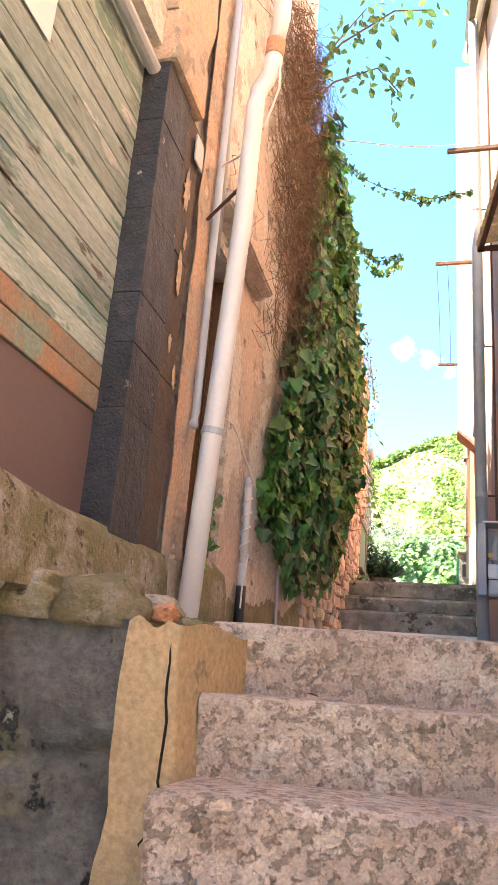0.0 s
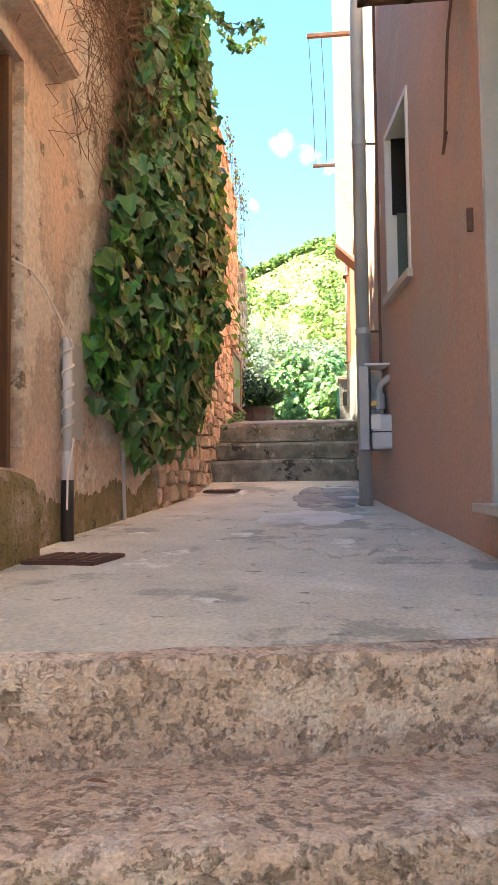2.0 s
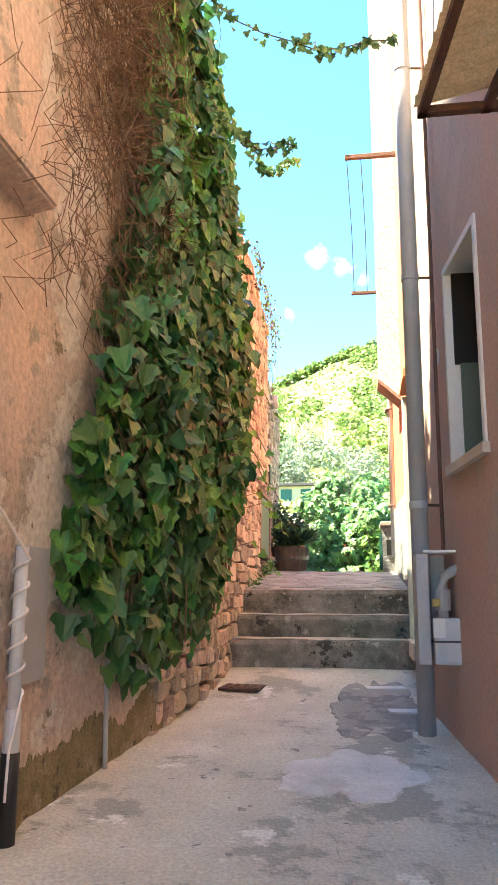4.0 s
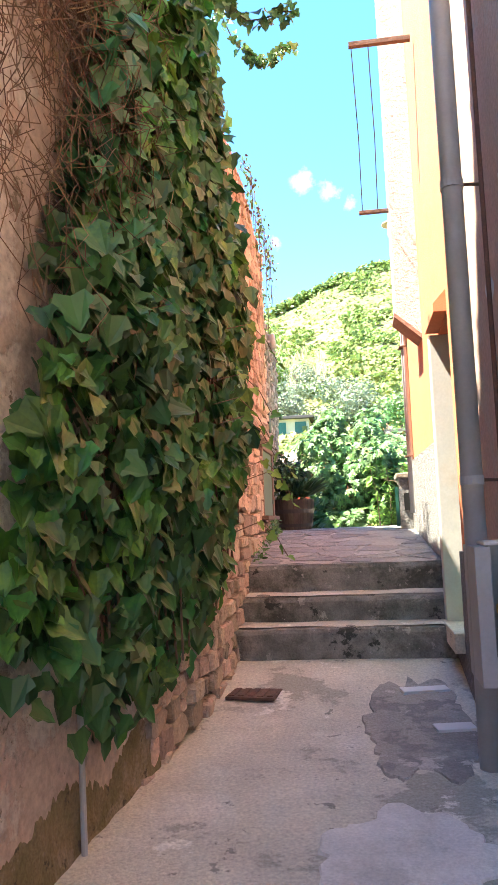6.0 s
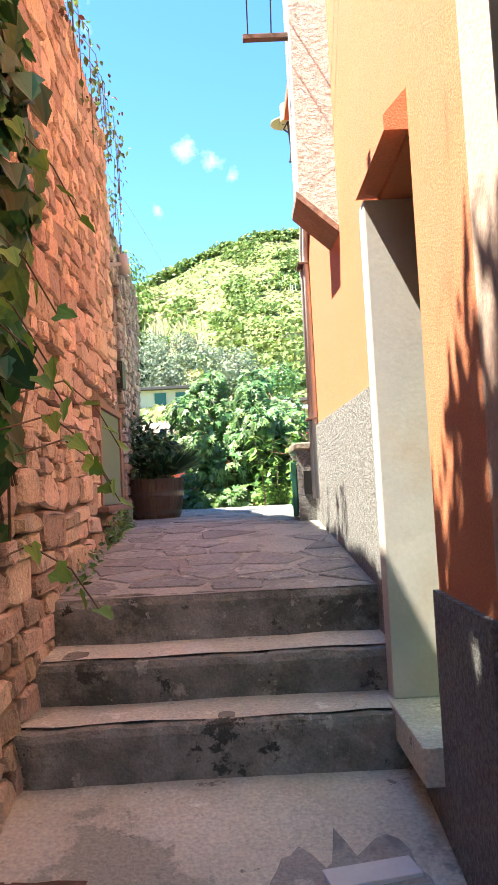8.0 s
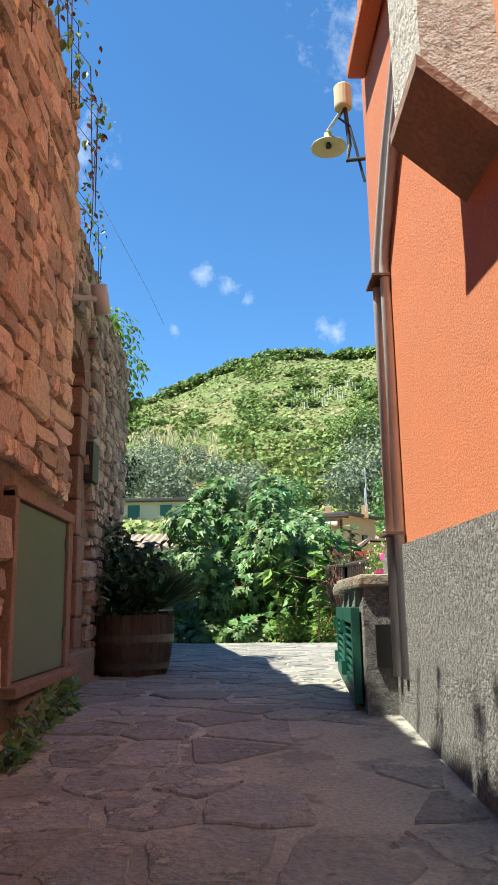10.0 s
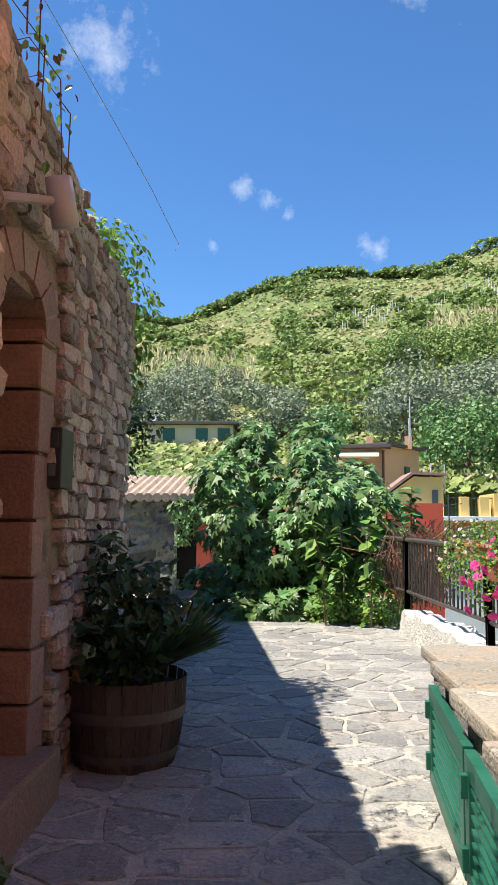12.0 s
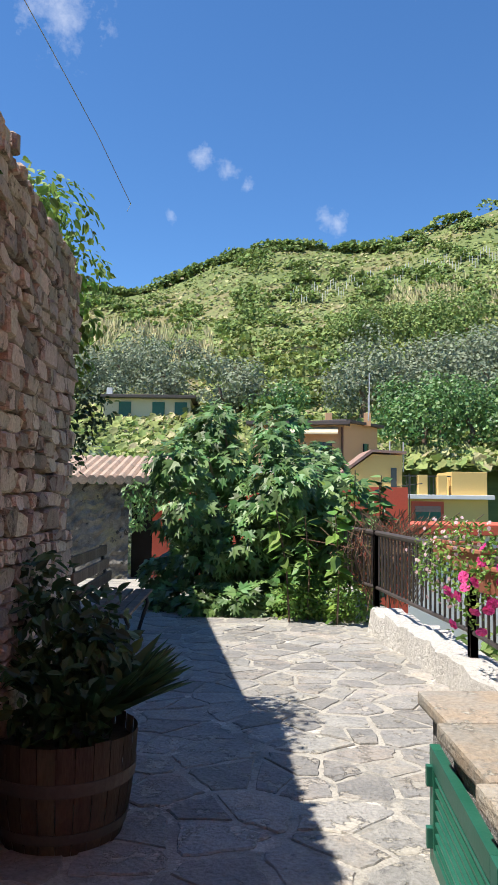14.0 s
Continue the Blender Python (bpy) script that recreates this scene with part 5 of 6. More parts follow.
foliage("leaves", p, d + np.array((0.3, -0.3, 0.6)), d + np.array((0, 0, -0.8)), rng.uniform(0.03, 0.075, len(p)), "oval", M_BRIGHT, tb)
db = thing("dark_shrub", (-0.45, 13.6, 2.6), "dark shrub growing from the wall end", "shrub")
c = [(-0.45, 13.7, 3.1), (-0.3, 13.8, 3.25), (-0.5, 13.6, 2.85), (-0.65, 13.5, 3.3), (-0.7, 13.5, 2.6), (-0.5, 12.6, 3.3), (-0.55, 12.2, 3.5)]
p, d = blob_points(rng, 1400, c, np.array([0.24, 0.2, 0.22, 0.25, 0.2, 0.3, 0.28]), 0.3)
foliage("leaves", p, d, d + np.array((0, 0, -0.5)), rng.uniform(0.03, 0.07, len(p)), "oval", M_DKLEAF, db)
part("trunk", tube(B(), [(-0.8, 13.6, 1.1), (-0.75, 13.6, 2.0), (-0.55, 13.6, 2.9)], 0.05, 8, 0.5), M_BARK, db)

pt = thing("barrel_plants", (0.29, 10.27, 1.55), "mixed dark leafy plants and grasses in the barrel", "plants")
c = [(0.20, 10.15, 1.72), (0.36, 10.2, 1.68), (0.28, 10.38, 1.82), (0.15, 10.4, 1.95), (0.35, 10.45, 1.98), (0.10, 10.55, 2.10), (0.42, 10.35, 1.85)]
p, d = blob_points(rng, 1100, c, np.array([0.17, 0.15, 0.18, 0.17, 0.15, 0.17, 0.14]), 0.35)
foliage("leaves", p, d + np.array((0, -0.3, 0.5)), d + np.array((0, 0, -0.3)), rng.uniform(0.035, 0.09, len(p)), "oval", M_DKLEAF, pt)
n = 240
a = rng.uniform(0, 2 * math.pi, n)
base = np.stack([0.38 + 0.10 * np.cos(a), 10.32 + 0.10 * np.sin(a), np.full(n, 1.62)], 1)
tip = np.stack([np.cos(a) + 0.5, np.sin(a) - 0.1, rng.uniform(0.1, 1.6, n)], 1)
foliage("grass", base, np.stack([-np.cos(a), -np.sin(a), np.full(n, 1.0)], 1), tip, rng.uniform(0.2, 0.38, n), "blade", M_DKLEAF, pt, jitter=0.2)
pl = [(along(LEFT, y) + 0.05 + 0.07 * rng.random(), y, (terrace_z(y) if y > 6.1 else ground_z(y)) + 0.14 * rng.random() ** 2) for y in np.concatenate([rng.uniform(7.4, 9.0, 420), rng.uniform(6.1, 7.4, 60)])]
tagged(foliage("wall_foot_weeds", pl, [(0.6, -0.3, 0.7)] * len(pl), [(0.6, 0, 0.5)] * len(pl), rng.uniform(0.02, 0.06, len(pl)), "oval", M_FIG), "small green weeds along the wall foot", "weeds", kind="stuff")
pl = [(0.22 + 0.08 * rng.random(), 0.50 + 0.12 * rng.random(), 0.3 + 0.35 * rng.random()) for k in range(60)]
tagged(foliage("pipe_weeds", pl, [(0.6, -0.6, 0.3)] * 60, [(0.4, -0.2, 0.6)] * 60, rng.uniform(0.03, 0.07, 60), "oval", M_FIG), "small weeds growing behind the white pipe", "weeds", kind="stuff")
ml = [(0.9, -0.20, -0.21), (1.9, -0.05, -0.222), (1.75, -0.10, -0.222)]
for q in ml:
    tagged(foliage("dry_leaf", [q], [(0, 0, 1)], [(1, 0.3, 0)], [0.05], "oval", M_DRY, jitter=0.1), "fallen dry brown leaf on the step", "leaf", "fallen leaves")

# ---- terrace edge: shrubs, kerb, fence, bench ----
fig = thing("fig_tree", (1.1, 17.4, 1.1), "wide bushy fig tree with big lobed leaves", "tree")
for e in ((0.2, 17.0, 2.6), (0.8, 17.2, 3.4), (1.4, 17.0, 3.3), (2.0, 17.0, 2.8), (1.2, 16.6, 2.4), (0.6, 16.8, 3.0)):
    part("limb", tube(B(), [(1.1, 17.5, 1.1), ((1.1 + e[0]) / 2, 17.5, (1.1 + e[2]) / 2), e], 0.045, 7, 0.3), M_BARK, fig)
c, r = [], []
for k in range(46):
    x = rng.uniform(0.0, 2.35)
    top = np.interp(x, [0.0, 0.5, 0.9, 1.5, 2.0, 2.4], [3.0, 3.55, 3.65, 3.55, 3.1, 2.5])
    z = rng.uniform(1.45, top)
    c.append((x, 16.9 + 0.9 * rng.uniform(-1, 1) + 0.25 * (z - 2), z)), r.append(rng.uniform(0.24, 0.46))
p, d = blob_points(rng, 6200, c, np.array(r), 0.5)
foliage("leaves", p, d + np.array((-0.2, -0.4, 0.9)), d + np.array((0, -0.3, -0.6)), rng.uniform(0.10, 0.20, len(p)), "fig", M_FIG, fig, jitter=0.4)
low = thing("low_fig_shoots", (0.5, 16.0, 1.15), "low spreading fig shoots at the paving edge", "shrub")
c = [(0.15, 16.6, 1.25), (0.6, 16.2, 1.25), (1.0, 16.2, 1.3), (1.3, 16.2, 1.35)]
p, d = blob_points(rng, 420, c, np.array([0.28, 0.3, 0.28, 0.28]), 0.2)
p[:, 2] = 1.15 + np.abs(p[:, 2] - 1.15) * 0.8
foliage("leaves", p, d + np.array((0, -0.4, 1.2)), d, rng.uniform(0.10, 0.19, len(p)), "fig", M_FIG, low, jitter=0.4)
ol = thing("loquat_shrub", (2.0, 16.1, 1.15), "upright shrub with long pointed leaves", "shrub")
for k in range(13):
    bx, by = 2.0 + 0.45 * rng.normal(), 16.0 + 0.25 * rng.normal()
    h = rng.uniform(0.9, 1.9)
    t1 = (bx + 0.15 * rng.normal(), by - 0.1, 1.15 + h)
    part("stem", tube(B(), [(bx, by, 1.1), ((bx + t1[0]) / 2 + 0.04, by, 1.15 + h / 2), t1], 0.012, 6, 0.5), M_BARK, ol)
    m = 34
    f = rng.random(m) ** 0.6
    pp = np.array((bx, by, 1.15)) + (np.array(t1) - np.array((bx, by, 1.15))) * f[:, None]
    a = rng.uniform(0, 6.28, m)
    foliage("leaves", pp, np.stack([0.3 * np.cos(a), 0.3 * np.sin(a) - 0.3, np.ones(m)], 1), np.stack([np.cos(a), np.sin(a), rng.uniform(0.2, 1.4, m)], 1), rng.uniform(0.12, 0.25, m), "oval" if k % 3 else "blade", M_BRIGHT if k % 2 else M_FIG, ol, jitter=0.25, seed=k)
c = [(x, 15.7 + 0.5 * rng.random(), 1.15 + 0.2 * rng.random()) for x in np.linspace(1.5, 2.35, 18)] + [(2.2, 15.6, 1.5), (2.0, 16.0, 1.55), (2.35, 15.6, 1.35)]
p, d = blob_points(rng, 2600, c, np.full(len(c), 0.2), 0.2)
p[:, 2] = np.maximum(p[:, 2], 1.14)
tagged(foliage("weed_patch", p, d + np.array((0, -0.4, 0.9)), d + np.array((0, 0, 0.4)), rng.uniform(0.03, 0.07, len(p)), "oval", M_BRIGHT), "bright green weeds spilling over the paving edge", "weeds", kind="stuff")
tw = B()
for k in range(240):
    x, y = rng.uniform(2.35, 3.0), rng.uniform(15.2, 16.4)
    tube(tw, [(x, y, 1.3 + 0.3 * rng.random()), (x + 0.15 * rng.normal(), y - 0.1, 1.9), (x + 0.28 * rng.normal(), y - 0.2 * rng.random(), 2.0 + 0.4 * rng.random())], 0.005, 3)
solo("dry_brush", tw, M_DRY, "dry tangled twigs behind the railing", "brush", kind="stuff")

KERB = [(10.25, 2.46), (11.6, 2.46), (12.8, 2.46), (13.8, 2.42), (15.0, 2.30)]
bm = B()
wall_strip(bm, KERB, 10.25, 15.0, 0.9, lambda y: 1.40 + 0.03 * noise.noise(Vector((0, y * 4, 0))) - 0.10 * max(0, (11.9 - y)), 1, 0.30, 60)
for v in bm.verts:
    v.co += Vector((0.07 * noise.noise(v.co * 5) + 0.03 * noise.noise(v.co * 13), 0, 0.05 * noise.noise(v.co * 6)))
setting("kerb_wall", bm, M_ROUGHWHITE, "rough pale plastered kerb wall along the terrace", "kerb")
fence = thing("railing", (2.6, 13.0, 1.4), "dark brown metal railing along the terrace edge", "railing")
line = [(10.35, 2.66), (13.0, 2.62), (15.1, 2.42), (15.11, 2.42)]


def bar_run(pts):
    for p, q in zip(pts, pts[1:]):
        p, q = Vector(p), Vector(q)
        part("rail", tube(B(), [p, q], 0.028, 8), M_FENCE, fence)
        part("rail", tube(B(), [p - Vector((0, 0, 0.56)), q - Vector((0, 0, 0.56))], 0.018, 8), M_FENCE, fence)
        n = int((q - p).length / 0.105)
        for k in range(1, n):
            m = p.lerp(q, k / n)
            part("baluster", box(B(), m.x - 0.008, m.x + 0.008, m.y - 0.008, m.y + 0.008, m.z - 0.56, m.z), M_FENCE, fence)
        for m in (p, q):
            part("post", box(B(), m.x - 0.03, m.x + 0.03, m.y - 0.03, m.y + 0.03, m.z - 0.75, m.z + 0.03, 0.004), M_FENCE, fence)


bar_run([(2.66, 10.4, 2.10), (2.64, 12.6, 2.13), (2.42, 15.1, 2.15)])
bar_run([(2.42, 15.1, 2.15), (1.9, 17.2, 2.2)])
for k, (x, y, z, r) in enumerate(((2.58, 11.75, 1.93, 12), (2.62, 12.45, 2.0, 8), (2.66, 13.1, 2.02, 6))):
    t = thing("flower_box", (x, y, z), "terracotta flower box hung on the railing", "flower box", "flower boxes")
    mm = pose(x, y, z, 0, 0, r)
    bm = B()
    prism(bm, [(-0.07, -0.25, 0), (0.07, -0.25, 0), (0.10, -0.28, 0.15), (-0.10, -0.28, 0.15)], (0, 0.5, 0))
    for v in bm.verts:
        v.co = mm @ v.co
    part("trough", bm, M_TERRA, t)
    part("rim", box(B(), -0.115, 0.115, -0.295, 0.24, 0.145, 0.172, 0.006, mm), M_TERRA, t)
    part("soil", box(B(), -0.09, 0.09, -0.26, 0.21, 0.172, 0.176, 0, mm), M_SOIL, t)
    f = thing("petunias" if k == 0 else "trailing_flowers", (x, y, z + 0.17), "trailing magenta petunias in full bloom" if k == 0 else "pale trailing flowers and green leaves", "flowers", "flowers on the railing")
    c = [(x - 0.12, y - 0.1, z + 0.2), (x - 0.16, y, z + 0.05), (x - 0.17, y + 0.15, z - 0.1), (x, y + 0.1, z + 0.22), (x + 0.05, y - 0.2, z + 0.2), (x - 0.15, y + 0.3, z + 0.08)]
    p, d = blob_points(rng, 420, c, np.full(6, 0.13), 0.3)
    foliage("leaves", p, d, d, rng.uniform(0.02, 0.05, len(p)), "oval", M_BRIGHT, f)
    nf = 26 if k == 0 else 50
    p, d = blob_points(rng, nf, c, np.full(6, 0.16), 0.9)
    pp, ww, tt = [], [], []
    for q, w in zip(p, d):
        w = w + np.array((-0.6, -0.8, 0.1))
        w /= np.linalg.norm(w)
        u = np.cross(w, (0, 0, 1))
        for j in range(5):
            a = j * 1.2566
            pp.append(q), ww.append(w), tt.append(u * math.cos(a) + np.cross(w, u) * math.sin(a))
    foliage("petals", pp, ww, tt, [0.042 if k == 0 else 0.016] * len(pp), "petal", M_PINKFLOWER if k == 0 else M_PALEFLOWER, f, jitter=0.08)
c = [(3.05, 11.9, 2.1), (3.0, 12.1, 2.35), (3.1, 11.7, 2.4)]
sf = thing("valley_shrub", (3.05, 11.9, -2.6), "dark leafy shrub rising behind the railing", "shrub")
p, d = blob_points(rng, 160, c, np.full(3, 0.2), 0.2)
foliage("leaves", p, d + np.array((0, -0.4, 0.8)), d, rng.uniform(0.08, 0.16, len(p)), "fig", M_FIG, sf)
part("trunk", tube(B(), [(3.1, 11.95, -2.6), (3.08, 11.9, 0), (3.05, 11.9, 2.1)], 0.05, 7, 0.4), M_BARK, sf)
solo("drain_elbow", tube(B(), [(2.52, 10.46, 1.72), (2.42, 10.46, 1.80), (2.34, 10.45, 1.80), (2.28, 10.44, 1.74)], 0.04, 14), M_LIGHTPIPE, "grey plastic drain elbow on the wall cap", "pipe elbow", smooth=True)

bench = thing("bench", (0.1, 13.7, 1.15), "dark slatted bench with curved iron legs", "bench")
for x in (0.0, 0.10, 0.20, 0.28):
    part("seat_slat", box(B(), x - 0.04, x + 0.035, 12.9, 14.5, 1.60, 1.625, 0.004), M_BARREL, bench)
for k, z in enumerate((1.75, 1.87, 1.99)):
    part("back_slat", box(B(), -0.10 - 0.025 * k, -0.075 - 0.025 * k, 12.9, 14.5, z - 0.045, z + 0.045, 0.004), M_BARREL, bench)
for y in (13.05, 14.35):
    part("leg", tube(B(), [(0.26, y, 1.60), (0.29, y, 1.52), (0.25, y, 1.40), (0.21, y, 1.26), (0.24, y, 1.17)], 0.018, 8), M_BLACK, bench)
    part("leg", tube(B(), [(-0.16, y, 2.04), (-0.08, y, 1.60), (-0.04, y, 1.40), (-0.08, y, 1.17)], 0.018, 8), M_BLACK, bench)
    part("brace", tube(B(), [(-0.06, y, 1.585), (0.27, y, 1.585)], 0.014, 8), M_BLACK, bench)

bench.location.x -= 0.14

# buildings at the end of the terrace
eh = thing("stone_shed", (-2.0, 20.6, 1.1), "stone shed darkened as in shade, with a tiled roof and dark doorway", "shed")
bm = B()
sheet(bm, 40, 26, lambda u, v: Vector((-3.6 + 2.7 * u, 20.5 + 0.05 * noise.noise(Vector((u * 16, v * 14, 0))) + 0.05 * noise.noise(Vector((u * 30, v * 34, 5))), 1.0 + (1.75 + 0.1 * noise.noise(Vector((u * 8, 0, 1)))) * v)))
# dark masonry colour carries the shade that lies on the shed
part("wall", bm, M_RETAIN, eh)
# solid panel, the doorway's shade put into its colour
part("doorway", box(B(), -0.9, -0.5, 20.9, 21.0, 1.0, 2.5), M_DARK, eh, "doorway panel painted in interior shade")
part("lintel", box(B(), -1.0, -0.4, 20.5, 20.9, 2.4, 2.75, 0.02), M_RETAIN, eh)
bm = B()
for k in range(21):
    y = 20.3
    tube(bm, [(-3.6 + 0.16 * k, 20.3, 2.78), (-3.6 + 0.16 * k, 22.6, 3.25)], 0.085, 8)
part("roof", bm, M_ROOF, eh, "pale red clay roof tiles")
rh = thing("red_house", (1.2, 20.8, 1.0), "low red plastered house behind the fig tree", "house")
part("wall", box(B(), -0.5, 4.0, 20.6, 23.0, -2.6, 2.72), M_RED, rh)
part("green_bin", box(B(), 0.02, 0.20, 20.45, 20.59, 1.0, 1.5, 0.01), M_GREENPAINT, rh, "green panel")
vs = thing("vine_over_door", (-0.5, 20.3, 2.0), "green vine hanging over the dark doorway", "vine")
p, d = blob_points(rng, 1100, [(-0.75, 20.3, 2.55), (-0.4, 20.3, 2.6), (-0.15, 20.3, 2.5), (-0.6, 20.3, 2.3), (-0.7, 20.25, 2.05), (0.1, 20.2, 2.4)], np.array([0.25, 0.26, 0.24, 0.2, 0.14, 0.2]), 0.3)
foliage("leaves", p, d + np.array((0, -0.5, 0.6)), d + np.array((0, 0, -0.8)), rng.uniform(0.05, 0.10, len(p)), "oval", M_FIG, vs)


# ---- valley houses ----
def window(parent, m, x0, x1, z0, z1, shutter=True):
    w = part("window", box(B(), x0, x1, -0.04, 0.02, z0, z1, 0, m), M_GLASS, parent)
    if shutter:
        part("shutter", box(B(), x0 - 0.04, (x0 + x1) / 2 - 0.03, -0.10, -0.05, z0, z1, 0.01, m), M_GREENPAINT, w)
    part("sill", box(B(), x0 - 0.1, x1 + 0.1, -0.14, 0.02, z0 - 0.10, z0, 0, m), M_WHITE, w)


ph = thing("peach_house", (6.3, 45.0, -2.6), "peach villa with balconies, awnings and green shutters", "house")
F = Matrix.Translation((6.35, 45.0, 0)) @ Matrix.Rotation(radians(-8), 4, "Z")
part("wall", box(B(), -4.6, 0, 0, 5.0, -3, 6.2, 0, F), M_PEACH, ph)
G = Matrix.Translation((6.35, 45.0, 0)) @ Matrix.Rotation(radians(52), 4, "Z")
part("side_wall", box(B(), 0.02, 3.6, 0.02, 3.5, -3, 6.35, 0, G), M_PEACH, ph)
roof = part("roof", box(B(), -4.9, 0.3, -0.5, 5.2, 6.2, 6.38, 0.02, F), M_DKROOF, ph, "flat dark roof")
part("roof_edge", box(B(), -0.2, 3.9, -0.25, 3.8, 6.35, 6.5, 0.02, G), M_DKROOF, ph)
for x in (-3.6, -0.8, 1.2):
    part("chimney", box(B(), x - 0.18, x + 0.18, 1.5, 1.9, 6.3, 7.0, 0.02, F), M_PEACH, ph)
for z in (3.45, 5.55):
    bm = B()
    prism(bm, [(-3.9, -0.02, z + 0.55), (-3.9, -1.0, z + 0.2), (-3.9, -1.0, z + 0.12), (-3.9, -0.02, z + 0.47)], (3.6, 0, 0))
    for v in bm.verts:
        v.co = F @ v.co
    part("awning", bm, M_CREAM, ph, "pale canvas awning")
part("balcony", box(B(), -4.6, -0.1, -0.8, 0.0, 3.75, 3.92, 0.02, F), M_WHITE, ph)
part("balcony_rail", box(B(), -4.6, -0.1, -0.8, -0.76, 4.5, 4.55, 0, F), M_DKMETAL, ph)
for k in range(28):
    part("baluster", box(B(), -4.6 + k * 0.165, -4.575 + k * 0.165, -0.79, -0.77, 3.9, 4.5, 0, F), M_DKMETAL, ph)
for z in (2.0, 4.0):
    for x in (-3.9, -1.5):
        window(ph, F, x, x + 0.9, z, z + 1.35)
window(ph, G, 2.0, 2.5, 4.3, 5.4)
part("drainpipe", tube(B(), [F @ Vector((-0.1, -0.08, -2)), F @ Vector((-0.1, -0.08, 6.1))], 0.06, 8), M_RUST, ph)
part("aerial", tube(B(), [F @ Vector((1.3, 1.6, 6.3)), F @ Vector((1.3, 1.6, 9.1))], 0.03, 6), M_LIGHTPIPE, ph)

yh = thing("yellow_house", (8.0, 40.0, -2.6), "yellow house with a roof terrace and white cornice", "house")
part("wall", box(B(), 4.9, 11.9, 40.0, 44.0, -2.6, 2.55), M_YELLOW, yh)
part("cornice", box(B(), 4.6, 12.1, 39.7, 44.2, 2.55, 2.74, 0.02), M_WHITE, yh, "white cornice")
bm = B()
prism(bm, [(4.9, 40.4, 2.74), (4.9, 40.4, 3.0), (6.95, 40.4, 4.5), (8.25, 40.4, 4.45), (8.25, 40.4, 2.74)], (0, 2.6, 0))
part("stair_tower", bm, M_YELLOW, yh)
bm = B()
prism(bm, [(4.75, 40.2, 2.95), (6.92, 40.2, 4.58), (8.4, 40.2, 4.52), (8.4, 40.2, 4.62), (6.88, 40.2, 4.70), (4.75, 40.2, 3.08)], (0, 3.0, 0))
part("tower_roof", bm, M_QUOIN, yh, "dark red roof edge")
part("door", box(B(), 7.75, 8.0, 40.36, 40.42, 2.75, 3.9), M_GLASS, yh)
for x0, x1, z1 in ((8.9, 9.3, 3.6), (9.75, 10.15, 3.6), (10.35, 11.9, 3.75)):
    part("parapet", box(B(), x0, x1, 40.1, 40.5 if x1 < 11 else 42.5, 2.74, z1, 0.02), M_YELLOW, yh)
for k in range(12):
    part("railing_bar", box(B(), 8.4 + k * 0.17, 8.42 + k * 0.17, 40.28, 40.3, 2.74, 3.55), M_DKMETAL, yh)
part("rail", box(B(), 8.3, 10.4, 40.26, 40.32, 3.53, 3.58), M_DKMETAL, yh)
w = part("window", box(B(), 8.55, 9.95, 39.93, 40.05, 1.3, 2.45), M_RED, yh, "red window surround")
part("shutter", box(B(), 8.7, 9.8, 39.88, 39.92, 1.3, 2.0), M_GREENPAINT, w)
part("roller", box(B(), 8.7, 9.8, 39.86, 39.92, 2.0, 2.25), M_QUOIN, w)
part("annex", box(B(), 4.0, 4.9, 40.3, 43.0, -2.6, 0.6), M_RED, yh, "red annex wall")
for x, z, r in ((7.75, 5.0, 0.42), (8.35, 4.95, 0.30), (7.5, 7.6, 0.30)):
    t = thing("satellite_dish", (x, 40.6 if z < 6 else 44.6, z - 0.6), "white satellite dish on a mast", "satellite dish", "satellite dishes")
    y = 40.6 if z < 6 else 44.6
    part("dish", lathe(B(), (0, 0, 0), ((0.001, -0.08), (r * 0.5, -0.05), (r, 0.04), (r, 0.06), (r * 0.5, -0.03), (0.001, -0.06)), 20), M_WHITE, t, smooth=True).matrix_basis = pose(0, -0.05, 0.6, 75, 0, 12)
    part("mast", tube(B(), [(x, y, z - 1.2), (x, y, z + 0.1)], 0.03, 6), M_LIGHTPIPE, t)
ra = thing("red_roof_house", (9.0, 30.0, -2.6), "low white house with a red roof edge", "house")
part("wall", box(B(), 5.9, 14.0, 30.2, 33.0, -2.6, 1.45), M_WHITE, ra)
part("roof", box(B(), 5.6, 14.2, 30.0, 33.2, 1.45, 1.78, 0.03), M_RED, ra, "bright red roof edge")
part("aerial", tube(B(), [(6.2, 30.1, 1.7), (6.2, 30.1, 3.3)], 0.02, 5), M_DKMETAL, ra)
part("aerial_arm", tube(B(), [(5.8, 30.1, 2.9), (6.6, 30.1, 3.0)], 0.015, 5), M_DKMETAL, ra)
ch2 = thing("cream_house", (-7.0, 75.0, 9.5), "long cream farmhouse with green shutters", "house")
part("wall", box(B(), -11.0, -3.2, 75.0, 79.0, 6.0, 11.3), M_CREAM, ch2)
part("roof", box(B(), -11.5, -2.7, 74.4, 79.5, 11.3, 11.6, 0.05), M_DKROOF, ch2)
part("chimney", box(B(), -10.9, -10.4, 76, 76.5, 11.6, 12.4), M_WHITE, ch2)
H = Matrix.Translation((0, 75.0, 0))
for x in (-9.6, -6.6, -4.6):
    part("shutter", box(B(), x, x + 1.1, -0.1, 0.02, 9.6, 11.0, 0, H), M_GREENPAINT, ch2)


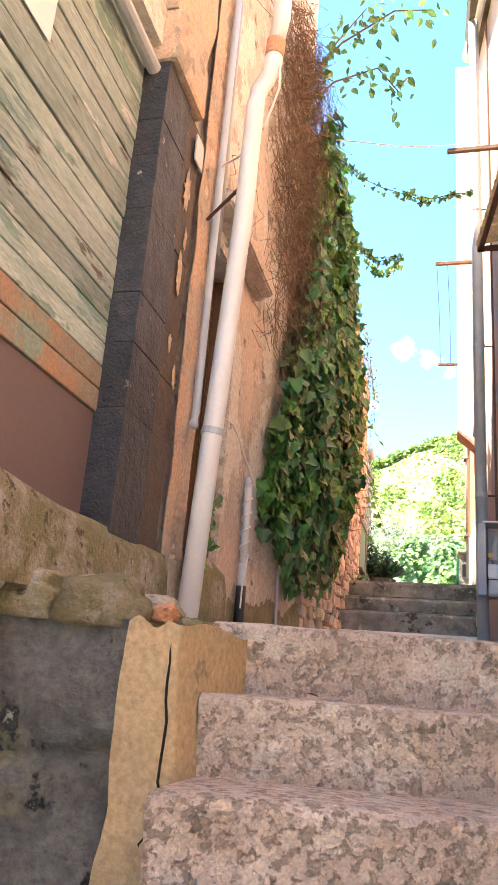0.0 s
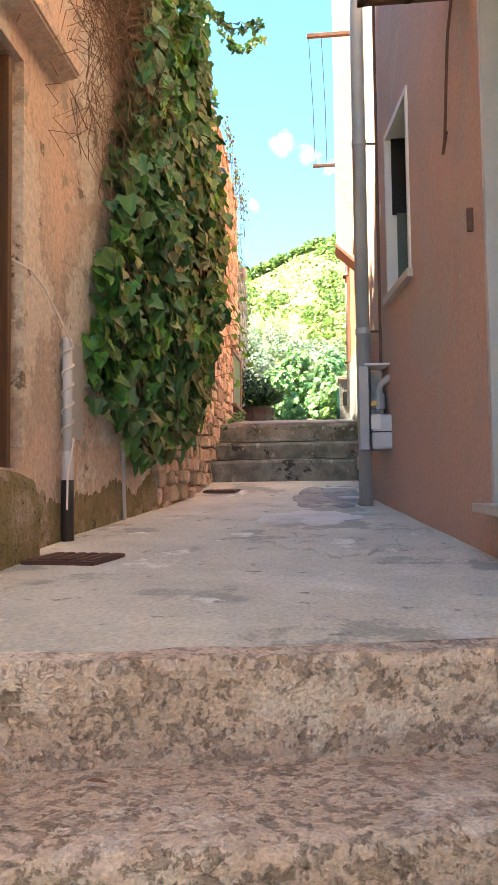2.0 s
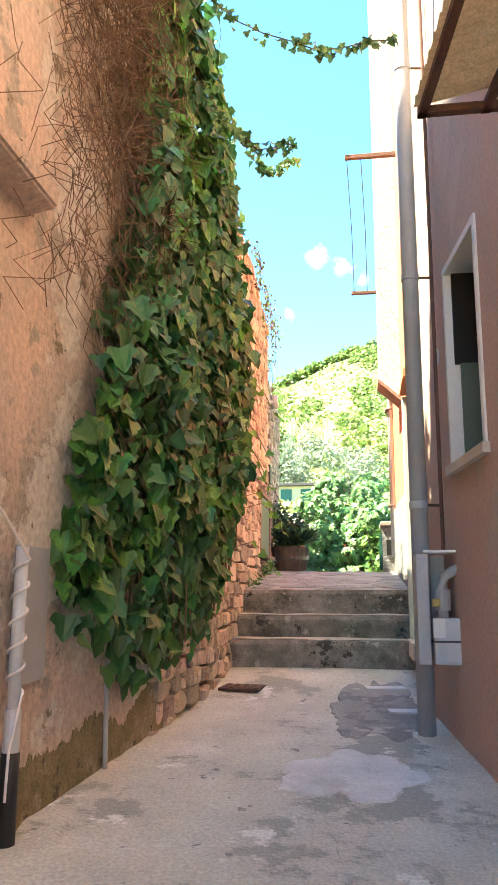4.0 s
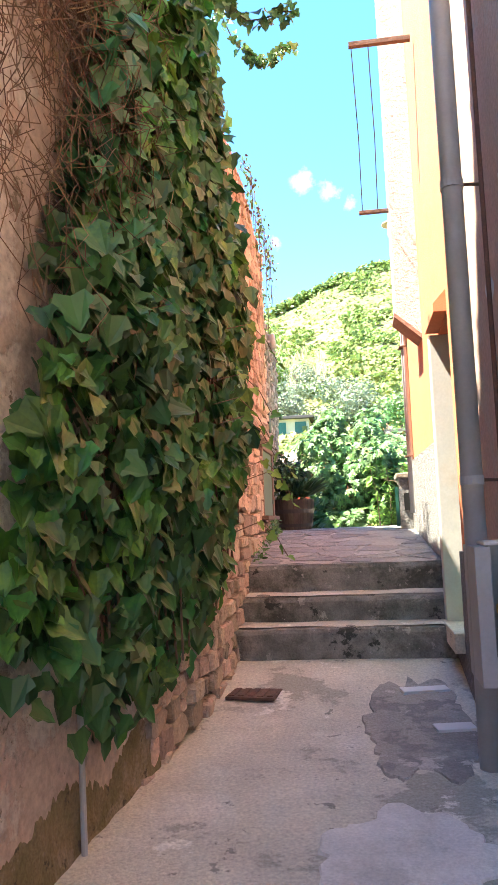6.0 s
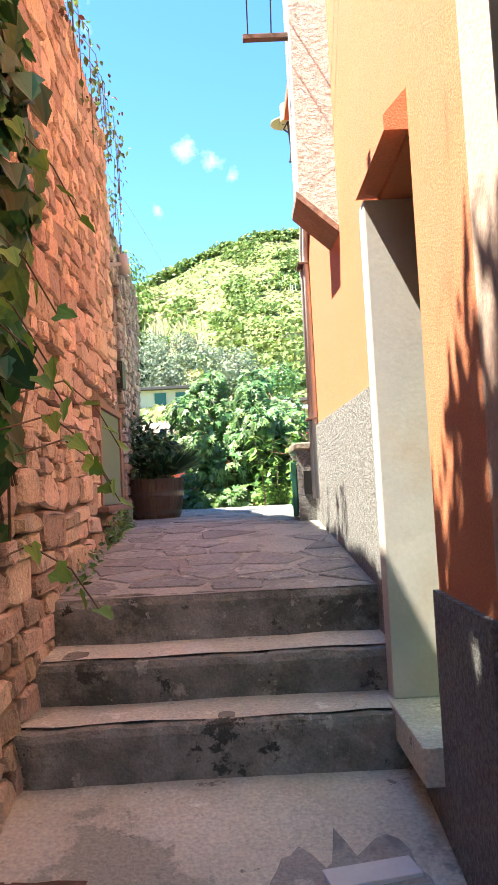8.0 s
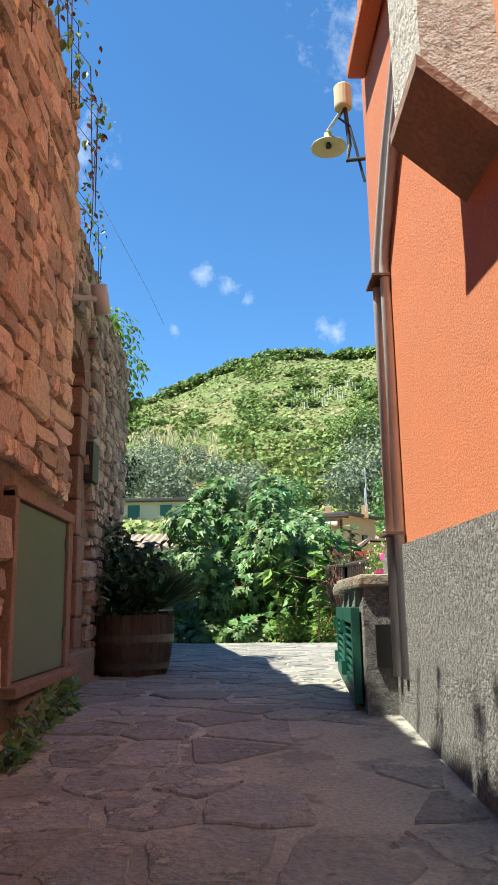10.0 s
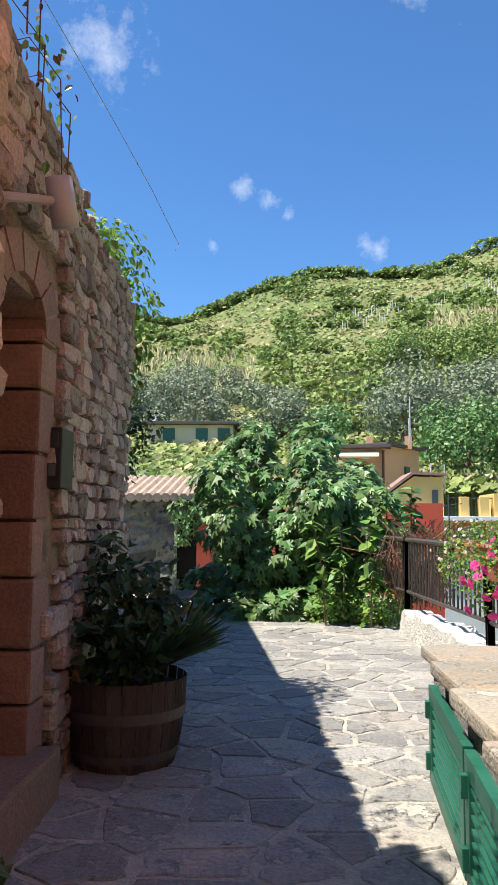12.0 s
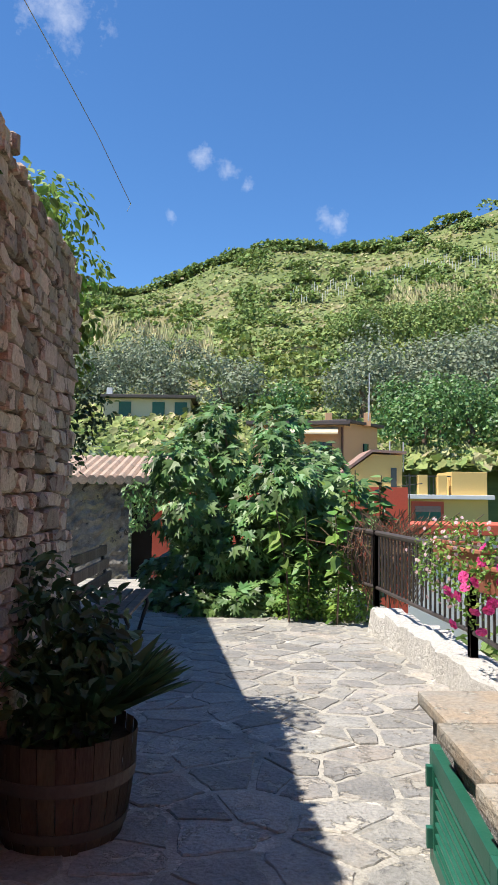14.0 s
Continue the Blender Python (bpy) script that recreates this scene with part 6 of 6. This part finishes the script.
# ---- the hillside's plants ----
def on_hill(az, e):
    """The place on the slope seen from the terrace at a bearing and a height in degrees."""
    top = 17.0 + 2.6 * max(-1.2, min(1.0, (az + 1) / 14)) + 0.9 * math.sin(az * 0.35 + 1)
    k = max(0.0, min(1.0, (e - 2.0) / (top - 2.0))) ** (1 / 0.78)
    d = 48 + 105 * k
    x, y = 1 + d * math.sin(radians(az)), 6.5 + d * math.cos(radians(az))
    return x, y, hill_z(x, y)


def crown_tree(name, label, cat, at, r, h, m, n, group, size):
    t = thing(name, at, label, cat, group)
    x, y, z = at
    part("trunk", tube(B(), [(x, y, z - 0.5), (x + 0.1 * r, y, z + h * 0.3), (x - 0.05 * r, y, z + h * 0.6)], 0.09 * r, 7, 0.5), M_BARK, t)
    c = [(x + r * 0.6 * rng.normal(), y + r * 0.5 * rng.normal(), z + h * (0.5 + 0.30 * rng.normal() * 0.8)) for k in range(9)]
    p, d = blob_points(rng, n, c, rng.uniform(0.35, 0.6, 9) * r, 0.4)
    p[:, 2] = np.maximum(p[:, 2], z + 0.1)
    foliage("crown", p, d + np.array((0, -0.2, 0.5)), d, rng.uniform(0.5, 1.0, n) * size, "tuft", m, t, seed=int(n + x) % 97)


for k in range(16):
    crown_tree("olive_tree", "grey green olive tree on a terrace", "olive tree", on_hill(rng.uniform(-13, 0.5), rng.uniform(6.0, 9.6)), rng.uniform(2.4, 3.6), rng.uniform(3.5, 4.8), M_OLIVE, 1300, "olive trees", 0.30)
for k in range(15):
    crown_tree("olive_tree", "grey green olive tree on a terrace", "olive tree", on_hill(rng.uniform(9.0, 22), rng.uniform(5.2, 8.8)), rng.uniform(2.4, 3.8), rng.uniform(4, 5.5), M_OLIVE, 1300, "olive trees", 0.30)
for k in range(16):
    crown_tree("hill_tree", "dark green bushy tree on the hillside", "tree", on_hill(rng.uniform(8, 17), rng.uniform(10.8, 12.6)), rng.uniform(2.2, 3.8), rng.uniform(2.8, 4.2), M_SCRUB, 1000, "hillside trees", 0.36)
for k in range(10):
    crown_tree("valley_tree", "green tree among the valley houses", "tree", on_hill(rng.uniform(4, 20), rng.uniform(3.0, 5.5)), rng.uniform(1.8, 2.8), rng.uniform(3, 4.5), M_FIG, 1200, "valley trees", 0.26)
for k in range(14):
    x, y = rng.uniform(-14, 3), rng.uniform(32, 52)
    crown_tree("valley_tree", "green tree among the valley houses", "tree", (x, y, max(-1.0, hill_z(x, y))), rng.uniform(1.8, 2.8), rng.uniform(3, 5.0), (M_FIG, M_OLIVE)[k % 2], 1200, "valley trees", 0.26)
az0 = np.concatenate([rng.uniform(-16, 24, 1500), rng.uniform(-20, 26, 120)])
e0 = np.concatenate([rng.uniform(9, 19.5, 1500), np.full(120, 30.0)])
pl, sz = [], []
for a, e in zip(az0, e0):
    if e < 25 and noise.noise(Vector((a * 0.35, e * 0.9, 0))) < 0.12:
        continue
    x, y, z = on_hill(a, e)
    s = rng.uniform(0.6, 1.7) if e < 25 else rng.uniform(0.8, 2.2)
    for j in range(60):
        q = rng.normal(0, 1, 3)
        q /= np.linalg.norm(q)
        pl.append((x + q[0] * s * 1.3, y + q[1] * s, z + abs(q[2]) * s * 0.8)), sz.append(0.34 + 0.16 * s)
n = len(pl)
tagged(foliage("hill_scrub", pl, [(-0.3, -0.4, 1.0)] * n, [(0, -0.2, 0.6)] * n, sz, "tuft", M_SCRUB, jitter=0.7), "green scrub scattered over the hillside", "scrub", kind="stuff")
for nm, mt, n, sd, lab in (("hill_grass", M_VINE, 34000, 1, "rough green grass over the slope"), ("dry_grass", M_REED, 13000, 2, "tufts of dry grass over the slope")):
    pl = []
    while len(pl) < n:
        a, e = rng.uniform(-18, 25), rng.uniform(2.0, 20)
        if noise.noise(Vector((a * 0.25, e * 0.7, sd * 9))) > (-0.7 if sd == 1 else -0.15):
            x, y, z = on_hill(a, e)
            pl.append((x + rng.normal(0, 0.5), y + rng.normal(0, 0.5), z - 0.1))
    tagged(foliage(nm, pl, [(-0.3, -0.4, 1.0)] * n, [(0, -0.5, 0.6)] * n, rng.uniform(0.3, 0.75, n), "tuft", mt, jitter=0.5, seed=sd), lab, "grass", kind="stuff")
pl = []
while len(pl) < 15000:
    x, y = rng.uniform(-14, 26), rng.uniform(24, 62)
    if 3 < x < 15 and 28 < y < 50 or hill_z(x, y) > 4:
        continue
    pl.append((x, y, hill_z(x, y) + rng.uniform(0, 1.6)))
tagged(foliage("valley_scrub", pl, [(0, -0.5, 0.8)] * len(pl), [(0, 0, 0.6)] * len(pl), rng.uniform(0.2, 0.45, len(pl)), "tuft", M_SCRUB, seed=9), "green garden scrub on the valley floor", "scrub", kind="stuff")
pl = []
for e in np.concatenate([np.arange(8.6, 11.6, 0.35), np.arange(6.4, 8.4, 0.35)]):
    for a in np.arange(-1.0, 22, 0.14):
        ee = e + 0.05 * a * (1 if e > 8.5 else 0.3)
        x, y, z = on_hill(a, ee)
        pl.append((x + 0.2 * rng.normal(), y + 0.2 * rng.normal(), z + 0.3 + 0.7 * rng.random()))
n = len(pl)
tagged(foliage("vineyard", pl * 3, [(0, -0.5, 0.8)] * (3 * n), [(0.3, 0, 0.6)] * (3 * n), rng.uniform(0.35, 0.75, 3 * n), "tuft", M_VINE, jitter=0.6), "rows of green vines on hillside terraces", "vines", kind="stuff")
pl = []
for k in range(2600):
    a, e = (rng.uniform(-11, -2), rng.uniform(9.6, 12.5)) if k % 2 else (rng.uniform(11, 22), rng.uniform(12.8, 15.5))
    if noise.noise(Vector((a * 0.5, e, 7))) < -0.1:
        continue
    pl.append(on_hill(a, e))
n = len(pl)
tagged(foliage("reeds", pl, [(0, -1, 0.3)] * n, [(0, 0, 1)] * n, rng.uniform(1.0, 2.2, n), "blade", M_REED, jitter=0.25), "pale dry reeds and grass on the slope", "reeds", kind="stuff")
bm = B()
for k in range(90):
    a = 4 + 18 * k / 90
    x, y, z = on_hill(a, 14.2 + 0.16 * a + 0.4 * math.sin(k * 0.9))
    tube(bm, [(x, y, z - 0.3), (x, y, z + 1.5)], 0.06, 4)
solo("vineyard_posts", bm, M_WHITE, "pale vineyard posts on the hillside", "posts", kind="stuff")
for e, a0, a1 in ((8.4, 0, 20), (10.4, 4, 21), (7.3, -1, 14)):
    bm = B()
    n = 60
    rows = []
    for k in range(n + 1):
        x, y, z = on_hill(a0 + (a1 - a0) * k / n, e + 0.05 * (a0 + (a1 - a0) * k / n))
        h = 0.55 + 0.25 * noise.noise(Vector((k * 0.6, e, 0)))
        rows.append([bm.verts.new(p) for p in ((x, y - 0.6, z - 1), (x, y - 0.6, z + h), (x, y + 0.6, z + h), (x, y + 0.6, z - 1))])
    for p, q in zip(rows, rows[1:]):
        for j in range(3):
            bm.faces.new((p[j], q[j], q[j + 1], p[j + 1]))
    setting("terrace_wall", bm, M_TERRWALL, "low dry stone terrace wall on the hillside", "terrace wall")


# ---- pieces: wall stones and flagstones ----
def make_stone(seed, grey=False):
    """A rough block, one metre wide and high, 1 deep, with a chamfered, uneven face."""
    r = np.random.default_rng(seed)
    me = bpy.data.meshes.new("stone")
    k = 8
    ring = []
    for sy, sz in ((1, -1), (1, 1), (-1, 1), (-1, -1)):
        a, b = r.uniform(0.16, 0.48), r.uniform(0.16, 0.48)
        pair = [(sy * 0.5, sz * a), (sy * b, sz * 0.5)]
        ring += pair if sy * sz > 0 else pair[::-1]
    v = [(-0.5, y, z) for y, z in ring]
    v += [(0.28 + r.uniform(-0.1, 0.1), y * 0.98, z * 0.98) for y, z in ring]
    v += [(0.5 + r.uniform(-0.16, 0.1), y * 0.86, z * 0.84) for y, z in ring]
    f = [tuple(range(2 * k, 3 * k))]
    for a in (0, k):
        f += [(a + j, a + (j + 1) % k, a + k + (j + 1) % k, a + k + j) for j in range(k)]
    me.from_pydata(v, [], f)
    me.update()
    return me


STONES = [make_stone(s) for s in range(16)]
STONES_G = []
for me in STONES:
    me.materials.append(M_STONE)
    c = me.copy()
    c.materials.clear()
    c.materials.append(M_STONE_G)
    STONES_G.append(c)
count, jv, jf = 0, [], []
srng = np.random.default_rng(21)
z = 0.1
course = []
while z < 4.35:
    h = srng.uniform(0.07, 0.15) if z < 1.0 else srng.uniform(0.075, 0.20)
    y = 3.75 - srng.uniform(0, 0.2)
    while y < 11.6:
        w = h * srng.uniform(0.6, 2.4)
        course.append((y, min(w, 0.42), z + 0.05 * noise.noise(Vector((y * 1.7, z * 2.0, 3))), h * srng.uniform(0.86, 1.14)))
        y += min(w, 0.42)
    z += h
course = [c for c in course if c[0] < 9.0]
z = 1.1
while z < 4.1:
    h = srng.uniform(0.05, 0.13)
    y = 9.0 - srng.uniform(0, 0.1)
    while y < 11.6:
        w = min(h * srng.uniform(0.7, 3.0), 0.30)
        course.append((y, w, z + 0.04 * noise.noise(Vector((y * 2, z * 2, 3))), h * srng.uniform(0.85, 1.12)))
        y += w
    z += h
for y, w, z, h in course:
    yc, zc = y + w / 2, z + h / 2
    if srng.random() < 0.3 and h > 0.12:
        pieces = [(yc, z + h * 0.27, w, h * 0.52), (yc, z + h * 0.77, w, h * 0.44)]
    else:
        pieces = [(yc, zc, w, h)]
    for yc, zc, ww, hh in pieces:
        floor = terrace_z(yc) if yc > 6.0 else ground_z(yc)
        if zc + hh / 2 > stone_top(yc) + 0.03 or zc < floor - 0.05 or yc + ww / 2 > 11.6:
            continue
        if 8.90 < yc < 9.86 and 1.2 < zc < 3.45:
            continue
        if 7.56 - ww / 2 < yc < 8.58 + ww / 2 and 1.33 - hh / 2 < zc < 2.08 + hh / 2:
            continue
        if yc < 5.6 and ivy_edge(yc)[0] + 0.3 < zc:
            continue
        grey = yc > 9.0
        m = pose(along(LEFT, yc) + srng.uniform(-0.018, 0.006), yc, zc, srng.uniform(-4, 4), srng.uniform(-2, 2), srng.uniform(-2, 2)) @ Matrix.Diagonal((0.075, ww * 0.97, hh * 0.97, 1))
        me = (STONES_G if grey else STONES)[int(srng.integers(16))]
        near = (yc > 4.2 and zc < floor + 1.9 and yc < 8.0) or 8.0 < yc < 8.9 and zc < 2.9
        if near and count < 300:
            ob = new("stone", me)
            ob.parent = wall_stone
            ob.matrix_basis = m
            count += 1
        else:
            s = len(jv)
            jv += [m @ v.co for v in me.vertices]
            jf.append((grey, [[s + i for i in p.vertices] for p in me.polygons]))
for grey, mt in ((False, M_STONE_J), (True, M_STONE_GJ)):
    faces = [f for g, fs in jf if g == grey for f in fs]
    used = sorted({i for f in faces for i in f})
    at = {i: k for k, i in enumerate(used)}
    me = bpy.data.meshes.new("stones")
    me.from_pydata([jv[i] for i in used], [], [[at[i] for i in f] for f in faces])
    me.materials.append(mt)
    ob = new("stones", me)
    ob.parent = wall_stone
    ob["kind"] = "stuff"


# crazy paving: cells round jittered seeds, drawn in from their joints
def cells(x0, x1, y0, y1, s, seed):
    r = np.random.default_rng(seed)
    nx, ny = int((x1 - x0) / s) + 2, int((y1 - y0) / (s * 0.85)) + 2
    P = {(i, j): np.array((x0 + (i - 0.5 + r.uniform(-0.62, 0.62) + 0.5 * (j % 2)) * s, y0 + (j - 0.5 + r.uniform(-0.55, 0.55)) * s * 0.85)) for i in range(nx) for j in range(ny)}
    for (i, j), c in P.items():
        if not (1 <= i < nx - 1 and 1 <= j < ny - 1):
            continue
        poly = [c + np.array(d) * s * 2 for d in ((-1, -1), (1, -1), (1, 1), (-1, 1))]
        for a in range(-2, 3):
            for b in range(-2, 3):
                q = P.get((i + a, j + b))
                if q is None or (a == 0 and b == 0):
                    continue
                d = q - c
                L = np.linalg.norm(d)
                n, off = d / L, L / 2 - r.uniform(0.002, 0.014)
                out = []
                for u, v in zip(poly, poly[1:] + poly[:1]):
                    du, dv = (u - c) @ n - off, (v - c) @ n - off
                    if du <= 0:
                        out.append(u)
                    if du * dv < 0:
                        out.append(u + (v - u) * du / (du - dv))
                poly = out
        if len(poly) >= 3:
            yield c, poly


k = 0
for c, poly in cells(-0.1, 2.75, 6.12, 17.5, 0.31, 8):
    y = c[1]
    lim0 = along(LEFT, y) + 0.02 if y < 11.6 else -0.6
    lim1 = along(RIGHT, y) - 0.03 if y < 8.2 else (1.52 + 0.08 * (y - 8.1) if y < 10.2 else along(KERB, y) - 0.01)
    pts = [np.array((min(max(p[0], lim0), lim1), max(p[1], 6.06))) for p in poly]
    if max(p[0] for p in pts) - min(p[0] for p in pts) < 0.06:
        continue
    area = 0.5 * abs(sum(a[0] * b[1] - b[0] * a[1] for a, b in zip(pts, pts[1:] + pts[:1])))
    if area < 0.008:
        continue
    if 1.15 < c[0] < 1.6 and 7.15 < y < 8.0:
        continue
    rough = []
    for a, b in zip(pts, pts[1:] + pts[:1]):
        for f in (0.0, 0.2, 0.4, 0.6, 0.8):
            m = a + (b - a) * f
            rough.append(m + (c - m) * (0.02 + 0.20 * abs(noise.noise(Vector((m[0] * 9, m[1] * 9, 0)))) + 0.10 * abs(noise.noise(Vector((m[0] * 26, m[1] * 26, 5))))))
    me = bpy.data.meshes.new("flagstone")
    n = len(rough)
    top = 0.0065 + 0.004 * noise.noise(Vector((c[0] * 3, y * 3, 4)))
    v = [(p[0] - c[0], p[1] - y, terrace_z(p[1]) - terrace_z(y) - 0.02) for p in rough]
    v += [(p[0] - c[0], p[1] - y, terrace_z(p[1]) - terrace_z(y) + top - 0.006) for p in rough]
    v += [((p[0] - c[0]) * 0.96, (p[1] - y) * 0.96, terrace_z(p[1]) - terrace_z(y) + top) for p in rough]
    f = [tuple(range(2 * n, 3 * n))]
    for a in (0, n):
        f += [(a + j, a + (j + 1) % n, a + n + (j + 1) % n, a + n + j) for j in range(n)]
    me.from_pydata(v, [], f)
    me.materials.append(M_FLAG)
    ob = new("flagstone", me)
    ob.location = (c[0], y, terrace_z(y))
    ob.parent = terrace
